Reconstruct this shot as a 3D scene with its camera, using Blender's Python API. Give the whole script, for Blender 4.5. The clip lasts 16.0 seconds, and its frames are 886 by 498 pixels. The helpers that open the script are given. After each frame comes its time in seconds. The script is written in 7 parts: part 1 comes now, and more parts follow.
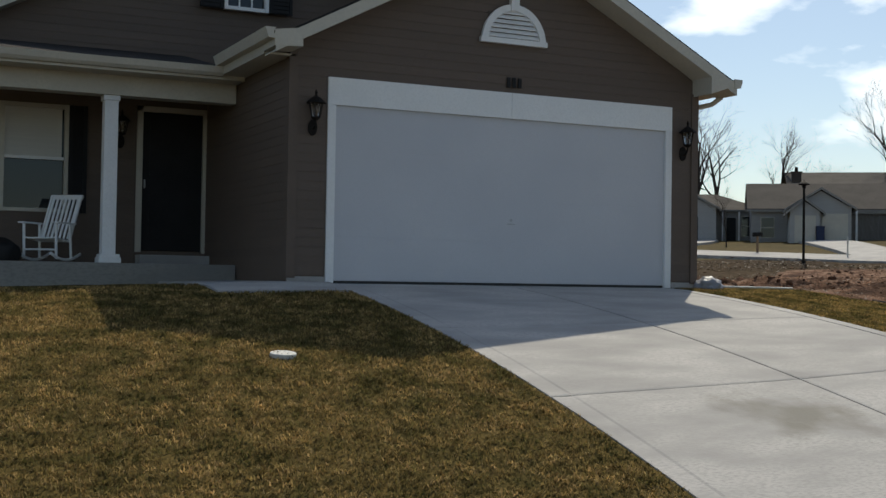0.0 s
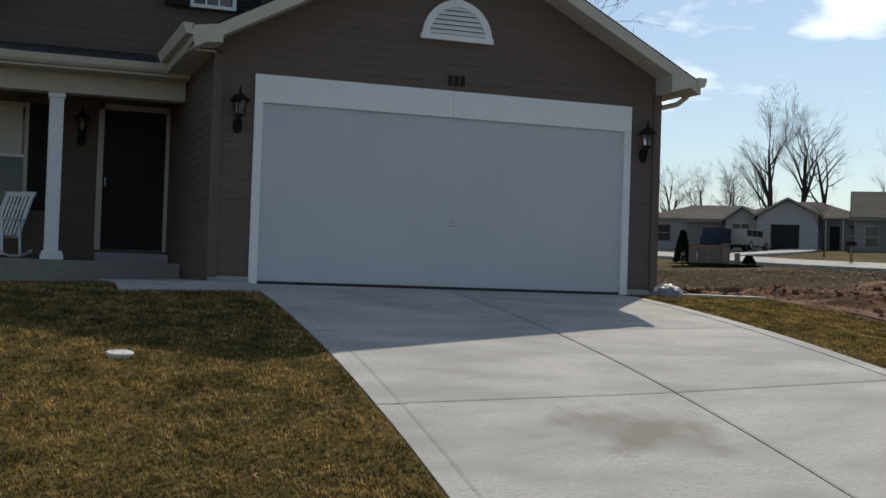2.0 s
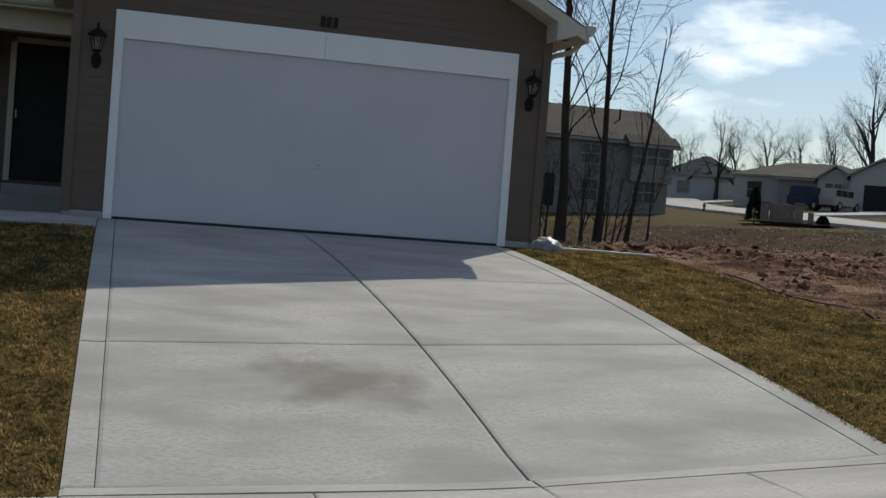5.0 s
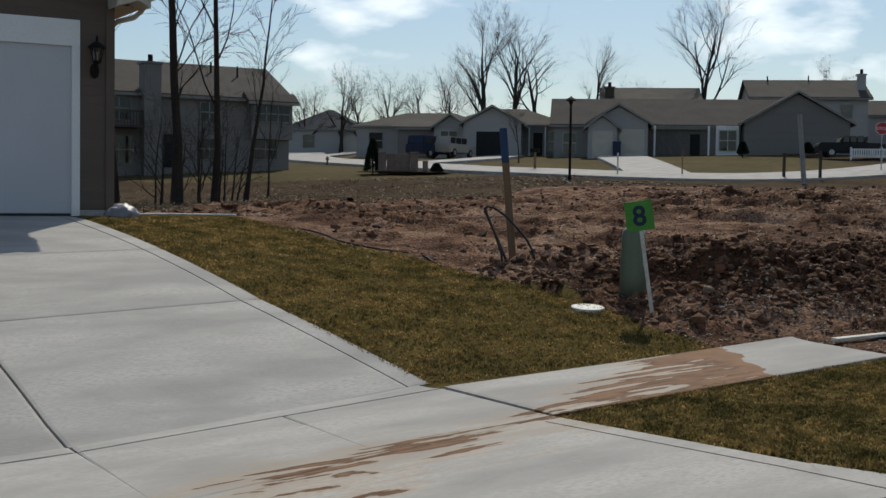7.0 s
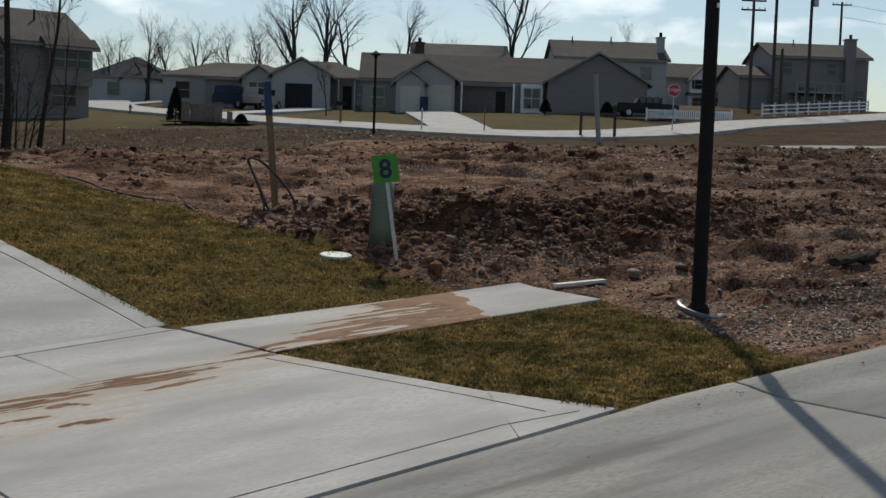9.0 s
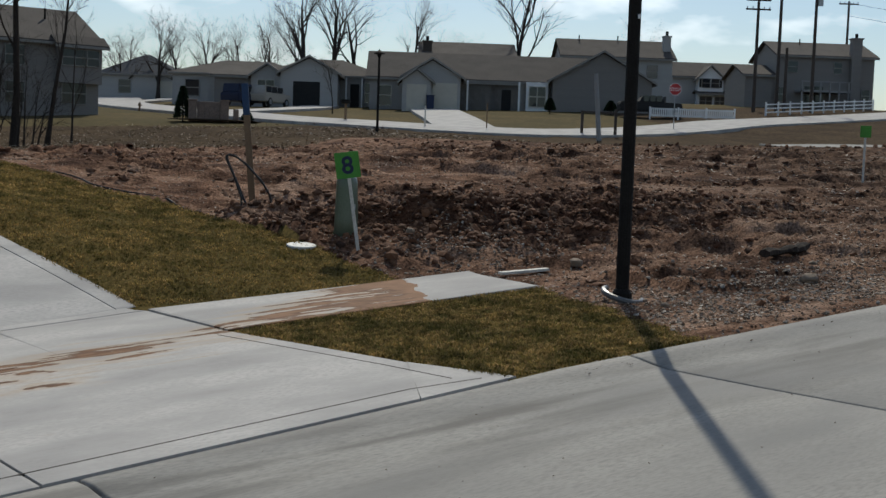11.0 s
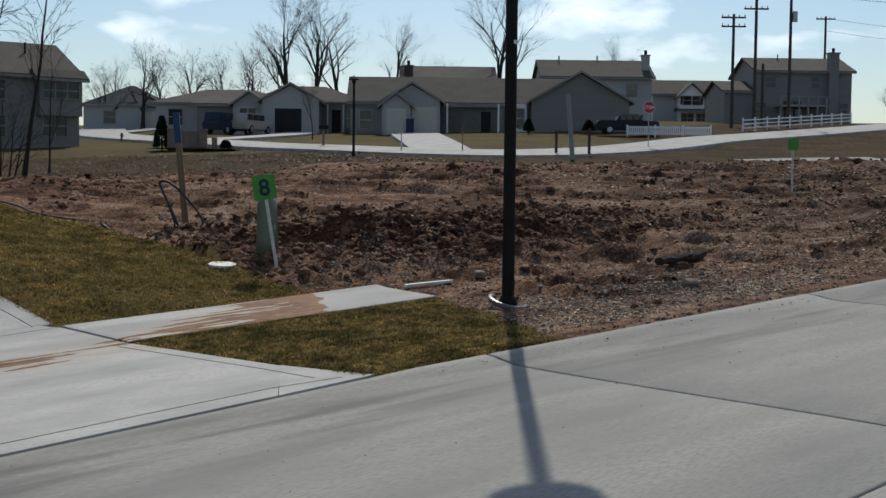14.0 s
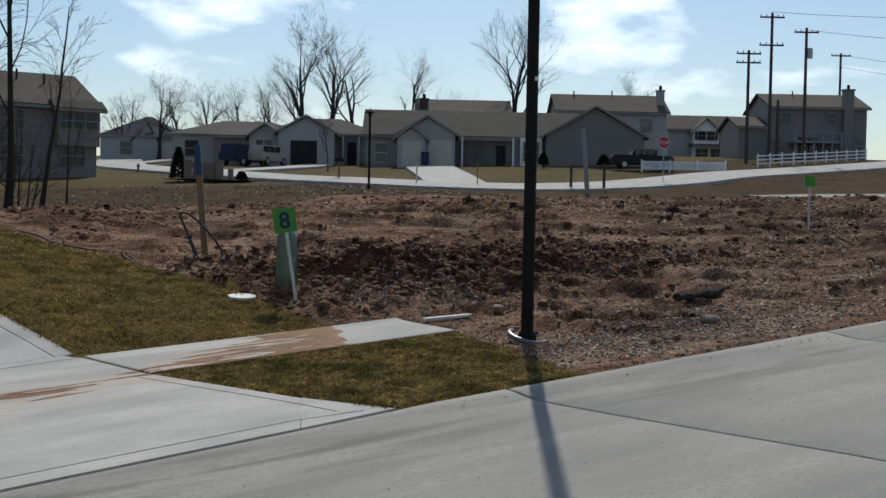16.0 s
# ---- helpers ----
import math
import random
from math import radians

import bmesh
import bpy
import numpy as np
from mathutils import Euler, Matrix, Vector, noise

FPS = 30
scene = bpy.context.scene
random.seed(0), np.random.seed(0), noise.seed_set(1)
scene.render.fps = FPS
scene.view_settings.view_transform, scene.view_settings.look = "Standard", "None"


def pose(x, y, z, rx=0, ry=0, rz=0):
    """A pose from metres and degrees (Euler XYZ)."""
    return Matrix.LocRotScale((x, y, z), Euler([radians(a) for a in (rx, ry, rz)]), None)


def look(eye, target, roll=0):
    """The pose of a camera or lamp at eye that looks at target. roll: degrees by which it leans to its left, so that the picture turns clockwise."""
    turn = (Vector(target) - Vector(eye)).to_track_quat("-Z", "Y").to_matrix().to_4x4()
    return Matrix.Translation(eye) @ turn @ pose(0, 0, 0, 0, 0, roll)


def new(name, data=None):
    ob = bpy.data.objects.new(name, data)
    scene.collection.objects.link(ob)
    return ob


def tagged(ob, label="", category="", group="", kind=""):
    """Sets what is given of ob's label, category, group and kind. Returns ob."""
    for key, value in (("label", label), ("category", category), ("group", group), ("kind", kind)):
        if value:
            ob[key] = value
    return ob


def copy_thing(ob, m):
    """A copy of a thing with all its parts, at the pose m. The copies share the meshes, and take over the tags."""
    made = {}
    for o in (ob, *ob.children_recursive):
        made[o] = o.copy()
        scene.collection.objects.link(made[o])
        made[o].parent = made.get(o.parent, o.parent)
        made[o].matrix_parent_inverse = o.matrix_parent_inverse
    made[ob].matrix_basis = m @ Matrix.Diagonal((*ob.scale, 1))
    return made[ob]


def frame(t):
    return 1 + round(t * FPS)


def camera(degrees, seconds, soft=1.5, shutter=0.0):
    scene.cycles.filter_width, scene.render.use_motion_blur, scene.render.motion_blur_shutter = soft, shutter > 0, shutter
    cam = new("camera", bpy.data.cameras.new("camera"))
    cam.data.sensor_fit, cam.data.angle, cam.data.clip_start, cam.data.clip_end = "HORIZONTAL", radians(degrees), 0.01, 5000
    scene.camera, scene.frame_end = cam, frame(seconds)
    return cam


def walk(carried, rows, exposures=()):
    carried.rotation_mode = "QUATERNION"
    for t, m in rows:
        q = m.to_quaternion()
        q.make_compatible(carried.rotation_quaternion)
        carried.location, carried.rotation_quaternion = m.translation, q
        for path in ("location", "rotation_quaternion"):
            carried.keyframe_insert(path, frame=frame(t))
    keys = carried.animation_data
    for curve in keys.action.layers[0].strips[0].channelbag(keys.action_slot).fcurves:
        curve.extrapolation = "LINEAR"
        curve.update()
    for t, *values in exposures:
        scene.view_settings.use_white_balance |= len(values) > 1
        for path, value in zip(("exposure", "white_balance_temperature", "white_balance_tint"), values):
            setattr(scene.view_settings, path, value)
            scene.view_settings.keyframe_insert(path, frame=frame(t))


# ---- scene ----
cam = camera(39.1, 16.0)
PATH = [
    (0, (-7.821, -14.318, 0.052), (-6.959, -12.514, 0.103), 0.9),
    (0.5, (-7.395, -14.476, -0.047), (-6.523, -12.68, 0.062), 1.6),
    (1, (-6.835, -14.557, 0.094), (-6.095, -12.703, 0.209), 1.4),
    (1.5, (-6.113, -14.745, 0.098), (-5.471, -12.852, 0.157), 0.9),
    (2, (-5.491, -14.835, 0.085), (-4.807, -12.956, 0.139), 1.9),
    (2.5, (-4.863, -15.096, 0.156), (-4.275, -13.185, 0.19), 2.4),
    (3, (-4.261, -15.209, 0.106), (-3.608, -13.319, 0.088), 4.9),
    (5.5, (-2.111, -15.712, 0.291), (-1.621, -13.774, 0.249), 4.2),
    (6, (-1.943, -15.828, 0.311), (-1.108, -14.012, 0.269), 2.4),
    (6.5, (-1.818, -16.102, 0.28), (-0.798, -14.385, 0.166), 1.9),
    (7, (-1.791, -16.299, 0.328), (-0.757, -14.589, 0.243), 0.8),
    (7.5, (-1.751, -16.517, 0.3), (-0.591, -14.894, 0.15), 1.9),
    (8, (-1.644, -16.767, 0.313), (-0.37, -15.228, 0.233), 2.3),
    (8.5, (-1.567, -16.988, 0.325), (-0.286, -15.459, 0.18), 2.0),
    (11, (-1.742, -18.446, 0.358), (-0.486, -16.897, 0.201), 2.0),
    (11.5, (-1.687, -18.744, 0.33), (-0.406, -17.209, 0.248), 2.3),
    (12, (-1.612, -18.961, 0.346), (-0.401, -17.373, 0.239), 1.3),
    (12.5, (-1.711, -19.234, 0.319), (-0.508, -17.644, 0.161), 1.9),
    (13, (-1.706, -19.447, 0.338), (-0.457, -17.89, 0.214), 2.2),
    (13.5, (-1.554, -19.605, 0.345), (-0.28, -18.069, 0.21), 3.0),
    (14, (-1.467, -19.731, 0.341), (-0.205, -18.184, 0.221), 0.6),
    (14.5, (-1.515, -19.766, 0.34), (-0.271, -18.203, 0.241), 0.6),
    (15, (-1.527, -19.762, 0.335), (-0.278, -18.203, 0.242), 1.2),
    (15.5, (-1.482, -19.757, 0.334), (-0.189, -18.234, 0.245), 0.2),
    (16, (-1.565, -19.74, 0.36), (-0.318, -18.177, 0.292), 1.1),
]
walk(cam, [(t, look(eye, aim, roll)) for t, eye, aim, roll in PATH], [(0, -0.44, 6650, 5), (1.5, -0.46, 6600, 5), (3, -0.5, 6450, 5), (5.5, -0.66, 6400, 5), (8.5, -0.72, 6400, 5), (11, -0.68, 6250, 5), (16, -0.6, 6150, 5)])

# ---- world, sun, exposure ----
SUN_DIR = Vector((0.65, 0.76, 1.01)).normalized()
wd = bpy.data.worlds.new("world")
scene.world = wd
wd.use_nodes = True
nt = wd.node_tree
nt.nodes.clear()
w_out = nt.nodes.new("ShaderNodeOutputWorld")
w_bg = nt.nodes.new("ShaderNodeBackground")
w_sky = nt.nodes.new("ShaderNodeTexSky")
w_sky.sky_type, w_sky.sun_disc = "NISHITA", False
w_sky.sun_elevation = math.asin(SUN_DIR.z)
w_sky.sun_rotation = math.atan2(SUN_DIR.x, SUN_DIR.y)
w_sky.air_density, w_sky.dust_density, w_sky.ozone_density = 1.0, 0.8, 3.2
# thin cumulus: noise over the sky directions, flattened towards the horizon
w_tc = nt.nodes.new("ShaderNodeTexCoord")
w_map = nt.nodes.new("ShaderNodeMapping")
w_map.inputs["Scale"].default_value = (1.0, 1.0, 2.6)
w_map.inputs["Location"].default_value = (0.3, 0.1, 0.0)
w_n = nt.nodes.new("ShaderNodeTexNoise")
w_n.inputs["Scale"].default_value, w_n.inputs["Detail"].default_value, w_n.inputs["Roughness"].default_value = 6.5, 9.0, 0.52
w_r = nt.nodes.new("ShaderNodeValToRGB")
w_r.color_ramp.elements[0].position, w_r.color_ramp.elements[1].position = 0.55, 0.70
w_mix = nt.nodes.new("ShaderNodeMixRGB")
w_mix.inputs["Color2"].default_value = (15.5, 15.7, 16.0, 1)
w_mul = nt.nodes.new("ShaderNodeMath")
w_mul.operation = "MULTIPLY"
w_mul.inputs[1].default_value = 0.88
nt.links.new(w_tc.outputs["Generated"], w_map.inputs["Vector"])
nt.links.new(w_map.outputs["Vector"], w_n.inputs["Vector"])
nt.links.new(w_n.outputs["Fac"], w_r.inputs["Fac"])
nt.links.new(w_r.outputs["Color"], w_mul.inputs[0])
nt.links.new(w_mul.outputs[0], w_mix.inputs["Fac"])
nt.links.new(w_sky.outputs["Color"], w_mix.inputs["Color1"])
nt.links.new(w_mix.outputs["Color"], w_bg.inputs["Color"])
w_bg.inputs["Strength"].default_value = 0.132
nt.links.new(w_bg.outputs["Background"], w_out.inputs["Surface"])

sun = new("sun", bpy.data.lights.new("sun", "SUN"))
sun.data.energy, sun.data.angle, sun.data.color = 5.0, radians(0.53), (1.0, 0.91, 0.78)
sun.matrix_world = look(SUN_DIR * 60, (0, 0, 0))


# ---- materials ----
def pmat(name, c1, c2=None, scale=4.0, rough=0.8, bump=0.0, fine=60.0, c3=None, stretch=(1, 1, 1), metal=0.0, vary=0.0, spec=0.5, deep=0.02):
    """Two scales of variation (broad c1 to c2, fine towards c3), relief and, per piece, a small change of value."""
    m = bpy.data.materials.new(name)
    m.use_nodes = True
    n, l = m.node_tree.nodes, m.node_tree.links
    b = n["Principled BSDF"]
    b.inputs["Roughness"].default_value, b.inputs["Metallic"].default_value = rough, metal
    b.inputs["Specular IOR Level"].default_value = spec
    c2 = c2 or tuple(v * 0.8 for v in c1)
    c3 = c3 or tuple(v * 0.7 for v in c1)
    tc, mp = n.new("ShaderNodeTexCoord"), n.new("ShaderNodeMapping")
    mp.inputs["Scale"].default_value = stretch
    l.new(tc.outputs["Object"], mp.inputs["Vector"])
    n1, n2 = n.new("ShaderNodeTexNoise"), n.new("ShaderNodeTexNoise")
    n1.inputs["Scale"].default_value, n1.inputs["Detail"].default_value = scale, 5
    n2.inputs["Scale"].default_value, n2.inputs["Detail"].default_value = fine, 4
    for k in (n1, n2):
        l.new(mp.outputs["Vector"], k.inputs["Vector"])
    r1, r2 = n.new("ShaderNodeValToRGB"), n.new("ShaderNodeValToRGB")
    r1.color_ramp.elements[0].position, r1.color_ramp.elements[1].position = 0.36, 0.64
    r2.color_ramp.elements[0].position, r2.color_ramp.elements[1].position = 0.42, 0.72
    r1.color_ramp.elements[0].color, r1.color_ramp.elements[1].color = (*c1, 1), (*c2, 1)
    mx = n.new("ShaderNodeMixRGB")
    l.new(n1.outputs["Fac"], r1.inputs["Fac"])
    l.new(n2.outputs["Fac"], r2.inputs["Fac"])
    l.new(r2.outputs["Color"], mx.inputs["Fac"])
    l.new(r1.outputs["Color"], mx.inputs["Color1"])
    mx.inputs["Color2"].default_value = (*c3, 1)
    col = mx.outputs["Color"]
    if vary:
        oi, hs = n.new("ShaderNodeObjectInfo"), n.new("ShaderNodeHueSaturation")
        mr = n.new("ShaderNodeMapRange")
        mr.inputs["To Min"].default_value, mr.inputs["To Max"].default_value = 1 - vary, 1 + vary
        l.new(oi.outputs["Random"], mr.inputs["Value"])
        l.new(mr.outputs["Result"], hs.inputs["Value"])
        l.new(col, hs.inputs["Color"])
        col = hs.outputs["Color"]
    l.new(col, b.inputs["Base Color"])
    if bump:
        bp = n.new("ShaderNodeBump")
        bp.inputs["Strength"].default_value, bp.inputs["Distance"].default_value = bump, deep
        l.new(n2.outputs["Fac"], bp.inputs["Height"])
        l.new(bp.outputs["Normal"], b.inputs["Normal"])
    return m


def island_mat(name, ramp, rough=0.9, thin=0.0):
    """Colour by loose piece, for grass blades, clods and pebbles."""
    m = bpy.data.materials.new(name)
    m.use_nodes = True
    n, l = m.node_tree.nodes, m.node_tree.links
    b = n["Principled BSDF"]
    b.inputs["Roughness"].default_value = rough
    b.inputs["Specular IOR Level"].default_value = 0.03 if thin else 0.15
    g, r = n.new("ShaderNodeNewGeometry"), n.new("ShaderNodeValToRGB")
    l.new(g.outputs["Random Per Island"], r.inputs["Fac"])
    e = r.color_ramp.elements
    e[0].color, e[0].position = (*ramp[0], 1), 0.0
    e[1].color, e[1].position = (*ramp[-1], 1), 1.0
    for i, c in enumerate(ramp[1:-1], 1):
        k = e.new(i / (len(ramp) - 1))
        k.color = (*c, 1)
    l.new(r.outputs["Color"], b.inputs["Base Color"])
    if thin:
        tc, pn, pr, pm = n.new("ShaderNodeTexCoord"), n.new("ShaderNodeTexNoise"), n.new("ShaderNodeValToRGB"), n.new("ShaderNodeMixRGB")
        pn.inputs["Scale"].default_value, pn.inputs["Detail"].default_value = 3.2, 5
        l.new(tc.outputs["Object"], pn.inputs["Vector"])
        l.new(pn.outputs["Fac"], pr.inputs["Fac"])
        pr.color_ramp.elements[0].color, pr.color_ramp.elements[0].position = (0.45, 0.5, 0.4, 1), 0.38
        pr.color_ramp.elements[1].color, pr.color_ramp.elements[1].position = (1.45, 1.3, 1.15, 1), 0.62
        cn, cr, cm = n.new("ShaderNodeTexNoise"), n.new("ShaderNodeMapRange"), n.new("ShaderNodeMixRGB")
        cn.inputs["Scale"].default_value, cn.inputs["Detail"].default_value = 15.0, 4
        l.new(tc.outputs["Object"], cn.inputs["Vector"])
        l.new(cn.outputs["Fac"], cr.inputs["Value"])
        cr.inputs["From Min"].default_value, cr.inputs["From Max"].default_value = 0.36, 0.64
        cr.inputs["To Min"].default_value, cr.inputs["To Max"].default_value = 0.45, 1.5
        cm.blend_type, cm.inputs["Fac"].default_value = "MULTIPLY", 1.0
        l.new(r.outputs["Color"], cm.inputs["Color1"])
        l.new(cr.outputs["Result"], cm.inputs["Color2"])
        pm.blend_type, pm.inputs["Fac"].default_value = "MULTIPLY", 1.0
        l.new(cm.outputs["Color"], pm.inputs["Color1"])
        l.new(pr.outputs["Color"], pm.inputs["Color2"])
        l.new(pm.outputs["Color"], b.inputs["Base Color"])
        tr, mx = n.new("ShaderNodeBsdfTranslucent"), n.new("ShaderNodeMixShader")
        mx.inputs["Fac"].default_value = thin
        l.new(pm.outputs["Color"], tr.inputs["Color"])
        l.new(b.outputs["BSDF"], mx.inputs[1])
        l.new(tr.outputs["BSDF"], mx.inputs[2])
        l.new(mx.outputs["Shader"], n["Material Output"].inputs["Surface"])
    return m


M_SIDING = pmat("vinyl_siding", (0.125, 0.090, 0.068), (0.112, 0.082, 0.062), 1.5, 0.7, 0.1, 40, (0.104, 0.076, 0.058), (0.3, 1, 3), vary=0.05)
M_TRIM_FAR = pmat("taupe_trim", (0.25, 0.235, 0.21), (0.22, 0.207, 0.187), 2, 0.6, 0.0, 30, (0.21, 0.20, 0.18))
M_TRIM = pmat("cream_trim", (0.52, 0.48, 0.40), (0.47, 0.435, 0.365), 2, 0.5, 0.0, 30, (0.45, 0.42, 0.35))
M_WHITE = pmat("white_paint", (0.80, 0.80, 0.79), (0.76, 0.76, 0.75), 2, 0.45, 0.05, 40, (0.73, 0.73, 0.72))
M_DOOR = pmat("garage_door_paint", (0.55, 0.555, 0.58), (0.50, 0.508, 0.54), 0.8, 0.5, 0.08, 120, (0.49, 0.50, 0.525))
M_BLACK = pmat("black_paint", (0.012, 0.012, 0.013), (0.018, 0.018, 0.018), 3, 0.6, 0.05, 50, (0.02, 0.02, 0.02), spec=0.2)
M_IRON = pmat("black_metal", (0.014, 0.012, 0.011), (0.02, 0.018, 0.016), 5, 0.65, 0.1, 60, (0.025, 0.022, 0.02), spec=0.06)
M_SHINGLE = pmat("asphalt_shingle", (0.025, 0.023, 0.022), (0.035, 0.032, 0.03), 6, 0.95, 0.4, 90, (0.045, 0.042, 0.04), spec=0.15)
M_SHINGLE_FAR = pmat("weathered_shingle", (0.088, 0.077, 0.068), (0.068, 0.06, 0.054), 0.8, 0.95, 0.3, 14, (0.105, 0.092, 0.081), spec=0.15)
M_SHINGLE_BLUE = pmat("blue_grey_shingle", (0.058, 0.066, 0.078), (0.048, 0.055, 0.066), 0.8, 0.95, 0.3, 14, (0.07, 0.078, 0.09), spec=0.15)
M_CONCRETE = pmat("concrete", (0.47, 0.447, 0.42), (0.315, 0.302, 0.288), 1.2, 0.85, 0.14, 30, (0.35, 0.334, 0.316), (0.7, 1.7, 1), vary=0.05, spec=0.2)
M_CONCRETE_ROAD = pmat("road_concrete", (0.31, 0.295, 0.265), (0.225, 0.216, 0.20), 1.0, 0.9, 0.2, 38, (0.215, 0.205, 0.19), (0.45, 1.6, 1), vary=0.03, spec=0.25)
M_JOINT = pmat("joint_dirt", (0.07, 0.06, 0.05), (0.10, 0.085, 0.07), 8, 0.95, 0.2, 60)
M_LAWN = pmat("dormant_lawn", (0.15, 0.105, 0.036), (0.10, 0.076, 0.026), 0.9, 0.98, 0.7, 26, (0.05, 0.04, 0.015), spec=0.02)
M_SCRUB = pmat("dry_scrub", (0.10, 0.072, 0.046), (0.068, 0.05, 0.034), 0.4, 0.98, 0.6, 4, (0.04, 0.03, 0.02), spec=0.01)
M_FARGRASS = pmat("far_lawn", (0.125, 0.094, 0.045), (0.09, 0.073, 0.036), 0.25, 0.98, 0.4, 2.5, (0.066, 0.055, 0.028), spec=0.03)
M_BARK = pmat("bark", (0.045, 0.036, 0.03), (0.032, 0.026, 0.022), 3, 0.95, 0.6, 30, (0.065, 0.052, 0.042), (1, 1, 0.3), spec=0.1)
M_BARK_FAR = pmat("grey_bark", (0.045, 0.038, 0.034), (0.034, 0.029, 0.026), 2, 0.95, 0.3, 20, (0.06, 0.05, 0.044), spec=0.1)
M_WOOD = pmat("weathered_lumber", (0.23, 0.15, 0.085), (0.17, 0.11, 0.062), 2, 0.85, 0.4, 40, (0.14, 0.09, 0.052), (6, 6, 0.6))
M_POLEWOOD = pmat("utility_pole_wood", (0.075, 0.058, 0.046), (0.06, 0.046, 0.038), 2, 0.9, 0.3, 20)
M_GREENBOX = pmat("green_pedestal_plastic", (0.11, 0.135, 0.09), (0.085, 0.115, 0.07), 4, 0.3, 0.1, 50, (0.13, 0.15, 0.11))
M_PALE = pmat("pale_plastic", (0.62, 0.61, 0.57), (0.55, 0.54, 0.50), 4, 0.6, 0.05, 40)
M_DULL = pmat("dull_dark_plastic", (0.12, 0.115, 0.11), (0.09, 0.086, 0.082), 6, 0.4, 0.1, 40)
M_SIGNGREEN = pmat("fluorescent_green_board", (0.085, 0.31, 0.038), (0.07, 0.26, 0.033), 6, 0.7, 0.05, 50)
M_NAVY = pmat("navy_ink", (0.012, 0.02, 0.06), (0.02, 0.03, 0.07), 8, 0.7)
M_BLUE = pmat("blue_spray_paint", (0.022, 0.052, 0.12), (0.034, 0.07, 0.145), 6, 0.8)
M_WHITEWOOD = pmat("white_lath", (0.68, 0.65, 0.58), (0.6, 0.57, 0.5), 5, 0.8, 0.1, 40)
M_RUBBER = pmat("black_tube", (0.02, 0.02, 0.02), (0.03, 0.03, 0.03), 6, 0.6)
M_RED = pmat("red_sheeting", (0.42, 0.02, 0.025), (0.36, 0.02, 0.02), 6, 0.5)
M_GALV = pmat("galvanised_steel", (0.45, 0.46, 0.47), (0.38, 0.39, 0.40), 6, 0.45, metal=0.7)
M_VINYL_GREY = pmat("grey_vinyl", (0.30, 0.29, 0.275), (0.27, 0.26, 0.245), 0.6, 0.7, 0.2, 10, (0.25, 0.24, 0.23), (0.3, 0.3, 4))
M_VINYL_TAUPE = pmat("taupe_vinyl", (0.215, 0.195, 0.178), (0.195, 0.177, 0.162), 0.6, 0.7, 0.2, 10, (0.18, 0.164, 0.15), (0.3, 0.3, 4))
M_VINYL_CREAM = pmat("cream_vinyl", (0.38, 0.37, 0.355), (0.35, 0.34, 0.325), 0.6, 0.7, 0.2, 10, (0.33, 0.32, 0.305), (0.3, 0.3, 4))
M_BRICKISH = pmat("pale_stone", (0.27, 0.19, 0.145), (0.20, 0.145, 0.115), 3, 0.9, 0.4, 14, (0.15, 0.112, 0.092))
M_CONIFER = island_mat("conifer_needles", [(0.012, 0.022, 0.012), (0.02, 0.035, 0.018), (0.03, 0.04, 0.02)])
M_BLADES = island_mat("grass_blades", [(0.32, 0.235, 0.115), (0.23, 0.18, 0.08), (0.39, 0.29, 0.155), (0.17, 0.15, 0.058), (0.29, 0.215, 0.1), (0.185, 0.15, 0.062), (0.35, 0.26, 0.13)], thin=0.38)
M_BLADES_GREEN = island_mat("greener_blades", [(0.18, 0.137, 0.055), (0.10, 0.098, 0.033), (0.27, 0.195, 0.088), (0.125, 0.113, 0.04), (0.34, 0.25, 0.13), (0.08, 0.08, 0.026)], thin=0.4)
M_BLADES_MID = island_mat("golden_green_blades", [(0.25, 0.18, 0.075), (0.14, 0.121, 0.043), (0.33, 0.235, 0.105), (0.12, 0.11, 0.038), (0.27, 0.195, 0.085), (0.105, 0.093, 0.032), (0.38, 0.28, 0.15)], thin=0.45)
M_CLODS = island_mat("clay_clods", [(0.07, 0.033, 0.02), (0.125, 0.058, 0.031), (0.042, 0.023, 0.015), (0.18, 0.09, 0.05), (0.088, 0.046, 0.028), (0.205, 0.118, 0.073)])
M_CHIPS = island_mat("straw_and_stone_chips", [(0.30, 0.24, 0.18), (0.10, 0.06, 0.037), (0.44, 0.38, 0.31), (0.05, 0.03, 0.02), (0.22, 0.13, 0.075), (0.55, 0.50, 0.43), (0.13, 0.075, 0.043)])
M_GRAVEL = island_mat("gravel_stones", [(0.20, 0.165, 0.13), (0.10, 0.072, 0.05), (0.30, 0.26, 0.215), (0.14, 0.092, 0.06), (0.075, 0.05, 0.035), (0.38, 0.34, 0.29), (0.16, 0.11, 0.075)])
M_STRAW = island_mat("dry_weed_stalks", [(0.13, 0.095, 0.055), (0.09, 0.066, 0.04), (0.17, 0.13, 0.078), (0.065, 0.05, 0.031)])
M_CARBLUE = pmat("dark_blue_car_paint", (0.015, 0.022, 0.055), (0.02, 0.028, 0.06), 2, 0.5, spec=0.25)
M_CARTAN = pmat("beige_car_paint", (0.36, 0.34, 0.30), (0.34, 0.32, 0.28), 2, 0.3)
M_TYRE = pmat("tyre_rubber", (0.02, 0.02, 0.02), (0.025, 0.025, 0.025), 8, 0.9)
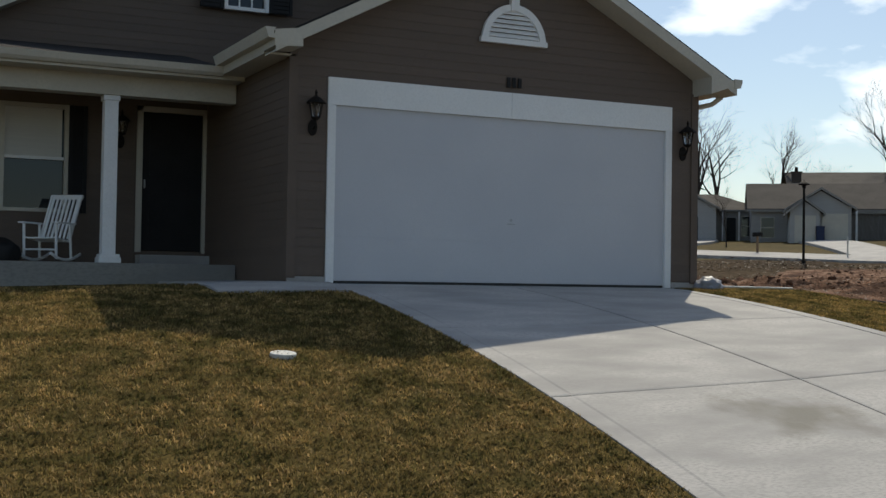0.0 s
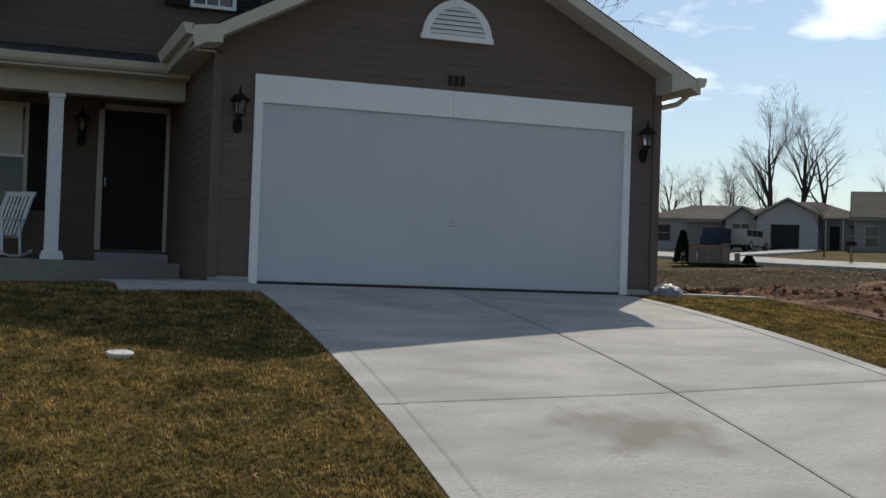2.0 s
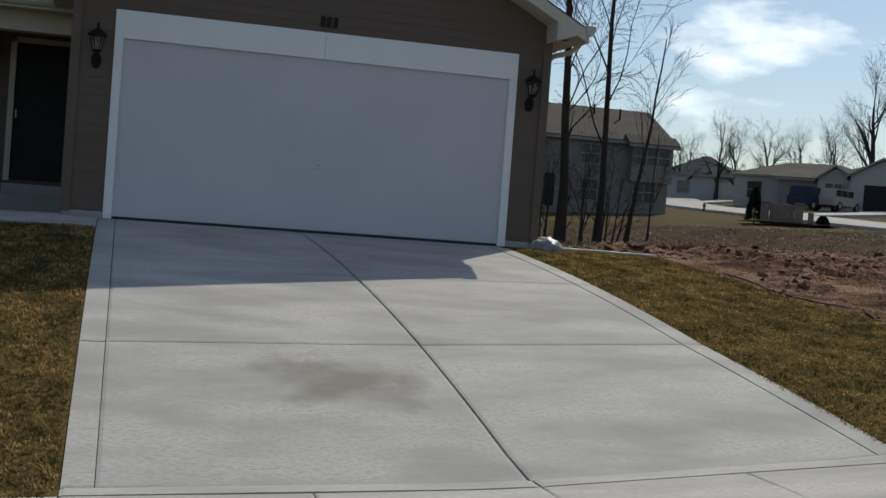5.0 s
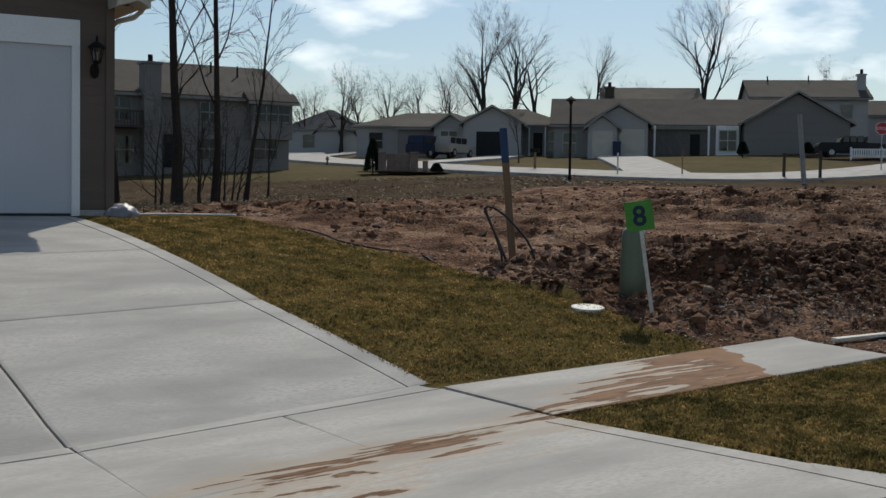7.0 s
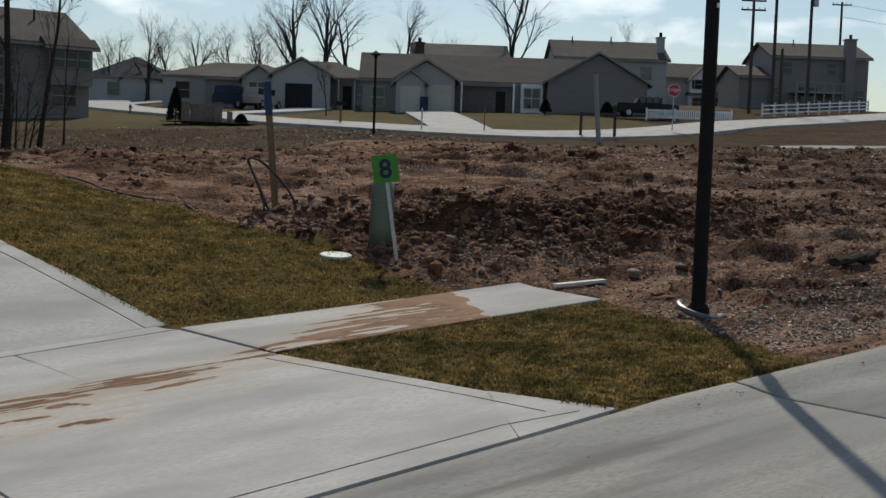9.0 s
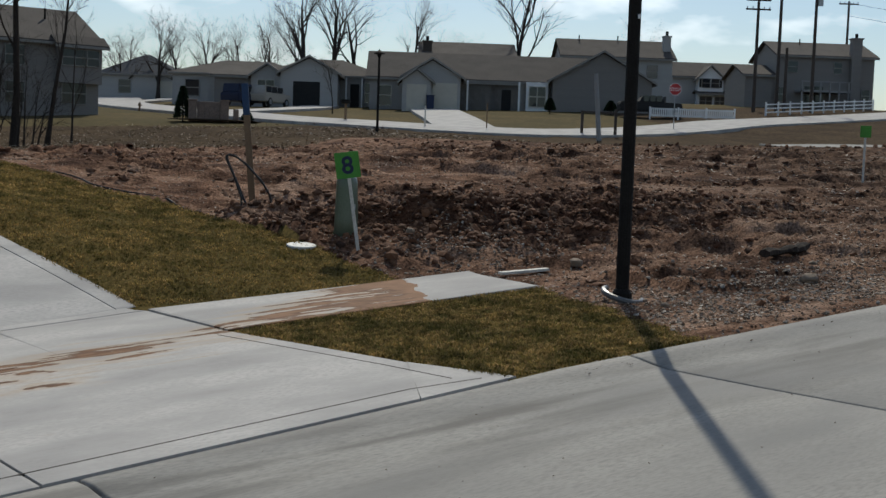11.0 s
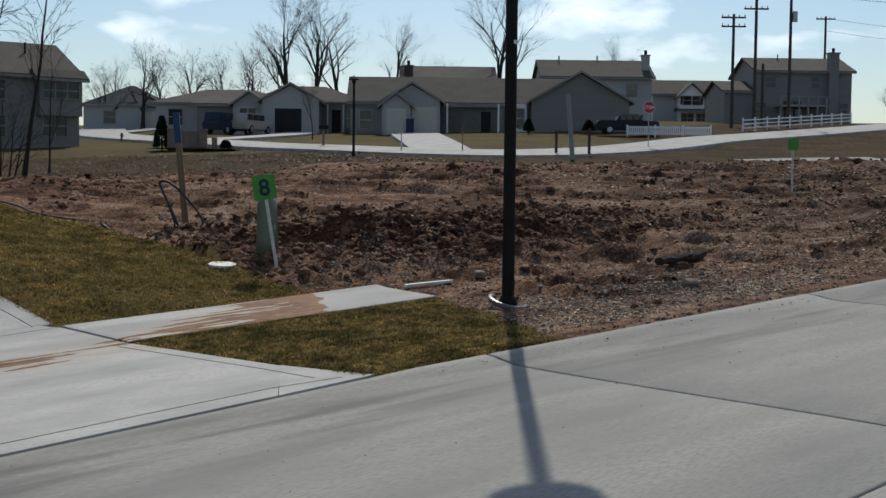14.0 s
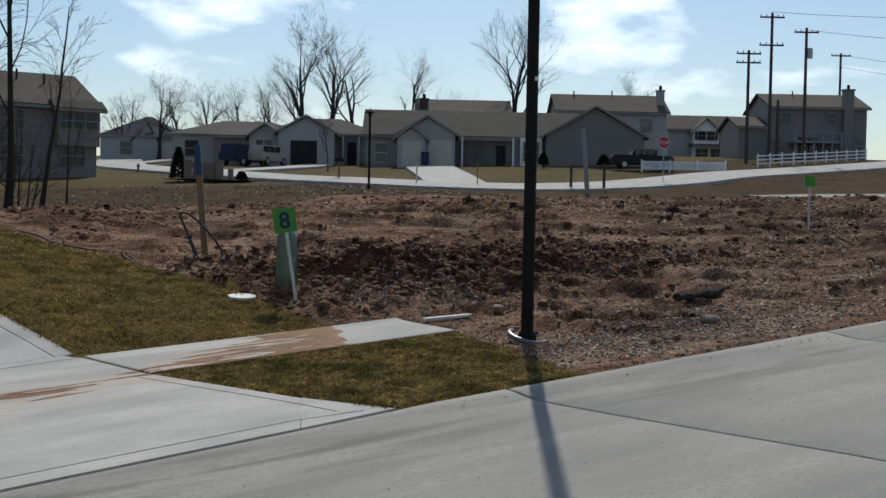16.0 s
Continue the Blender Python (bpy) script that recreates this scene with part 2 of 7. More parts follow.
M_CURTAIN = pmat("window_blind", (0.62, 0.60, 0.55), (0.58, 0.56, 0.52), 2, 0.8, 0.1, 30, (0.55, 0.53, 0.49), (0.2, 0.2, 20))
M_BAG = pmat("grey_plastic_sheeting", (0.30, 0.30, 0.32), (0.2, 0.2, 0.22), 5, 0.5, 0.6, 14, (0.25, 0.25, 0.28))
M_MULCH = pmat("bark_mulch", (0.055, 0.038, 0.027), (0.08, 0.055, 0.038), 3, 0.95, 0.6, 20, (0.035, 0.025, 0.018), spec=0.05)
M_ROCK = pmat("limestone", (0.26, 0.20, 0.145), (0.19, 0.145, 0.105), 6, 0.95, 0.5, 30)


def glass_dark(name, tint, rough=0.05):
    m = bpy.data.materials.new(name)
    m.use_nodes = True
    b = m.node_tree.nodes["Principled BSDF"]
    b.inputs["Base Color"].default_value = (*tint, 1)
    b.inputs["Roughness"].default_value = rough
    b.inputs["Specular IOR Level"].default_value = 0.5
    return m


M_PANE = glass_dark("window_glass_dark_room", (0.02, 0.022, 0.026))
M_PANE_LIT = glass_dark("window_glass_pale_room", (0.10, 0.12, 0.15), 0.1)


def lamp_glass():
    m = bpy.data.materials.new("lantern_glass")
    m.use_nodes = True
    b = m.node_tree.nodes["Principled BSDF"]
    b.inputs["Base Color"].default_value = (0.9, 0.9, 0.88, 1)
    b.inputs["Roughness"].default_value = 0.15
    b.inputs["Transmission Weight"].default_value = 0.95
    return m


M_LAMPGLASS = lamp_glass()


def mud_concrete():
    """Sidewalk concrete with washed-over red clay: a tongue at the low end that frays into streaks, then follows the joint."""
    m = M_CONCRETE.copy()
    m.name = "sidewalk_concrete_with_mud"
    n, l = m.node_tree.nodes, m.node_tree.links
    b = n["Principled BSDF"]
    src = b.inputs["Base Color"].links[0].from_socket

    def calc(op, p, q=0.0, r=0.0):
        k = n.new("ShaderNodeMath")
        k.operation = op
        for i, v in enumerate((p, q, r)):
            if isinstance(v, (int, float)):
                k.inputs[i].default_value = v
            else:
                l.new(v, k.inputs[i])
        return k.outputs[0]

    def span(v, a0, a1, b0, b1):
        k = n.new("ShaderNodeMapRange")
        for name, val in (("From Min", a0), ("From Max", a1), ("To Min", b0), ("To Max", b1)):
            k.inputs[name].default_value = val
        l.new(v, k.inputs["Value"])
        return k.outputs["Result"]

    def grain(scale, detail, stretch=(1, 1, 1), turn=0.0):
        k, mp = n.new("ShaderNodeTexNoise"), n.new("ShaderNodeMapping")
        mp.inputs["Rotation"].default_value, mp.inputs["Scale"].default_value = (0, 0, radians(turn)), stretch
        l.new(tc.outputs["Object"], mp.inputs["Vector"])
        l.new(mp.outputs["Vector"], k.inputs["Vector"])
        k.inputs["Scale"].default_value, k.inputs["Detail"].default_value = scale, detail
        return k.outputs["Fac"]

    tc, sep = n.new("ShaderNodeTexCoord"), n.new("ShaderNodeSeparateXYZ")
    l.new(tc.outputs["Object"], sep.inputs["Vector"])
    x, y = sep.outputs["X"], sep.outputs["Y"]
    streak = grain(1.0, 4, (1.25, 9.5, 1), -14)
    rough = grain(2.6, 6)
    blot = grain(2.4, 5, (1.0, 2.4, 1), -20)
    # the line that the water took, and how wide it ran
    line = calc("MAXIMUM", calc("MULTIPLY_ADD", x, 0.16, -9.80), calc("MULTIPLY_ADD", x, 0.24, -10.06))
    aside = calc("ABSOLUTE", calc("SUBTRACT", y, line))
    wide = calc("ADD", span(x, 3.5, 5.8, 0.10, 0.85), span(x, 1.0, 2.6, 0.16, 0.0))
    out = calc("MULTIPLY", calc("MAXIMUM", calc("SUBTRACT", aside, wide), 0.0), -0.55)
    along = calc("ADD", span(x, 3.4, 6.1, 0.0, 0.105), span(x, -0.4, 3.2, -0.14, 0.015))
    amount = calc("ADD", calc("ADD", calc("ADD", streak, out), along), calc("MULTIPLY_ADD", rough, 0.22, -0.11))
    amount = calc("ADD", amount, span(calc("ADD", x, calc("MULTIPLY_ADD", rough, 0.9, -0.45)), 5.55, 6.0, 0.0, 0.16))
    # scattered blots on the apron below the joint
    low = calc("ADD", calc("ADD", blot, span(calc("ABSOLUTE", calc("ADD", x, -1.3)), 0.4, 1.6, 0.0, -0.4)), span(calc("ABSOLUTE", calc("ADD", y, 9.95)), 0.25, 0.75, -0.09, -0.4))
    amount = calc("MAXIMUM", amount, low)
    # ragged end against the clean last slab
    end = calc("ADD", calc("MULTIPLY_ADD", rough, 0.8, x), calc("MULTIPLY_ADD", y, -0.45, -3.80))
    amount = calc("ADD", amount, span(end, 6.42, 6.50, 0.0, -1.5))
    thick = span(amount, 0.51, 0.54, 0.0, 1.0)
    film = span(amount, 0.29, 0.51, 0.0, 0.55)
    fx = n.new("ShaderNodeMixRGB")
    l.new(film, fx.inputs["Fac"])
    l.new(src, fx.inputs["Color1"])
    fx.inputs["Color2"].default_value = (0.40, 0.30, 0.20, 1)
    # a dark dried rim, paler silt inside
    tone = n.new("ShaderNodeValToRGB")
    tone.color_ramp.elements[0].color, tone.color_ramp.elements[0].position = (0.085, 0.041, 0.021, 1), 0.1
    tone.color_ramp.elements[1].color, tone.color_ramp.elements[1].position = (0.235, 0.125, 0.066, 1), 0.9
    l.new(calc("ADD", span(amount, 0.51, 0.66, 0.0, 0.7), calc("MULTIPLY_ADD", grain(7.0, 6), 0.8, -0.3)), tone.inputs["Fac"])
    mx = n.new("ShaderNodeMixRGB")
    l.new(thick, mx.inputs["Fac"])
    l.new(fx.outputs["Color"], mx.inputs["Color1"])
    l.new(tone.outputs["Color"], mx.inputs["Color2"])
    l.new(mx.outputs["Color"], b.inputs["Base Color"])
    return m


def clay_lot():
    """Dozed clay: dry tan crust, red-brown and moist dark bands that run along the dozer's tracks, pale crumbs."""
    m = bpy.data.materials.new("bare_clay")
    m.use_nodes = True
    n, l = m.node_tree.nodes, m.node_tree.links
    b = n["Principled BSDF"]
    b.inputs["Roughness"].default_value, b.inputs["Specular IOR Level"].default_value = 0.98, 0.04
    tc = n.new("ShaderNodeTexCoord")

    def grain(scale, detail, stretch):
        k, mp = n.new("ShaderNodeTexNoise"), n.new("ShaderNodeMapping")
        mp.inputs["Rotation"].default_value, mp.inputs["Scale"].default_value = (0, 0, radians(38)), stretch
        l.new(tc.outputs["Object"], mp.inputs["Vector"])
        l.new(mp.outputs["Vector"], k.inputs["Vector"])
        k.inputs["Scale"].default_value, k.inputs["Detail"].default_value = scale, detail
        return k.outputs["Fac"]

    def ramp(v, stops):
        k = n.new("ShaderNodeValToRGB")
        l.new(v, k.inputs["Fac"])
        e = k.color_ramp.elements
        e[0].position, e[0].color = stops[0][0], (*stops[0][1], 1)
        e[1].position, e[1].color = stops[-1][0], (*stops[-1][1], 1)
        for p, c in stops[1:-1]:
            q = e.new(p)
            q.color = (*c, 1)
        return k.outputs["Color"]

    def mixed(kind, fac, p, q):
        k = n.new("ShaderNodeMixRGB")
        k.blend_type = kind
        if isinstance(fac, float):
            k.inputs["Fac"].default_value = fac
        else:
            l.new(fac, k.inputs["Fac"])
        l.new(p, k.inputs["Color1"])
        l.new(q, k.inputs["Color2"])
        return k.outputs["Color"]

    broad = ramp(grain(0.55, 7, (1.0, 2.0, 1)), [(0.34, (0.07, 0.039, 0.027)), (0.44, (0.125, 0.069, 0.044)), (0.53, (0.195, 0.113, 0.073)), (0.65, (0.26, 0.168, 0.118))])
    mid = ramp(grain(3.2, 6, (1.0, 1.6, 1)), [(0.36, (0.5, 0.45, 0.42)), (0.52, (1, 1, 1)), (0.66, (1.22, 1.2, 1.18))])
    fine = grain(34.0, 5, (1, 1.2, 1))
    speck = ramp(fine, [(0.36, (0.36, 0.33, 0.31)), (0.5, (1, 1, 1)), (0.62, (1.2, 1.2, 1.2)), (0.69, (2.1, 2.15, 2.25))])
    # freshly turned moist soil round the service trench
    mp, far = n.new("ShaderNodeMapping"), n.new("ShaderNodeVectorMath")
    mp.inputs["Location"].default_value, mp.inputs["Scale"].default_value = (-3.2, 3.7, 0), (0.34, 0.66, 0)
    l.new(tc.outputs["Object"], mp.inputs["Vector"])
    far.operation = "LENGTH"
    l.new(mp.outputs["Vector"], far.inputs[0])
    add = n.new("ShaderNodeMath")
    add.operation, add.inputs[1].default_value = "MULTIPLY_ADD", 1.6
    l.new(grain(1.6, 5, (1, 1, 1)), add.inputs[0])
    l.new(far.outputs["Value"], add.inputs[2])
    edge = n.new("ShaderNodeMapRange")
    edge.inputs["From Min"].default_value, edge.inputs["From Max"].default_value = 1.3, 2.1
    l.new(add.outputs[0], edge.inputs["Value"])
    moist = ramp(edge.outputs["Result"], [(0.0, (0.42, 0.36, 0.34)), (0.25, (0.46, 0.40, 0.37)), (1.0, (1, 1, 1))])
    # greyer, stonier ground towards the street corner
    along = n.new("ShaderNodeVectorMath")
    along.operation, along.inputs[1].default_value = "DOT_PRODUCT", (0.78, -0.62, 0)
    l.new(tc.outputs["Object"], along.inputs[0])
    grey = n.new("ShaderNodeMapRange")
    grey.inputs["From Min"].default_value, grey.inputs["From Max"].default_value = 9.0, 19.0
    l.new(along.outputs["Value"], grey.inputs["Value"])
    stony = ramp(grey.outputs["Result"], [(0.0, (1, 1, 1)), (1.0, (0.66, 0.71, 0.74))])
    soil = mixed("MULTIPLY", 1.0, mixed("MULTIPLY", 1.0, mixed("MULTIPLY", 1.0, broad, mid), speck), moist)
    l.new(mixed("MULTIPLY", 1.0, soil, stony), b.inputs["Base Color"])
    bp = n.new("ShaderNodeBump")
    bp.inputs["Strength"].default_value, bp.inputs["Distance"].default_value = 1.0, 0.035
    l.new(grain(12.0, 8, (1, 1.3, 1)), bp.inputs["Height"])
    l.new(bp.outputs["Normal"], b.inputs["Normal"])
    return m


def stained_concrete():
    """Drive concrete with a brown puddle stain."""
    m = M_CONCRETE.copy()
    m.name = "drive_concrete_with_stain"
    n, l = m.node_tree.nodes, m.node_tree.links
    b = n["Principled BSDF"]
    src = b.inputs["Base Color"].links[0].from_socket
    tc, ns, vd = n.new("ShaderNodeTexCoord"), n.new("ShaderNodeTexNoise"), n.new("ShaderNodeVectorMath")
    mp = n.new("ShaderNodeMapping")
    mp.inputs["Location"].default_value = (0.62, 7.04, 0)
    mp.inputs["Scale"].default_value = (1, 1.15, 0)
    l.new(tc.outputs["Object"], mp.inputs["Vector"])
    vd.operation = "LENGTH"
    l.new(mp.outputs["Vector"], vd.inputs[0])
    ns.inputs["Scale"].default_value, ns.inputs["Detail"].default_value = 2.6, 7
    l.new(tc.outputs["Object"], ns.inputs["Vector"])
    ad = n.new("ShaderNodeMath")
    ad.operation, ad.inputs[1].default_value = "MULTIPLY_ADD", 1.7
    l.new(ns.outputs["Fac"], ad.inputs[0])
    l.new(vd.outputs["Value"], ad.inputs[2])
    rp = n.new("ShaderNodeMapRange")
    rp.inputs["From Min"].default_value, rp.inputs["From Max"].default_value = 0.95, 1.55
    rp.inputs["To Min"].default_value, rp.inputs["To Max"].default_value = 0.9, 0.0
    l.new(ad.outputs[0], rp.inputs["Value"])
    mx = n.new("ShaderNodeMixRGB")
    l.new(rp.outputs["Result"], mx.inputs["Fac"])
    l.new(src, mx.inputs["Color1"])
    mx.inputs["Color2"].default_value = (0.215, 0.20, 0.17, 1)
    l.new(mx.outputs["Color"], b.inputs["Base Color"])
    return m


def gutter_stain(m):
    """Dark water stains that run along the gutter of the street."""
    n, l = m.node_tree.nodes, m.node_tree.links
    b = n["Principled BSDF"]
    src = b.inputs["Base Color"].links[0].from_socket
    tc, mp, ns, sep = n.new("ShaderNodeTexCoord"), n.new("ShaderNodeMapping"), n.new("ShaderNodeTexNoise"), n.new("ShaderNodeSeparateXYZ")
    mp.inputs["Scale"].default_value = (0.5, 3.0, 1)
    l.new(tc.outputs["Object"], mp.inputs["Vector"])
    l.new(tc.outputs["Object"], sep.inputs["Vector"])
    l.new(mp.outputs["Vector"], ns.inputs["Vector"])
    ns.inputs["Scale"].default_value, ns.inputs["Detail"].default_value = 1.4, 6
    band = n.new("ShaderNodeValToRGB")
    mr = n.new("ShaderNodeMapRange")
    mr.inputs["From Min"].default_value, mr.inputs["From Max"].default_value = -14.2, -12.1
    l.new(sep.outputs["Y"], mr.inputs["Value"])
    l.new(mr.outputs["Result"], band.inputs["Fac"])
    e = band.color_ramp.elements
    e[0].color, e[0].position, e[1].color, e[1].position = (0, 0, 0, 1), 0.1, (0, 0, 0, 1), 0.97
    k = e.new(0.72)
    k.color = (1, 1, 1, 1)
    rp = n.new("ShaderNodeValToRGB")
    rp.color_ramp.elements[0].position, rp.color_ramp.elements[1].position = 0.44, 0.66
    l.new(ns.outputs["Fac"], rp.inputs["Fac"])
    mu, mx = n.new("ShaderNodeMath"), n.new("ShaderNodeMixRGB")
    mu.operation = "MULTIPLY"
    l.new(band.outputs["Color"], mu.inputs[0])
    l.new(rp.outputs["Color"], mu.inputs[1])
    l.new(mu.outputs[0], mx.inputs["Fac"])
    l.new(src, mx.inputs["Color1"])
    mx.inputs["Color2"].default_value = (0.15, 0.14, 0.125, 1)
    l.new(mx.outputs["Color"], b.inputs["Base Color"])


gutter_stain(M_CONCRETE_ROAD)
M_DIRT = clay_lot()
M_WALKMUD = mud_concrete()
M_DRIVE = stained_concrete()


# ---- small builders ----
def box(bm, x0, x1, y0, y1, z0, z1, bev=0.0):
    vs = [bm.verts.new(p) for p in ((x0, y0, z0), (x1, y0, z0), (x1, y1, z0), (x0, y1, z0), (x0, y0, z1), (x1, y0, z1), (x1, y1, z1), (x0, y1, z1))]
    fs = [bm.faces.new([vs[i] for i in f]) for f in ((0, 3, 2, 1), (4, 5, 6, 7), (0, 1, 5, 4), (1, 2, 6, 5), (2, 3, 7, 6), (3, 0, 4, 7))]
    if bev:
        es = list({e for f in fs for e in f.edges})
        bmesh.ops.bevel(bm, geom=es, offset=bev, segments=2, profile=0.6, affect="EDGES")
    return bm


def tube(bm, p, q, r0, r1=None, sides=8, caps=True):
    """A tapered round bar from p to q."""
    r1 = r0 if r1 is None else r1
    p, q = Vector(p), Vector(q)
    d = (q - p).normalized()
    a = d.orthogonal().normalized()
    b = d.cross(a)
    ring = [[bm.verts.new(c + (a * math.cos(k * 2 * math.pi / sides) + b * math.sin(k * 2 * math.pi / sides)) * r) for k in range(sides)] for c, r in ((p, r0), (q, r1))]
    for k in range(sides):
        bm.faces.new((ring[0][k], ring[0][(k + 1) % sides], ring[1][(k + 1) % sides], ring[1][k]))
    if caps:
        bm.faces.new(ring[0][::-1])
        bm.faces.new(ring[1])
    return bm


def path_tube(bm, pts, r, sides=8):
    """A bent round bar through the points, one closed skin. r: a radius, or one for each point."""
    P = [Vector(p) for p in pts]
    rad = r if isinstance(r, (list, tuple)) else [r] * len(P)
    ref, rings = None, []
    for i, p in enumerate(P):
        d = (P[min(i + 1, len(P) - 1)] - P[max(i - 1, 0)]).normalized()
        a = d.orthogonal().normalized() if ref is None else (ref - d * ref.dot(d)).normalized()
        ref = a
        b = d.cross(a)
        rings.append([bm.verts.new(p + (a * math.cos(k * 2 * math.pi / sides) + b * math.sin(k * 2 * math.pi / sides)) * rad[i]) for k in range(sides)])
    for u, v in zip(rings, rings[1:]):
        for k in range(sides):
            bm.faces.new((u[k], u[(k + 1) % sides], v[(k + 1) % sides], v[k]))
    bm.faces.new(rings[0][::-1])
    bm.faces.new(rings[-1])
    return bm


def turned(bm, rings, sides=14, cx=0.0, cy=0.0):
    """A round body from rings of (radius, z)."""
    rr = [[bm.verts.new((cx + r * math.cos(k * 2 * math.pi / sides), cy + r * math.sin(k * 2 * math.pi / sides), z)) for k in range(sides)] for r, z in rings]
    for a, b in zip(rr, rr[1:]):
        for k in range(sides):
            bm.faces.new((a[k], a[(k + 1) % sides], b[(k + 1) % sides], b[k]))
    bm.faces.new(rr[0][::-1])
    bm.faces.new(rr[-1])
    return bm


def prism(bm, poly, a, b, axis="y"):
    """The polygon (pairs) pushed from a to b along an axis."""
    def at(p, v):
        return {"y": (p[0], v, p[1]), "x": (v, p[0], p[1]), "z": (p[0], p[1], v)}[axis]
    lo, hi = [bm.verts.new(at(p, a)) for p in poly], [bm.verts.new(at(p, b)) for p in poly]
    k = len(poly)
    for i in range(k):
        bm.faces.new((lo[i], lo[(i + 1) % k], hi[(i + 1) % k], hi[i]))
    bm.faces.new(lo[::-1])
    bm.faces.new(hi)
    bmesh.ops.recalc_face_normals(bm, faces=bm.faces[:])
    return bm


def part(name, bm, material, parent, label=""):
    me = bpy.data.meshes.new(name)
    bmesh.ops.recalc_face_normals(bm, faces=bm.faces[:])
    bm.to_mesh(me)
    bm.free()
    me.materials.append(material)
    ob = new(name, me)
    ob.parent = parent
    if label:
        tagged(ob, label=label)
    return ob


def thing(name, m, label, category, group="", kind=""):
    ob = new(name)
    ob.empty_display_size = 0.2
    ob.matrix_basis = m
    return tagged(ob, label, category, group, kind)


def solo(name, bm, material, m, label, category, group="", kind=""):
    ob = part(name, bm, material, None)
    ob.matrix_basis = m
    return tagged(ob, label, category, group, kind)


def raw(name, verts, faces, material, label, category, kind, parent=None):
    me = bpy.data.meshes.new(name)
    me.from_pydata(verts, [], faces)
    me.materials.append(material)
    ob = new(name, me)
    ob.parent = parent
    return tagged(ob, label, category, "", kind)


# ---- terrain ----
def sstep(a, b, x):
    t = min(1.0, max(0.0, (x - a) / (b - a)))
    return t * t * (3 - 2 * t)


def street_level(x):
    if x < 0:
        return -1.43 + 0.03 * max(x, -40)
    if x < 20:
        return -1.43 + 0.06 * x
    return -0.23 + 0.035 * (min(x, 90) - 20)


def walk_back(x):
    """The back edge of the sidewalk."""
    return -7.72 + 0.055 * x if x < 3 else -7.55 - 0.1 * (min(x, 9) - 3)


def yard_level(x):
    if x < -3:
        return 0.03 * (max(x, -40) + 3)
    return 0.0 if x < 8 else 0.03 * (min(x, 110) - 8)


def gz(x, y):
    """The lie of the land: street, bank up to the house, hollow behind, hill beyond."""
    r, u = street_level(x), y - walk_back(x)
    far = 0.04 * max(0.0, min(0.63 * (x + 1.5) + 0.78 * (y + 19.8), 170) - 72)
    if u <= 0:
        return r + far
    full = -0.3 - walk_back(x)
    k = min(1.0, u / full)
    z = r + (yard_level(x) - r) * k * (1 + 0.47 * (1 - sstep(3.2, 5.5, x)) * (1 - k))
    v = y + 0.3
    if v > 0:
        k = sstep(22, 33, x)
        z += (-0.35 + 0.15 * k) * sstep(4, 28, v) + (1.15 - 0.15 * k) * sstep(36 - 14 * k, 62 - 6 * k, v)
    return z + far


def curb(x):
    """The kerb line of the street on the house's side; it bends up to the hill."""
    if x < 4:
        return -12.16 - 0.075 * (4 - max(x, -20))
    return -12.14 if x < 11 else -12.14 + 0.0175 * (min(x, 75) - 11) ** 2


def drive_left(y):
    return -2.60


def drive_right(y):
    return 2.40 + 0.10 * -y + (0.22 * ((-y - 5.0) / 2.7) ** 2 if y < -5 else 0)


def lawn_edge(y):
    """Where the turf beside the drive stops against the bare lot."""
    return 4.55 + 1.75 * sstep(1.0, -6.2, y) + 0.12 * noise.noise((y * 1.1, 3.1, 0)) + 0.05 * noise.noise((y * 5, 1, 0))


def strip_edge(y):
    return 7.0 - 0.32 * (-9.28 - y) + 0.15 * noise.noise((y * 2.5, 8, 0))


def walk_front(x):
    return -9.62 + 0.16 * (x - 0.65) if x < 4.5 else -9.02 - 0.04 * (x - 4.5)


def drive_joint(x):
    return -8.06 + 0.10 * max(0.0, x - 0.0)


def before_far_street(x, y):
    """The near side of the street that curves past the far houses."""
    u = 0.78 * x - 0.62 * y
    return 0.63 * (x + 1.5) + 0.78 * (y + 19.8) < 72 + 4 * sstep(-4, 4, u) + 1.25 * max(0.0, u - 18)


def region(x, y):
    c = curb(x)
    if y < c:
        return "road" if y > c - 9.2 else "scrub" if x > 12 else "lawn"
    if x < lawn_edge(y) and y > walk_back(x):
        return "lawn"
    if x < 3.6 or (y < -9 and x < strip_edge(y)):
        return "lawn"
    if y > 5 + (x - 5) * 1.0 or y > 38 + 0.1 * x or (y > 34 and x > 30):
        return "scrub" if before_far_street(x, y) else "far"
    if 0.63 * (x + 1.5) + 0.78 * (y + 19.8) > 66:
        return "scrub" if before_far_street(x, y) else "far"
    return "dirt" if x > 3.6 else "lawn"


def paved(x, y):
    if walk_front(x) < y < (walk_back(x) + 0.02 if x > -2.65 else -8.12) and x < 7.2:
        return True
    if curb(x) - 9.0 < y <= curb(x) + 0.03:
        return True
    if -2.62 < x < drive_right(y) and walk_back(x) - 0.05 < y < 0.2:
        return True
    if curb(x) < y < walk_front(x) and -2.9 + 0.3 * (y + 9.5) < x < 3.45 - 0.2 * (y + 9.5):
        return True
    return False


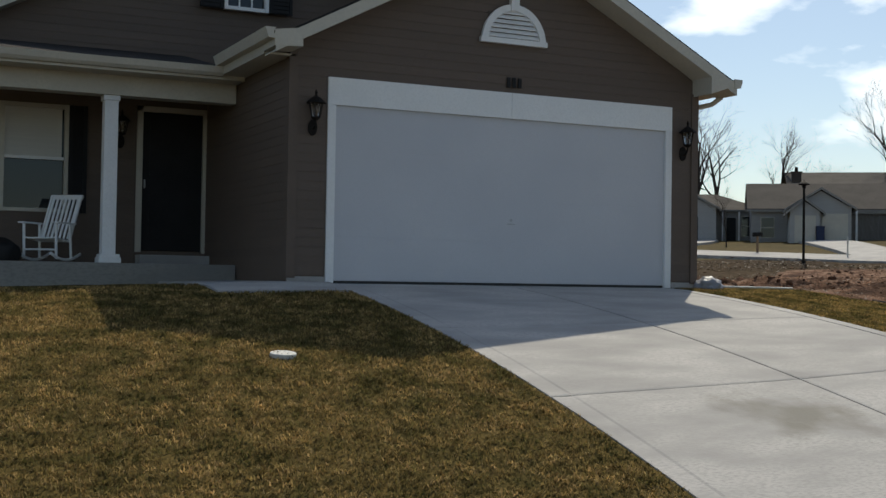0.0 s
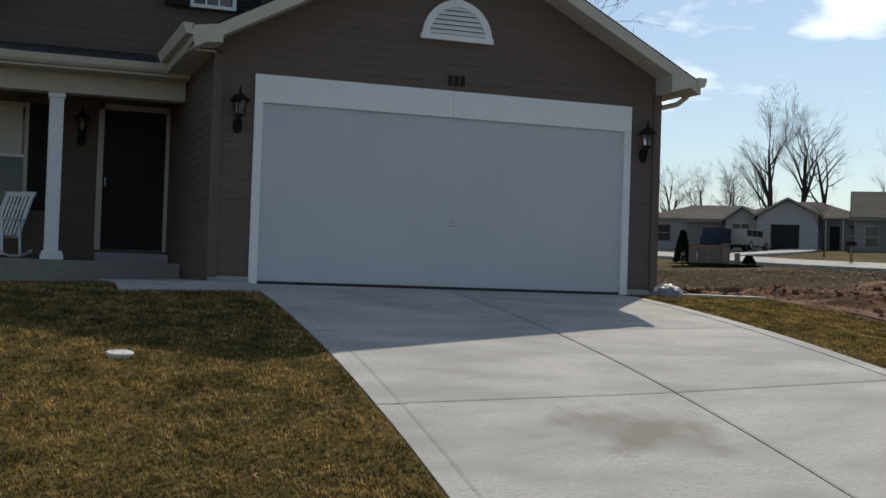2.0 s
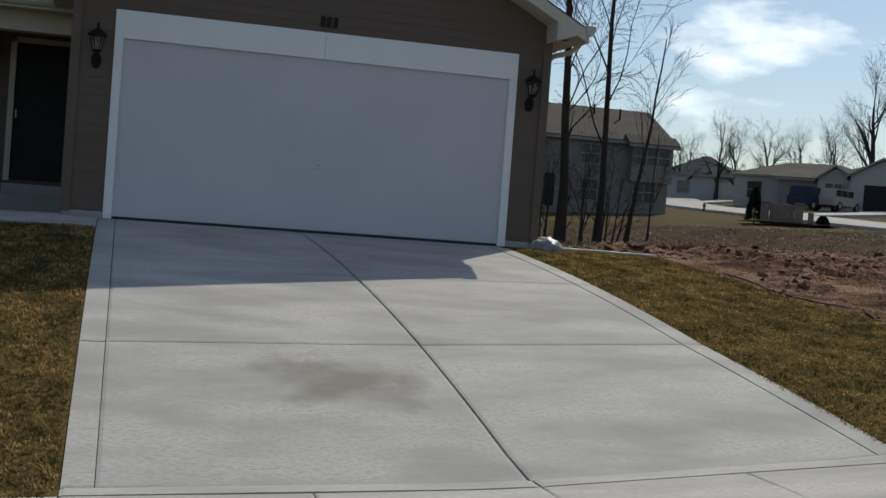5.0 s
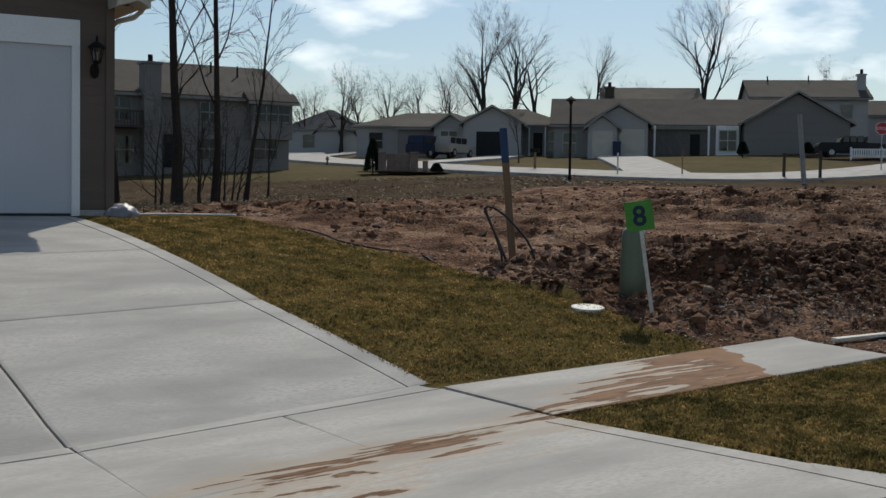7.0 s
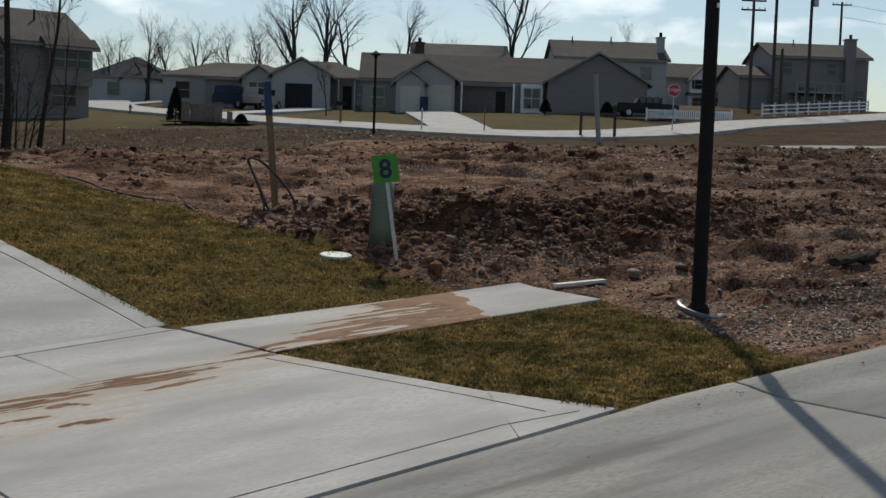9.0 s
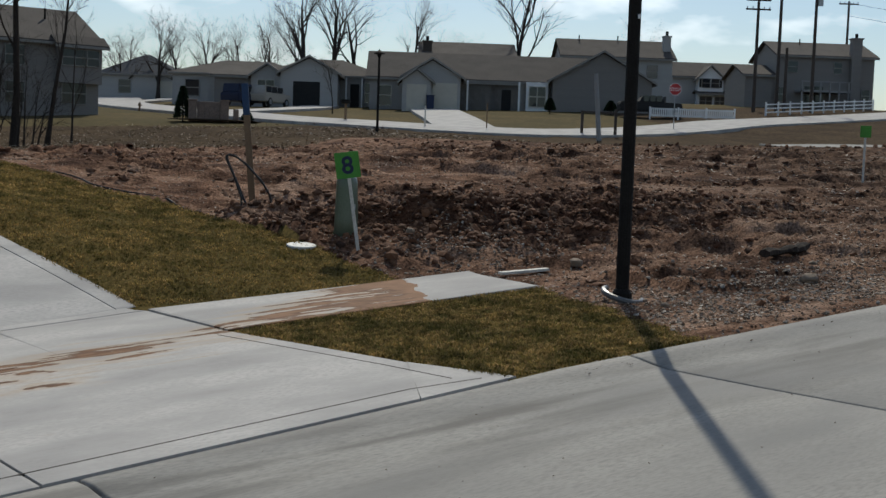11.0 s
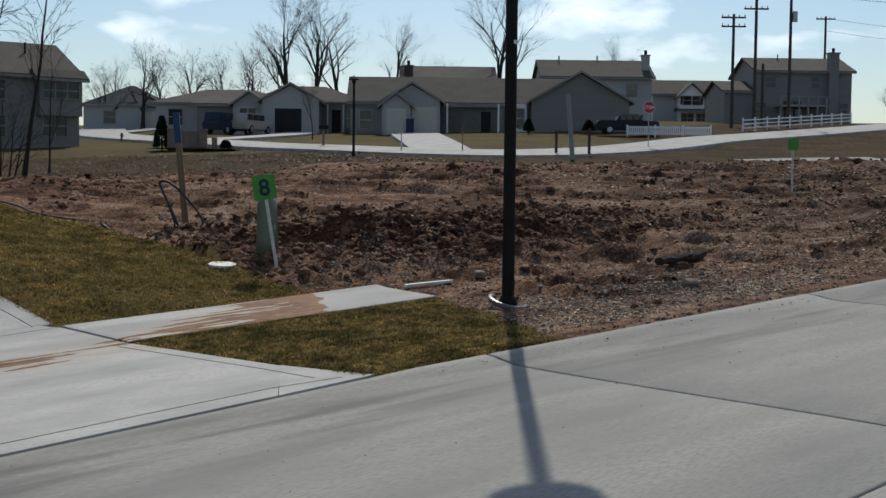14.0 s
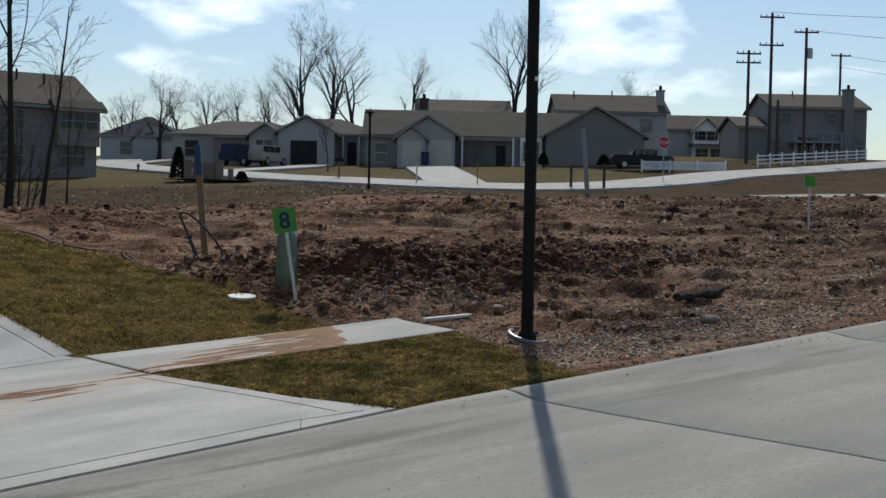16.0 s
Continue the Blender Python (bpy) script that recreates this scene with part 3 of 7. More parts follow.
def dirt_relief(x, y):
    """Rough dozed clay: soft ruts, heaps near the corner, clods."""
    rough = sstep(4.5, 7.5, x) * (1 - sstep(34, 46, x))
    heap = (0.75 + 0.7 * noise.fractal((x * 1.3, y * 1.5, 9), 0.8, 2.1, 3)) * 0.30 * math.exp(-(((x - 8.6) / 1.3) ** 2 + ((y + 5.9) / 1.3) ** 2)) + 0.20 * math.exp(-(((x - 11.5) / 2.2) ** 2 + ((y + 6.0) / 1.0) ** 2))
    heap += 0.06 * math.exp(-(((x - 7.2) / 0.8) ** 2 + ((y + 4.0) / 0.7) ** 2))
    heap -= 0.13 * math.exp(-(((x - 7.0) / 1.1) ** 2 + ((y + 3.7) / 0.8) ** 2))
    u, v = 0.78 * x - 0.62 * y, 0.62 * x + 0.78 * y
    big = noise.noise((u * 0.22, v * 0.35, 5))
    n = 0.10 * noise.fractal((u * 0.5, v * 1.0, 0), 1.0, 2.0, 3)
    n += (0.13 + 0.10 * big) * (1 - abs(noise.noise((u * 0.9, v * 1.9, 3)))) ** 3
    n += (0.06 + 0.05 * big) * (1 - abs(noise.noise((u * 2.3, v * 3.6, 8)))) ** 2 + 0.045 * noise.noise((u * 3.1, v * 4.0, 4))
    churn = math.exp(-(((x - 9.6) / 3.4) ** 2 + ((y + 5.6) / 2.0) ** 2)) + 0.35
    flat = 0.16 + 0.84 * sstep(-0.05, 0.25, noise.noise((u * 0.45, v * 1.3, 21)) + 0.8 * churn - 0.35)
    n *= flat
    n += flat * churn * (0.10 * noise.fractal((u * 1.9, v * 2.5, 11), 0.8, 2.0, 2) + 0.05 * abs(noise.noise((u * 3.6, v * 4.4, 2))))
    n -= 0.11 * flat
    n += 0.075 * sstep(0.10, 0.34, noise.noise((u * 0.45, v * 1.3, 21)) + 0.5 * noise.noise((u * 1.3, v * 3.1, 9)) + 0.25 * noise.noise((u * 4.1, v * 5.0, 3)))
    near_walk = sstep(-9.6, -7.0, y) if x < 8 else sstep(curb(x) + 0.1, curb(x) + 1.6, y)
    return (n * rough + heap) * near_walk


def graded(a, b, fine0, fine1, step, grow=1.16):
    """Grid lines, close together inside fine0 to fine1 and wider apart outside."""
    out = list(np.arange(fine0, fine1 + 1e-6, step))
    s, v = step, fine1
    while v < b:
        s *= grow
        v += s
        out.append(v)
    s, v = step, fine0
    while v > a:
        s *= grow
        v -= s
        out.insert(0, v)
    return [float(k) for k in out]


def build_ground():
    xs = graded(-700, 1500, 3.5, 21.0, 0.072, 1.03)
    ys = graded(-500, 1800, -12.6, 6.0, 0.072, 1.03)
    verts, faces, mats = [], [], []
    for y in ys:
        for x in xs:
            z = gz(x, y)
            near = [paved(x + a, y + b) for a, b in ((0, 0), (0.11, 0), (-0.11, 0), (0, 0.11), (0, -0.11))] if -12 < x < 20 and -24 < y < 2 else [paved(x, y)] * 5
            if all(near):
                z -= 0.14 if y < curb(x) + 0.15 else 0.03
            elif any(near):
                z -= 0.012
            else:
                g = region(x, y)
                if g == "dirt":
                    z += dirt_relief(x, y)
                elif g == "lawn":
                    z += -0.01 + 0.008 * noise.noise((x * 2.1, y * 2.1, 0))
                elif g == "scrub":
                    z += 0.08 * noise.noise((x * 0.7, y * 0.7, 2)) - 0.04
                else:
                    z -= 0.10
            verts.append((x, y, z))
    k = len(xs)
    names = ["lawn", "dirt", "scrub", "far", "road"]
    for j in range(len(ys) - 1):
        for i in range(k - 1):
            faces.append((j * k + i, j * k + i + 1, (j + 1) * k + i + 1, (j + 1) * k + i))
            g = region((xs[i] + xs[i + 1]) / 2, (ys[j] + ys[j + 1]) / 2)
            mats.append(names.index(("scrub" if xs[i] > 12 else "lawn") if g == "road" else g))
    ob = raw("ground", verts, faces, M_LAWN, "dormant lawn, bare dozed clay lot and dry scrub rising to a hill", "ground", "structure")
    for m in (M_DIRT, M_SCRUB, M_FARGRASS):
        ob.data.materials.append(m)
    ob.data.polygons.foreach_set("material_index", mats)
    ob.data.polygons.foreach_set("use_smooth", [True] * len(mats))
    return ob


ground = build_ground()


# ---- paving ----
def slab(name, corner, parent, material, nu=6, nv=6, up=0.0, thick=0.13, shape=None):
    """A concrete slab over the land between four plan corners (or shape(u, v)), a little eased at its rim."""
    bm = bmesh.new()
    (ax, ay), (bx, by), (cx, cy), (dx, dy) = corner
    top, bot = {}, {}
    us = [0, 0.01] + [i / nu for i in range(1, nu)] + [0.99, 1]
    vs = [0, 0.01] + [i / nv for i in range(1, nv)] + [0.99, 1]
    for i, u in enumerate(us):
        for j, v in enumerate(vs):
            x = (ax * (1 - u) + bx * u) * (1 - v) + (dx * (1 - u) + cx * u) * v
            y = (ay * (1 - u) + by * u) * (1 - v) + (dy * (1 - u) + cy * u) * v
            rim = -0.006 if u in (0, 1) or v in (0, 1) else 0.0
            top[i, j] = bm.verts.new((x, y, gz(x, y) + up + rim))
            if u in (0, 1) or v in (0, 1):
                bot[i, j] = bm.verts.new((x, y, gz(x, y) + up - thick))
    ni, nj = len(us) - 1, len(vs) - 1
    for i in range(ni):
        for j in range(nj):
            bm.faces.new((top[i, j], top[i + 1, j], top[i + 1, j + 1], top[i, j + 1]))
    for i in range(ni):
        for j in (0, nj):
            bm.faces.new((top[i, j], top[i + 1, j], bot[i + 1, j], bot[i, j]))
    for j in range(nj):
        for i in (0, ni):
            bm.faces.new((top[i, j], top[i, j + 1], bot[i, j + 1], bot[i, j]))
    return part(name, bm, material, parent)


G = 0.011
J = 0.006  # half width of a sawn cross joint
drive = thing("driveway", pose(0, 0, 0), "pale broom-finished concrete driveway with dark tooled joints", "driveway", kind="structure")
rows_y = [0.0, -3.0, -5.28, None]


def joint_y(y, x):
    """The cross joints run a little askew."""
    return y + (0.074 * x if y < -1 else 0.0)


B = 0.20  # smooth border band
for r in range(3):
    y0, y1 = rows_y[r], rows_y[r + 1]
    for side in (0, 1):
        def mid(y):
            return -0.20 + 0.0755 * -y
        def lo(x):
            return drive_joint(x) + B if y1 is None else joint_y(y1, x)
        xa0, xa1 = (drive_left(y0) + B, mid(y0)) if side == 0 else (mid(y0), drive_right(y0) - B)
        ye = -7.75 if y1 is None else y1
        xb0, xb1 = (drive_left(ye) + B, mid(ye)) if side == 0 else (mid(ye), drive_right(ye) - B)
        ga, gb = (0.003, G) if side == 0 else (G, 0.003)
        slab("slab", ((xb0 + ga, lo(xb0) + J), (xb1 - gb, lo(xb1) + J), (xa1 - gb, joint_y(y0, xa1) - J), (xa0 + ga, joint_y(y0, xa0) - J)), drive, M_DRIVE, 5, 6)
        e0, e1 = (drive_left(y0), drive_left(ye)) if side == 0 else (drive_right(y0), drive_right(ye))
        k = B if side == 0 else -B
        sgn = 1 if side == 0 else -1
        slab("border_band", ((e1, lo(e1) + J), (e1 + k - sgn * 0.003, lo(e1 + k) + J), (e0 + k - sgn * 0.003, joint_y(y0, e0) - J), (e0, joint_y(y0, e0) - J)), drive, M_CONCRETE, 2, 6)
for x0, x1 in ((-2.6, 0.39), (0.41, 3.42)):
    slab("border_band", ((x0, drive_joint(x0) + 0.012), (x1, drive_joint(x1) + 0.012), (x1 - (0.12 if x1 > 3 else 0), drive_joint(x1) + B - 0.004), (x0, drive_joint(x0) + B - 0.004)), drive, M_CONCRETE, 6, 2)

walkway = thing("sidewalk", pose(0, 0, 0), "concrete sidewalk washed over with streaks of red mud", "sidewalk", kind="structure")
for x0, x1 in ((-8.6, -7.1), (-7.1, -5.6), (-5.6, -4.1), (-4.1, -2.6), (-2.6, -1.1), (-1.1, 0.4), (0.4, 1.95), (1.95, 3.42)):
    def back(x):
        return drive_joint(x) if x > -2.7 else -8.12
    slab("slab", ((x0 + J, walk_front(x0)), (x1 - J + 0.04, walk_front(x1 + 0.04)), (x1 - J, back(x1)), (x0 + J, back(x0))), walkway, M_WALKMUD if x1 > 0 else M_CONCRETE, 5, 4)
slab("slab", ((3.47, walk_front(3.47) + 0.0), (7.12, -9.12), (7.24, -7.84), (3.44, -7.70)), walkway, M_WALKMUD, 10, 5, up=0.012, thick=0.10)

apron = thing("driveway_apron", pose(0, 0, 0), "flared concrete apron between sidewalk and street", "driveway apron", kind="structure")
slab("slab", ((-2.45, curb(-2.4) + 0.02), (0.6, curb(0.6) + 0.02), (0.6, walk_front(0.6) - G), (-2.2, walk_front(-2.2) - G)), apron, M_CONCRETE, 5, 5)


def flat_slab(name, poly, parent, material, up=0.0, thick=0.13):
    """A slab of any outline on the evenly sloping verge."""
    bm = bmesh.new()
    top = [bm.verts.new((x, y, gz(x, y) + up)) for x, y in poly]
    bot = [bm.verts.new((x, y, gz(x, y) + up - thick)) for x, y in poly]
    k = len(poly)
    bm.faces.new(top)
    for i in range(k):
        bm.faces.new((top[i], bot[i], bot[(i + 1) % k], top[(i + 1) % k]))
    return part(name, bm, material, parent)


flat_slab("slab", [(0.614, curb(0.6) + 0.02), (3.176, curb(3.176) + 0.02), (3.797, -11.25), (3.45, walk_front(3.45) - G), (0.614, walk_front(0.62) - G)], apron, M_WALKMUD)
flat_slab("slab", [(3.185, curb(3.2) + 0.02), (4.08, curb(4.08) + 0.02), (3.806, -11.22)], apron, M_CONCRETE)
for line in ([(-2.3, curb(-2.3) + 0.27), (0.0, curb(0.0) + 0.27), (3.05, curb(3.05) + 0.27), (3.28, curb(3.28) + 0.27), (3.86, curb(3.86) + 0.16)], [(3.70, curb(3.7) + 0.3), (3.62, -11.2), (3.30, walk_front(3.3) - 0.1)]):
    for (x0, y0), (x1, y1) in zip(line, line[1:]):
        d = Vector((x1 - x0, y1 - y0)).normalized() * 0.006
        flat_slab("tooled_line", [(x0 - d.y, y0 + d.x), (x0 + d.y, y0 - d.x), (x1 + d.y, y1 - d.x), (x1 - d.y, y1 + d.x)], apron, M_JOINT, 0.002, 0.02)


def road_slab(x0, x1, o0, o1, parent):
    """One concrete road panel between two joints; o0, o1: metres out from the kerb line. The kerb edge rolls up."""
    bm = bmesh.new()
    us = [0, 0.004] + [i / 6 for i in range(1, 6)] + [0.996, 1]
    if o0 == 0:
        os_ = [0, 0.01, 0.12, 0.25, 0.4, 0.6, 1.2, 2.2, 3.2, o1 - 0.02, o1]
    else:
        os_ = [o0, o0 + 0.02, o0 + 1.5, o0 + 3.0, o1 - 0.02, o1]
    g = {}
    for i, u in enumerate(us):
        x = x0 + (x1 - x0) * u
        s = (curb(x + 0.1) - curb(x - 0.1)) / 0.2
        k = math.sqrt(1 + s * s)
        for j, o in enumerate(os_):
            px, py = x + o * s / k, curb(x) - o / k
            dip = (-0.010 * sstep(4.3, 4.0, x) if x > -2.6 else 0.0) if o < 0.02 else -0.045 * sstep(0.0, 0.4, o) + 0.05 * sstep(0.5, 4.0, o) - 0.04 * sstep(4.2, 8.4, o)
            rim = -0.008 if u in (0, 1) or j in (0, len(os_) - 1) else 0.0
            g[i, j] = bm.verts.new((px, py, street_level(min(px, 200)) + 0.0 + (gz(px, py) - street_level(px)) + dip + rim))
    for i in range(len(us) - 1):
        for j in range(len(os_) - 1):
            bm.faces.new((g[i, j], g[i, j + 1], g[i + 1, j + 1], g[i + 1, j]))
    for f in bm.faces:
        f.smooth = True
    rim_e = [e for e in bm.edges if e.is_boundary]
    ex = bmesh.ops.extrude_edge_only(bm, edges=rim_e)
    for v in ex["geom"]:
        if isinstance(v, bmesh.types.BMVert):
            v.co.z -= 0.14
    return part("slab", bm, M_CONCRETE_ROAD, parent)


road = thing("road", pose(0, 0, 0), "light grey concrete residential street with rolled kerb and joints", "road", kind="structure")
for i in range(-7, 13):
    xa, xb = 0.80 + 4.4 * i + G, 0.80 + 4.4 * (i + 1) - G
    road_slab(xa, xb, 0, 4.2, road)
    road_slab(xa, xb, 4.215, 8.4, road)


def ribbon(name, pts, width, material, label, category, up=0.06, n=24):
    """A paved strip over the land along a plan line."""
    P = [Vector((*p, 0)) for p in pts]
    L = []
    for a in range(len(P) - 1):
        p0, p1, p2, p3 = P[max(a - 1, 0)], P[a], P[a + 1], P[min(a + 2, len(P) - 1)]
        for s in range(n):
            t = s / n
            L.append(0.5 * ((2 * p1) + (p2 - p0) * t + (2 * p0 - 5 * p1 + 4 * p2 - p3) * t * t + (3 * p1 - p0 - 3 * p2 + p3) * t ** 3))
    L.append(P[-1])
    verts, faces = [], []
    for i, p in enumerate(L):
        d = (L[min(i + 1, len(L) - 1)] - L[max(i - 1, 0)]).normalized()
        nrm = Vector((-d.y, d.x, 0))
        for k, dz in ((-0.5, -0.3), (-0.5, 0), (-0.17, 0.02), (0.17, 0.02), (0.5, 0), (0.5, -0.3)):
            q = p + nrm * width * k
            verts.append((q.x, q.y, gz(q.x, q.y) + up + dz))
    for i in range(len(L) - 1):
        for j in range(5):
            faces.append((i * 6 + j, i * 6 + j + 1, i * 6 + j + 7, i * 6 + j + 6))
    return raw(name, verts, faces, material, label, category, "structure")


ribbon("road_far", [(60, 118), (49, 94), (43.5, 80), (40.6, 62.5), (39.8, 51), (42.6, 44.5), (46.5, 38.9), (50.5, 35.9), (56.5, 35.2), (63, 36.4), (72, 39.0), (84, 40.5), (102, 43.4), (150, 52)], 4.6, M_CONCRETE, "pale concrete street curving past the far houses", "road", 0.10)


# ---- the house with the garage ----
house = thing("house", pose(0, 0, 0), "tan vinyl-sided house with white garage door and covered porch", "house")
SH = 0.114  # siding course


def siding(parent, u0, u1, z0, z1, plane, axis="y", sign=-1, clip=None):
    """Lap boards on a wall: every course a board of its own, thin at its top and proud at its foot.
    clip(z): the stretch of u at that height."""
    z = z0
    while z < z1 - 0.01:
        zt = min(z + SH, z1)
        a, b = (u0, u1) if clip is None else clip(z)
        a2, b2 = (u0, u1) if clip is None else clip(zt)
        if b - a > 0.05:
            if b2 <= a2:
                a2 = b2 = (a + b) / 2
            bm = bmesh.new()
            pts = []
            for u, zz, o in ((a, z, 0.009), (b, z, 0.009), (b2, zt + 0.006, 0.003), (a2, zt + 0.006, 0.003)):
                pts.append((u, zz, o))
            fr = [bm.verts.new((u, plane + sign * o, zz) if axis == "y" else (plane + sign * o, u, zz)) for u, zz, o in pts]
            bk = [bm.verts.new((u, plane - sign * 0.01, zz) if axis == "y" else (plane - sign * 0.01, u, zz)) for u, zz, o in pts]
            if b2 - a2 < 0.01:
                fr[3].co = fr[2].co + Vector((0.001, 0, 0)) * -1
            bm.faces.new(fr)
            for i in range(4):
                bm.faces.new((fr[i], fr[(i + 1) % 4], bk[(i + 1) % 4], bk[i]))
            part("siding_board", bm, M_SIDING, parent)
        z = zt


APEX, SLOPE, EAVE = 4.62, 0.525, 3.36   # garage gable: top of rake, pitch, half width with overhang


def gable_wall(name, poly, y0, y1, parent):
    bm = bmesh.new()
    prism(bm, poly, y0, y1)
    return part(name, bm, M_SIDING, parent)


# garage shell: front wall with the door opening, side walls
wf = bmesh.new()
box(wf, -3.03, -2.49, 0.05, 0.20, -0.3, 2.20)
box(wf, 2.49, 2.98, 0.05, 0.20, -0.3, 2.20)
prism(wf, [(-3.03, 2.20), (2.98, 2.20), (2.98, 2.90), (0, 4.475), (-3.03, 2.88)], 0.05, 0.20)
front = part("garage_front_wall", wf, M_SIDING, house)
siding(front, -2.95, -2.56, 0.10, 2.53, 0.05)
siding(front, 2.56, 2.90, 0.10, 2.53, 0.05)
siding(front, -2.95, 2.90, 2.53, 4.44, 0.05, clip=lambda z: (max(-2.95, -(4.47 - z) / SLOPE), min(2.90, (4.47 - z) / SLOPE)))
sw_ = bmesh.new()
box(sw_, -3.03, -2.88, 0.2, 9.0, -0.3, 2.76)
left_wall = part("garage_side_wall", sw_, M_SIDING, house)
siding(left_wall, 0.08, 3.9, 0.10, 2.62, -3.03, axis="x")
sw_ = bmesh.new()
box(sw_, 2.83, 2.98, 0.2, 9.0, -0.3, 2.76)
right_wall = part("garage_side_wall", sw_, M_SIDING, house)
siding(right_wall, 0.08, 9.0, 0.10, 2.7, 2.98, axis="x", sign=1)
for x in (-3.045, 2.995):
    bm = bmesh.new()
    s = 1 if x > 0 else -1
    box(bm, x - (0.10 if s > 0 else 0.012), x + (0.012 if s > 0 else 0.10), 0.022, 0.05, 0.06, 2.74)
    box(bm, min(x, x + s * 0.012), max(x, x + s * 0.012), 0.05, 0.14, 0.06, 2.74)
    part("corner_post", bm, M_SIDING, house, "tan corner trim")
for a, b in ((-3.04, -2.56), (2.56, 2.99)):
    part("foundation", box(bmesh.new(), a, b, 0.035, 0.06, -0.3, 0.08), M_CONCRETE, house, "grey concrete foundation edge")

# garage door in its white frame
gd = part("garage_door", box(bmesh.new(), -2.46, 2.46, 0.09, 0.12, 0.03, 2.20), M_DOOR, house, "white sectional overhead garage door")
for i in range(4):
    z0 = 0.035 + 0.54 * i
    bm = bmesh.new()
    box(bm, -2.45, 2.45, 0.062, 0.095, z0, z0 + 0.5396, 0.0008)
    part("door_section", bm, M_DOOR, gd)
part("bottom_seal", box(bmesh.new(), -2.45, 2.45, 0.06, 0.1, -0.01, 0.033), M_RUBBER, gd, "black rubber bottom seal")
bm = bmesh.new()
turned(bm, [(0.018, 0), (0.018, 0.012)], 12)
bmesh.ops.transform(bm, matrix=pose(0.03, 0.062, 0.86, 90), verts=bm.verts[:])
box(bm, -0.03, 0.09, 0.05, 0.062, 0.80, 0.815)
part("lock_handle", bm, M_GALV, gd, "small steel lock handle")
for n_, a in (("header_board", (-2.555, -0.0012, 2.19, 2.53)), ("header_board", (0.0012, 2.555, 2.19, 2.53)), ("side_trim", (-2.555, -2.45, 0.0, 2.19)), ("side_trim", (2.45, 2.555, 0.0, 2.19))):
    part(n_, box(bmesh.new(), a[0], a[1], 0.018, 0.075, a[2], a[3], 0.004), M_WHITE, house, "white painted door trim")
for x in (-0.05, 0.03, 0.115):
    part("number_bar", box(bmesh.new(), x - 0.026, x + 0.026, 0.018, 0.034, 2.60, 2.73, 0.004), M_BLACK, house, "black plate above the garage door")

# half-round louvre vent with keystone
bm = bmesh.new()
NV = 20
for i in range(NV):
    a0, a1 = math.pi * i / NV, math.pi * (i + 1) / NV
    q = [(0.475 * math.cos(a0), 0.50 * math.sin(a0)), (0.475 * math.cos(a1), 0.50 * math.sin(a1)), (0.385 * math.cos(a1), 0.41 * math.sin(a1)), (0.385 * math.cos(a0), 0.41 * math.sin(a0))]
    prism(bm, [(0.01 + x, 3.19 + z) for x, z in q], -0.012, 0.04)
box(bm, -0.485, 0.505, -0.018, 0.04, 3.165, 3.235)
box(bm, -0.05, 0.07, -0.025, 0.04, 3.61, 3.76)
vent = part("gable_vent", bm, M_WHITE, house, "white half-round louvred gable vent with keystone")
part("backing", box(bmesh.new(), -0.36, 0.38, 0.034, 0.042, 3.21, 3.58), M_JOINT, vent)
for i in range(6):
    z = 3.245 + 0.062 * i
    w = 0.40 * math.sqrt(max(0.02, 1 - ((z - 3.16) / 0.44) ** 2))
    bm = bmesh.new()
    prism(bm, [(0.034, z + 0.05), (0.028, z + 0.058), (-0.006, z + 0.008), (0.0, z)], 0.01 - w, 0.01 + w, axis="x")
    part("slat", bm, M_WHITE, vent)


def gable_roof(parent, ax, az, slope, xl, xr, y0, y1, trim_front=True):
    """Two shingled slopes about the ridge x = ax, with cream rake boards on the front edge."""
    zl, zr = az - slope * (ax - xl), az - slope * (xr - ax)
    for x, z in ((xl, zl), (xr, zr)):
        bm = bmesh.new()
        prism(bm, [(x, z), (ax, az), (ax, az - 0.09), (x, z - 0.09)], y0, y1)
        roof = part("roof_slope", bm, M_SHINGLE, parent, "dark grey shingle roof slope")
        if trim_front:
            bm = bmesh.new()
            prism(bm, [(x, z - 0.03), (ax, az - 0.03), (ax, az - 0.185), (x, z - 0.185)], y0 - 0.022, y0 - 0.002)
            part("rake_board", bm, M_TRIM, parent, "cream rake board")
            bm = bmesh.new()
            prism(bm, [(x, z - 0.16), (ax, az - 0.16), (ax, az - 0.18), (x, z - 0.18)], y0, y0 + 0.42)
            part("soffit", bm, M_TRIM, parent, "cream soffit")
    return zl, zr


gable_roof(house, 0.0, APEX + 0.035, SLOPE, -EAVE, EAVE, -0.36, 8.0)
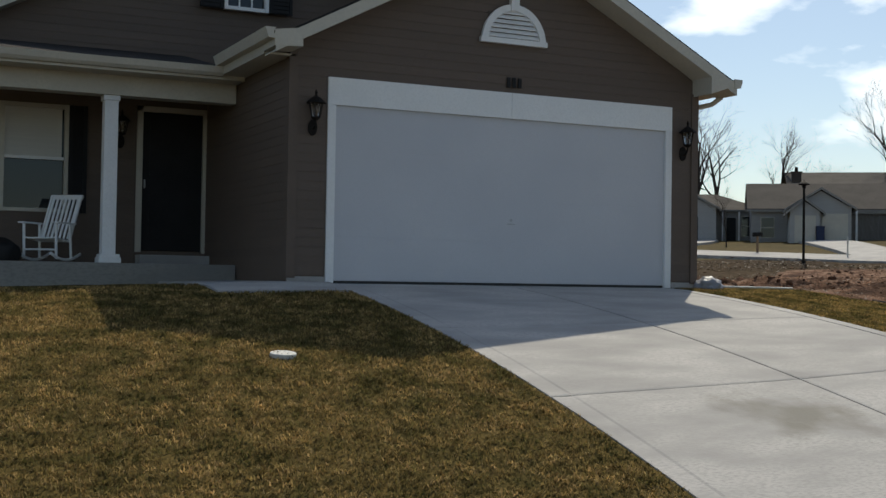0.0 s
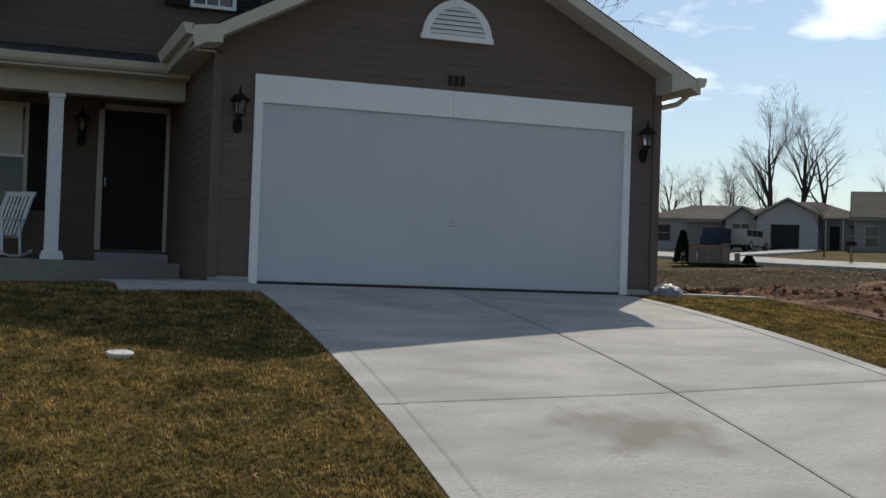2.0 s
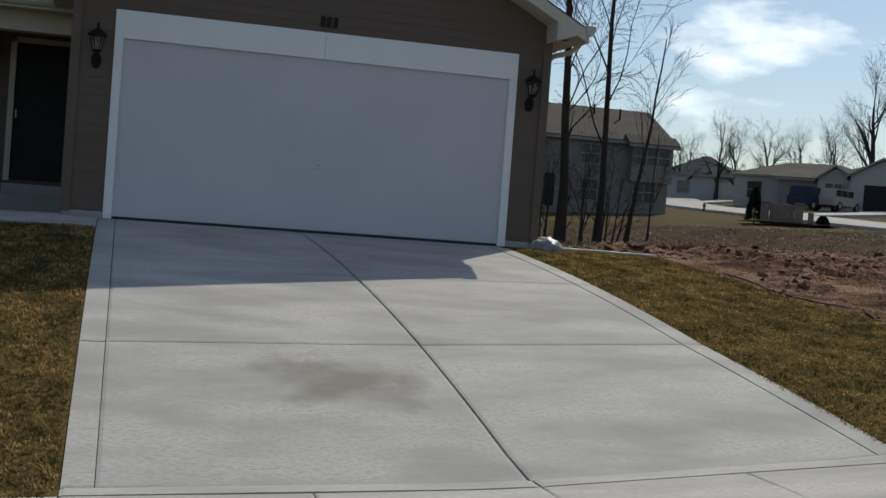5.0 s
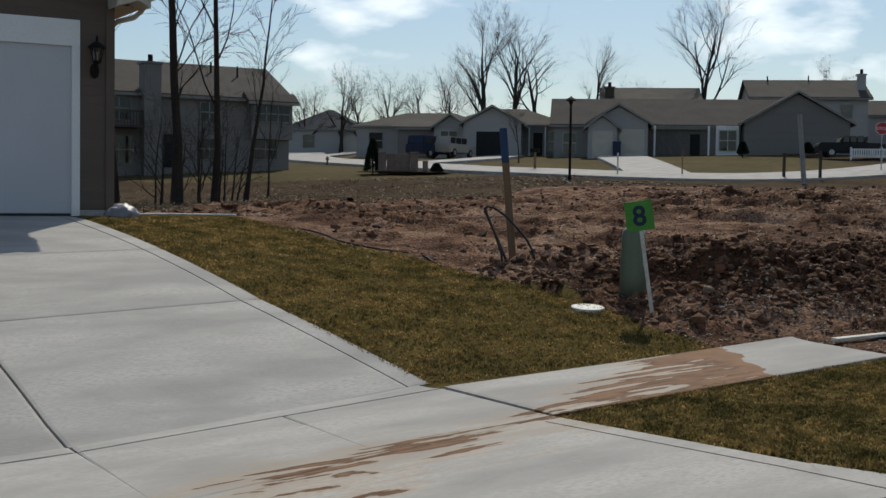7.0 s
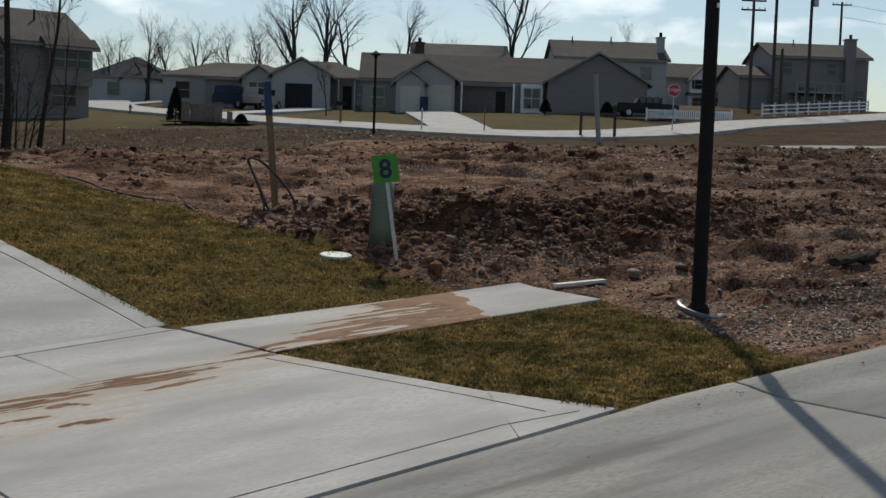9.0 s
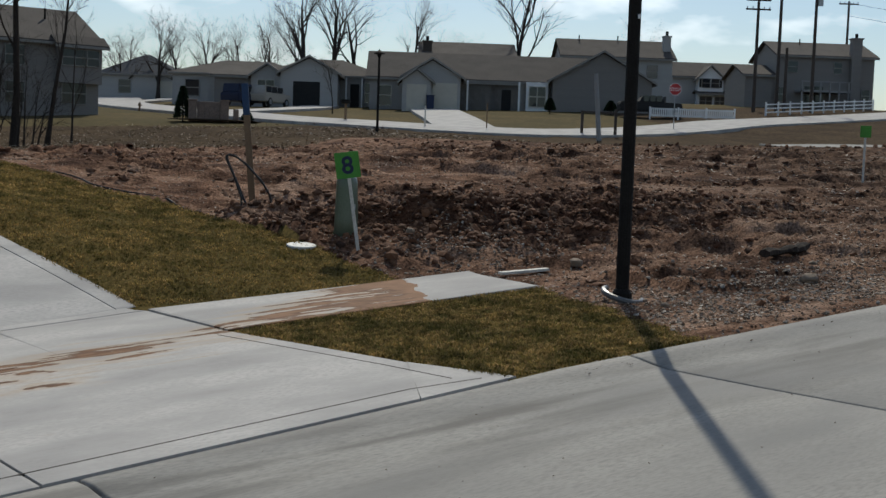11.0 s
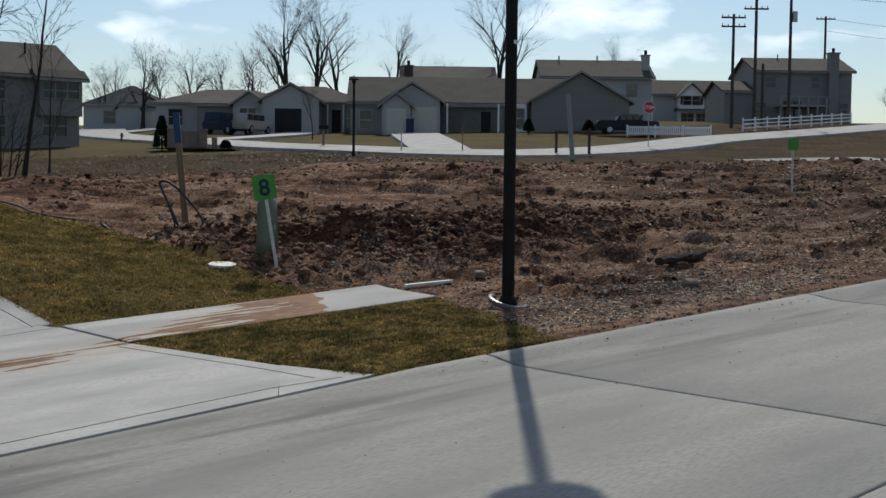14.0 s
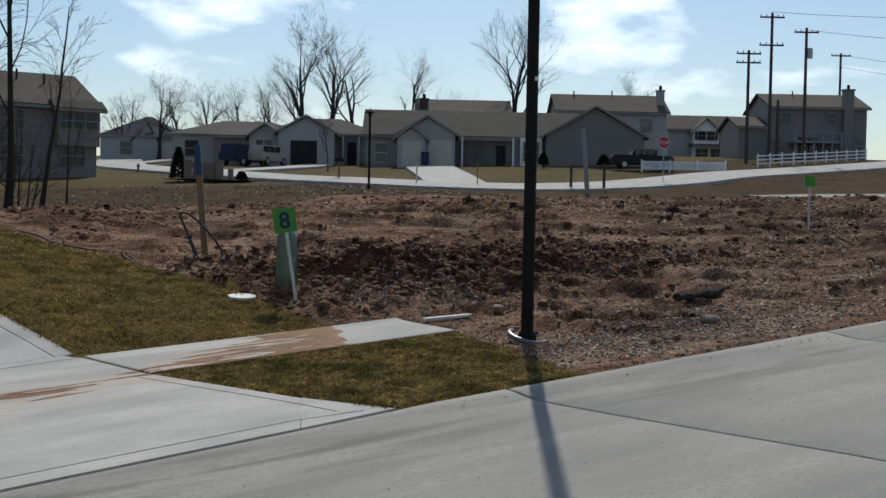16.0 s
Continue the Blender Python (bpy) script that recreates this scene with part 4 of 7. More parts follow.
# boxed eave returns and gutters of the garage
for s in (-1, 1):
    bm = bmesh.new()
    if s < 0:
        prism(bm, [(-3.38, 2.77), (-3.03, 2.79), (-3.03, 3.01), (-3.38, 2.96)], -0.387, 0.05)
    else:
        prism(bm, [(3.30, 2.83), (2.92, 2.70), (2.92, 3.02), (3.30, 2.90)], -0.385, 0.05)
    part("eave_return", bm, M_TRIM, house, "cream boxed eave return")
    bm = bmesh.new()
    x0 = 3.31 if s > 0 else -3.50
    prism(bm, [(x0, 2.98), (x0 + 0.13, 2.98), (x0 + (0.13 if s > 0 else 0.10), 2.93), (x0 + (0.10 if s > 0 else 0.13), 2.86), (x0 + (0 if s > 0 else 0.13), 2.85), (x0 + (0.0 if s > 0 else 0.04), 2.86)], -0.40, 1.9 if s < 0 else 8.0)
    if s > 0:
        bmesh.ops.translate(bm, vec=(0, 0, -0.05), verts=bm.verts[:])
    part("gutter", bm, M_TRIM, house, "cream metal gutter")
    bm = bmesh.new()
    box(bm, min(s * 2.98, s * 3.37), max(s * 2.98, s * 3.37), 0.05, 8.0 if s > 0 else 1.95, 2.745, 2.77)
    part("soffit", bm, M_TRIM, house, "cream soffit")
    bm = bmesh.new()
    box(bm, min(s * 3.30, s * 3.375), max(s * 3.30, s * 3.375), 0.052, 8.0 if s > 0 else 1.95, 2.77, 2.92)
    part("fascia", bm, M_TRIM, house, "cream fascia board")
bm = bmesh.new()
path_tube(bm, [(3.37, -0.05, 2.87), (3.36, -0.02, 2.72), (3.28, 0.08, 2.63), (3.10, 0.22, 2.58), (3.045, 0.28, 2.50), (3.045, 0.28, 0.16), (3.12, 0.20, 0.07), (3.20, 0.05, 0.05)], 0.036, 8)
part("downspout", bm, M_TRIM, house, "cream round-cornered downspout")

# main body: porch wall with openings, gable above, roofs
PY = 3.94
bm = bmesh.new()
for a in ((-8.3, -6.80, -0.3, 3.3), (-5.02, -4.06, -0.3, 3.3), (-2.99, -2.9, -0.3, 3.3), (-6.80, -5.02, -0.3, 0.93), (-6.80, -5.02, 2.46, 3.3), (-4.06, -2.99, 2.53, 3.3), (-4.06, -2.99, -0.3, 0.42)):
    box(bm, a[0], a[1], PY, PY + 0.16, a[2], a[3])
porch_wall = part("porch_wall", bm, M_SIDING, house)
siding(porch_wall, -8.3, -6.86, 0.26, 2.70, PY)
siding(porch_wall, -6.86, -4.96, 0.26, 0.93, PY)
siding(porch_wall, -4.96, -4.08, 0.26, 2.70, PY)
siding(porch_wall, -6.86, -4.96, 2.46, 2.70, PY)
siding(porch_wall, -4.08, -3.03, 2.53, 2.70, PY)
GY, GAX, GAZ = 3.98, -2.45, 5.74
bm = bmesh.new()
prism(bm, [(-7.9, 2.8), (3.0, 2.8), (3.0, GAZ - 0.15 - 0.52 * 5.45), (GAX, GAZ - 0.15), (-7.9, GAZ - 0.15 - 0.52 * 5.45)], GY, GY + 0.12)
upper = part("upper_gable_wall", bm, M_SIDING, house)


def upper_clip(z):
    w = (GAZ - 0.17 - z) / 0.52
    return max(-7.8, GAX - w), min(2.9, GAX + w)


siding(upper, -7.8, 2.9, 3.16, GAZ - 0.25, GY, clip=upper_clip)
gable_roof(house, GAX, GAZ, 0.52, -8.4, 3.4, GY - 0.34, 13.0)
bm = bmesh.new()
prism(bm, [(1.92, 2.86), (3.96, 3.32), (3.96, 3.24), (1.92, 2.78)], -9.0, -3.36, axis="x")
part("porch_roof", bm, M_SHINGLE, house, "dark shingle porch roof")
bm = bmesh.new()
prism(bm, [(1.93, 2.85), (1.83, 2.85), (1.85, 2.77), (1.88, 2.73), (1.93, 2.72)], -9.0, -3.36, axis="x")
part("gutter", bm, M_TRIM, house, "cream metal gutter")
part("fascia", box(bmesh.new(), -9.0, -3.05, 1.93, 1.96, 2.69, 2.83), M_TRIM, house, "cream fascia board")
part("soffit", box(bmesh.new(), -9.0, -3.05, 1.96, 2.32, 2.69, 2.71), M_TRIM, house, "cream soffit")
part("porch_beam", box(bmesh.new(), -9.0, -3.05, 2.32, 2.58, 2.43, 2.71, 0.006), M_TRIM, house, "cream porch beam")
part("porch_ceiling", box(bmesh.new(), -9.0, -3.05, 2.58, 3.93, 2.62, 2.66), M_TRIM, house, "cream porch ceiling")
part("porch_slab", box(bmesh.new(), -8.4, -3.05, 2.20, 3.93, -0.3, 0.22, 0.01), M_CONCRETE_ROAD, house, "grey concrete porch slab")
bm = bmesh.new()
box(bm, -4.81, -4.63, 2.36, 2.54, 0.33, 2.365, 0.008)
box(bm, -4.855, -4.565, 2.305, 2.595, 0.22, 0.29, 0.008)
box(bm, -4.84, -4.58, 2.32, 2.58, 0.29, 0.335, 0.008)
box(bm, -4.83, -4.61, 2.34, 2.56, 2.36, 2.43, 0.01)
part("porch_column", bm, M_WHITE, house, "white square porch column with base and cap")
part("house_side_wall", box(bmesh.new(), -8.3, -8.15, PY, 13.0, -0.3, 2.9), M_SIDING, house)
part("house_side_wall", box(bmesh.new(), 2.7, 2.85, 8.9, 13.0, -0.3, 2.9), M_SIDING, house)
part("house_back_wall", box(bmesh.new(), -8.3, 2.85, 12.9, 13.05, -0.3, 2.9), M_SIDING, house)
part("step", box(bmesh.new(), -4.05, -2.98, 3.62, 3.94, 0.22, 0.36, 0.01), M_CONCRETE, house, "concrete door step")

# front door
dr = part("front_door", box(bmesh.new(), -3.975, -3.085, 3.96, 4.0, 0.43, 2.45, 0.004), M_BLACK, house, "black storm door in a cream frame")
for a in ((-4.06, -3.975, 0.40, 2.53), (-3.085, -2.995, 0.40, 2.53), (-4.06, -2.995, 2.45, 2.53)):
    part("door_frame", box(bmesh.new(), a[0], a[1], 3.90, 4.0, a[2], a[3], 0.004), M_TRIM, dr)
part("door_glass", box(bmesh.new(), -3.86, -3.20, 3.955, 3.962, 0.62, 2.35), M_BLACK, dr)
part("handle", box(bmesh.new(), -3.945, -3.925, 3.92, 3.96, 1.33, 1.46, 0.004), M_GALV, dr, "small steel door handle")


def house_window(x0, x1, z0, z1, y, cols, rows, blind, shutters, parent, mull=()):
    w = part("window", box(bmesh.new(), x0, x1, y + 0.06, y + 0.09, z0, z1), M_PANE, parent, "white framed window")
    t = 0.055
    for a in ((x0, x0 + t, z0, z1), (x1 - t, x1, z0, z1), (x0 + t, x1 - t, z0, z0 + t), (x0 + t, x1 - t, z1 - t, z1), *[(m - 0.045, m + 0.045, z0 + t, z1 - t) for m in mull]):
        part("window_frame", box(bmesh.new(), a[0], a[1], y - 0.035, y + 0.07, a[2], a[3], 0.004), M_TRIM if mull else M_WHITE, w)
    zm = (z0 + z1) / 2
    xs = [x0 + t, *mull, x1 - t]
    for a, b in zip(xs, xs[1:]):
        part("meeting_rail", box(bmesh.new(), a, b, y - 0.01, y + 0.065, zm - 0.022, zm + 0.022, 0.003), M_WHITE, w)
        if blind:
            part("blind", box(bmesh.new(), a + 0.03, b - 0.03, y + 0.045, y + 0.058, zm + 0.02, z1 - t), M_CURTAIN, w, "cream roller blind half drawn")
        for c in range(1, cols):
            u = a + (b - a) * c / cols
            part("glazing_bar", box(bmesh.new(), u - 0.01, u + 0.01, y + 0.03, y + 0.058, z0 + t, z1 - t), M_WHITE, w)
        for r in range(1, rows):
            v = z0 + (z1 - z0) * r / rows
            if abs(v - zm) > 0.05:
                part("glazing_bar", box(bmesh.new(), a, b, y + 0.03, y + 0.056, v - 0.01, v + 0.01), M_WHITE, w)
    for s0, s1 in shutters:
        bm = bmesh.new()
        box(bm, s0, s0 + 0.05, y - 0.05, y - 0.012, z0, z1, 0.003)
        box(bm, s1 - 0.05, s1, y - 0.05, y - 0.012, z0, z1, 0.003)
        box(bm, s0 + 0.05, s1 - 0.05, y - 0.03, y - 0.012, z0, z1)
        k = int((z1 - z0) / 0.06)
        for i in range(k):
            z = z0 + 0.02 + (z1 - z0 - 0.05) * i / k
            prism(bm, [(y - 0.045, z), (y - 0.04, z + 0.012), (y - 0.03, z + 0.045), (y - 0.028, z + 0.03)], s0 + 0.05, s1 - 0.05, axis="x")
        part("shutter", bm, M_BLACK, w, "black louvred shutter")
    return w


house_window(-6.80, -5.02, 0.93, 2.46, 3.94, 1, 2, True, ((-7.14, -6.86), (-5.015, -4.765)), house, mull=(-5.93,))
house_window(-2.82, -2.13, 4.07, 5.02, 3.885, 3, 4, False, ((-3.19, -2.83), (-2.12, -1.76)), house)
slab("front_path", ((-4.15, -0.98), (-2.61, -1.02), (-2.61, -0.02), (-3.05, -0.02)), thing("front_path", pose(0, 0, 0), "short concrete path from drive to porch", "path", kind="structure"), M_CONCRETE, 5, 4, up=0.02)
slab("front_path", ((-4.15, -0.96), (-3.06, 0.0), (-3.06, 2.2), (-4.1, 2.2)), bpy.data.objects["front_path"], M_CONCRETE, 4, 6, up=0.02)


def wall_lantern(m, label):
    """Black carriage lantern on a scrolled wall bracket."""
    t = thing("wall_lantern", m, label, "lantern", "wall lanterns")
    bm = bmesh.new()
    prism(bm, [(0.058 * math.cos(k * math.pi / 8), -0.17 + 0.10 * math.sin(k * math.pi / 8)) for k in range(16)], -0.022, 0.0)
    part("backplate", bm, M_IRON, t)
    bm = bmesh.new()
    path_tube(bm, [(0, -0.01, -0.18), (0, -0.06, -0.19), (0, -0.11, -0.15), (0, -0.12, -0.09)], 0.012, 8)
    part("bracket", bm, M_IRON, t)
    bm = bmesh.new()
    turned(bm, [(0.02, -0.09), (0.055, -0.07), (0.06, -0.055), (0.05, -0.05)], 8, 0, -0.12)
    part("base_cup", bm, M_IRON, t)
    bm = bmesh.new()
    turned(bm, [(0.125, 0.115), (0.115, 0.13), (0.05, 0.185), (0.02, 0.20), (0.012, 0.23), (0.02, 0.245), (0.004, 0.28)], 8, 0, -0.12)
    part("cap", bm, M_IRON, t)
    bm = bmesh.new()
    for k in range(6):
        a = k * math.pi / 3
        tube(bm, (0.055 * math.cos(a), -0.12 + 0.055 * math.sin(a), -0.05), (0.088 * math.cos(a), -0.12 + 0.088 * math.sin(a), 0.12), 0.006, 0.006, 5)
    part("cage", bm, M_IRON, t)
    part("glass", turned(bmesh.new(), [(0.045, -0.05), (0.07, 0.12)], 6, 0, -0.12), M_LAMPGLASS, t)
    return t


ln = wall_lantern(pose(-2.75, 0.036, 2.06), "black glass-paned lantern on the garage wall")
copy_thing(ln, pose(2.745, 0.036, 2.06))
tagged(copy_thing(ln, pose(-4.30, 3.925, 2.16)), "black lantern beside the porch door")


def rocking_chair(m):
    t = thing("rocking_chair", m, "white slatted wooden rocking chair on the porch", "chair")
    for s in (-1, 1):
        bm = bmesh.new()
        pts = [(s * 0.27, -0.42 + 0.9 * k / 10, 0.05 + 0.10 * ((k - 5) / 5) ** 2) for k in range(11)]
        path_tube(bm, pts, 0.022, 6)
        part("rocker", bm, M_WHITE, t)
        part("leg", tube(bmesh.new(), (s * 0.27, -0.25, 0.06), (s * 0.27, -0.27, 0.60), 0.022), M_WHITE, t)
        part("leg", tube(bmesh.new(), (s * 0.27, 0.20, 0.06), (s * 0.26, 0.16, 0.60), 0.022), M_WHITE, t)
        part("armrest", box(bmesh.new(), s * 0.29 - 0.05, s * 0.29 + 0.05, -0.33, 0.22, 0.60, 0.625, 0.008), M_WHITE, t)
        part("back_post", tube(bmesh.new(), (s * 0.25, 0.17, 0.36), (s * 0.25, 0.52, 1.07), 0.024), M_WHITE, t)
    for k in range(7):
        y = -0.27 + 0.075 * k
        part("seat_slat", box(bmesh.new(), -0.26, 0.26, y, y + 0.06, 0.37 - 0.05 * k / 7, 0.39 - 0.05 * k / 7, 0.004), M_WHITE, t)
    for k in range(7):
        x = -0.21 + 0.07 * k
        bm = bmesh.new()
        box(bm, x - 0.02, x + 0.02, -0.008, 0.008, 0, 0.72, 0.004)
        bmesh.ops.transform(bm, matrix=pose(0, 0.185, 0.38, -26), verts=bm.verts[:])
        part("back_slat", bm, M_WHITE, t)
    bm = bmesh.new()
    box(bm, -0.28, 0.28, -0.02, 0.02, 0.72, 0.80, 0.012)
    bmesh.ops.transform(bm, matrix=pose(0, 0.185, 0.36, -26), verts=bm.verts[:])
    part("top_rail", bm, M_WHITE, t)
    part("stretcher", tube(bmesh.new(), (-0.27, -0.26, 0.2), (0.27, -0.26, 0.2), 0.015), M_WHITE, t)
    return t


rocking_chair(pose(-5.38, 3.05, 0.21, 0, 0, -38) @ Matrix.Scale(0.87, 4))


def lumpy(bm, rx, ry, rz, seed, rough=0.25, sub=3):
    bmesh.ops.create_icosphere(bm, subdivisions=sub, radius=1)
    for v in bm.verts:
        f = 1 + rough * noise.fractal(v.co * 1.7 + Vector((seed, 0, 0)), 1, 2, 4)
        v.co = Vector((v.co.x * rx * f, v.co.y * ry * f, max(v.co.z, -0.55) * rz * f))
    for f in bm.faces:
        f.smooth = True
    return bm


solo("dark_cushion", lumpy(bmesh.new(), 0.30, 0.22, 0.20, 3.3), M_BLACK, pose(-6.05, 2.85, 0.31), "dark crumpled cushion on the porch floor", "cushion")
solo("plastic_bag", lumpy(bmesh.new(), 0.19, 0.15, 0.13, 7.7, 0.5), M_BAG, pose(3.04, -0.2, 0.03), "crumpled grey plastic bag beside the downspout", "bag")
bm = bmesh.new()
path_tube(bm, [(3.18, -0.1, 0.03), (3.5, 0.02, 0.03), (3.75, 0.12, 0.03), (4.05, 0.06, 0.025), (4.35, 0.1, 0.025), (4.7, -0.02, 0.02)], 0.015, 8)
solo("drain_hose", bm, M_PALE, pose(0, 0, 0), "pale drain hose lying on the turf", "hose")


# ---- things on the corner lot ----
def at(x, y, dz=0.0, rx=0, ry=0, rz=0):
    return pose(x, y, gz(x, y) + dz, rx, ry, rz)


bm = bmesh.new()
run = [(lawn_edge(-1.2 - 0.3 * k) + 0.10 + 0.05 * math.sin(k * 1.3), -1.2 - 0.3 * k) for k in range(11)]
path_tube(bm, [(x, y, gz(x, y) + dirt_relief(x, y) + 0.006) for x, y in run], 0.014, 6)
solo("drain_tube", bm, M_RUBBER, pose(0, 0, 0), "black corrugated tube lying along the turf edge", "tube")


def street_lamp(m, h, label, r=0.064):
    t = thing("street_lamp", m, label, "street lamp", "street lamps")
    part("pole", tube(bmesh.new(), (0, 0, -0.2), (0, 0, h - 0.25), r, r * 0.88, 16), M_IRON, t)
    part("base_sleeve", turned(bmesh.new(), [(r * 1.5, -0.1), (r * 1.5, 0.06), (r * 1.1, 0.10)], 16), M_IRON, t)
    bm = bmesh.new()
    turned(bm, [(0.05, h - 0.30), (0.10, h - 0.22), (0.12, h - 0.10), (0.30, h - 0.07), (0.31, h - 0.03), (0.22, h + 0.05), (0.10, h + 0.12), (0.03, h + 0.16), (0.02, h + 0.22)], 18)
    part("lamp_head", bm, M_IRON, t, "dark hooded lamp head")
    return t


lamp = street_lamp(at(7.11, -10.28), 6.5, "tall black steel street lamp on the gravel verge")
part("sticker", box(bmesh.new(), -0.018, 0.012, -0.0645, -0.045, 1.66 - gz(7.11, -10.28), 1.70 - gz(7.11, -10.28), 0.002), M_WHITE, lamp, "small white sticker")
street_lamp(pose(40.3, 39.76, 1.44), 4.35, "black street lamp beside the far street", 0.075)
bm = bmesh.new()
path_tube(bm, [(0.19 * math.cos(a), 0.19 * math.sin(a), 0.0) for a in [k * math.pi / 12 for k in range(7, 22)]], 0.03, 8)
solo("plastic_ring", bm, M_DULL, at(7.08, -10.32, 0.045, 16, 3), "broken dark plastic ring round the lamp foot", "ring")


def pedestal(m):
    t = thing("utility_pedestal", m, "faded green plastic utility pedestal in the dirt", "pedestal")
    bm = bmesh.new()
    turned(bm, [(0.20, -0.15), (0.19, 0.02), (0.185, 0.06)], 4)
    bmesh.ops.transform(bm, matrix=pose(0, 0, 0, 0, 0, 45), verts=bm.verts[:])
    part("skirt", bm, M_GREENBOX, t)
    bm = bmesh.new()
    rings = [(0.165, -0.1), (0.158, 0.2), (0.145, 0.62), (0.143, 0.70), (0.132, 0.755), (0.105, 0.785), (0.05, 0.80)]
    turned(bm, rings, 20)
    for v in bm.verts:
        k = max(abs(v.co.x), abs(v.co.y)) / max(1e-6, math.hypot(v.co.x, v.co.y))
        f = 0.55 + 0.45 / max(k, 0.72)
        v.co.x *= f
        v.co.y *= f
    for f in bm.faces:
        f.smooth = True
    part("dome", bm, M_GREENBOX, t)
    part("latch", box(bmesh.new(), -0.015, 0.015, -0.155, -0.135, 0.35, 0.42, 0.003), M_GALV, t)
    return t


pedestal(at(6.93, -5.85, 0.02, 0, 0, 20) @ Matrix.Diagonal((0.82, 0.82, 0.92, 1)))


def lot_sign(m, text, label, size=0.29, lath=0.75, tilt=-6):
    """A square of green board on a pale lath."""
    t = thing("lot_sign", m, label, "lot sign", "lot signs")
    part("lath", box(bmesh.new(), -0.02, 0.02, -0.006, 0.006, -0.1, lath, 0.002), M_WHITEWOOD, t)
    brd = part("board", box(bmesh.new(), -size / 2, size / 2, -0.016, -0.007, lath - 0.03, lath - 0.03 + size * 1.08, 0.002), M_SIGNGREEN, t)
    if text:
        c = bpy.data.curves.new("numeral", "FONT")
        c.body, c.size, c.align_x, c.extrude, c.offset = text, size * 1.0, "CENTER", 0.001, 0.006
        tmp = new("numeral", c)
        me = bpy.data.meshes.new_from_object(tmp.evaluated_get(bpy.context.evaluated_depsgraph_get()))
        bpy.data.objects.remove(tmp)
        me.materials.append(M_NAVY)
        nm = new("numeral", me)
        nm.parent = brd
        nm.matrix_basis = pose(0, -0.0185, lath - 0.03 + size * 0.20, 90)
    return t


lot_sign(pose(6.74, -6.40, -0.88, 2, -8.5, -40), "8", "green board lettered 8 on a leaning white lath", 0.285, 0.92)
lot_sign(at(19.9, -4.65, -0.05, 0, 0, -40), "", "green board on a white lath in the lot", 0.21, 0.95)


def marker_post(m):
    t = thing("marker_post", m, "leaning timber marker post with blue painted top", "post")
    part("shaft", box(bmesh.new(), -0.045, 0.045, -0.045, 0.045, -0.3, 1.30, 0.006), M_WOOD, t)
    part("painted_top", box(bmesh.new(), -0.047, 0.047, -0.047, 0.047, 1.302, 1.74, 0.006), M_BLUE, t, "blue spray-painted top")
    return t


marker_post(at(7.12, -3.28, -0.15, -2, -5.0, -32))
bm = bmesh.new()
loop1 = [(-0.08, -0.03, -0.08), (-0.14, -0.03, 0.08), (-0.25, -0.02, 0.34), (-0.36, -0.01, 0.58), (-0.41, 0, 0.67), (-0.41, 0, 0.71), (-0.37, 0, 0.735), (-0.28, 0.0, 0.71), (-0.15, -0.02, 0.62), (0.0, -0.06, 0.47), (0.11, -0.06, 0.34), (0.19, -0.03, 0.20), (0.23, 0.0, 0.05), (0.22, 0.0, -0.08)]
path_tube(bm, loop1, 0.016, 8)
loop2 = [(-0.18, -0.07, -0.05), (-0.19, -0.06, 0.15), (-0.28, -0.05, 0.40), (-0.37, -0.03, 0.60), (-0.405, -0.02, 0.70)]
cl = solo("cable_loop", bm, M_RUBBER, at(7.08, -3.42, -0.12, 0, 0, -35), "looped black cable conduit sticking out of the dirt", "cable")
part("second_strand", path_tube(bmesh.new(), loop2, 0.016, 8), M_RUBBER, cl)


def disc(x, y, r, label, dz=0.03):
    bm = bmesh.new()
    turned(bm, [(r, -0.06), (r, 0.004), (r * 0.95, 0.009), (r * 0.9, 0.006), (r * 0.5, 0.007)], 24)
    for k in range(6):
        a = k * math.pi / 3
        tube(bm, (r * 0.45 * math.cos(a), r * 0.45 * math.sin(a), 0.005), (r * 0.45 * math.cos(a), r * 0.45 * math.sin(a), 0.011), r * 0.06, None, 6)
    ex, ey = gz(x + 0.2, y) - gz(x - 0.2, y), gz(x, y + 0.2) - gz(x, y - 0.2)
    return solo("access_lid", bm, M_PALE, at(x, y, dz, math.degrees(math.atan(ey / 0.6)), -math.degrees(math.atan(ex / 0.6))), label, "access lid", "access lids")


disc(6.16, -6.06, 0.175, "pale round access lid set in turf", 0.004)
disc(-4.42, -4.05, 0.115, "small white round clean-out cap in the lawn", 0.015)

bm = bmesh.new()
path_tube(bm, [(0.98 * k / 9, 0.03 * math.sin(k * 0.9), 0.05 + 0.012 * math.sin(k * 1.7)) for k in range(10)], [0.085 * (0.85 + 0.5 * noise.noise((k * 0.9, 0, 5))) for k in range(10)], 7)
for v in bm.verts:
    v.co.z = 0.05 + (v.co.z - 0.05) * 0.7 + 0.02 * noise.noise(v.co * 9)
solo("log", bm, M_BARK, at(10.20, -9.62, dirt_relief(10.6, -9.6) + 0.02, 0, -3, 6), "dark weathered log lying on the bare lot", "log")
solo("plank", box(bmesh.new(), 0, 0.62, -0.045, 0.045, 0, 0.03, 0.004), M_WHITEWOOD, at(7.28, -8.33, 0.03 + dirt_relief(7.6, -8.35), 0, -3, -8), "pale offcut board lying by the sidewalk end", "plank")
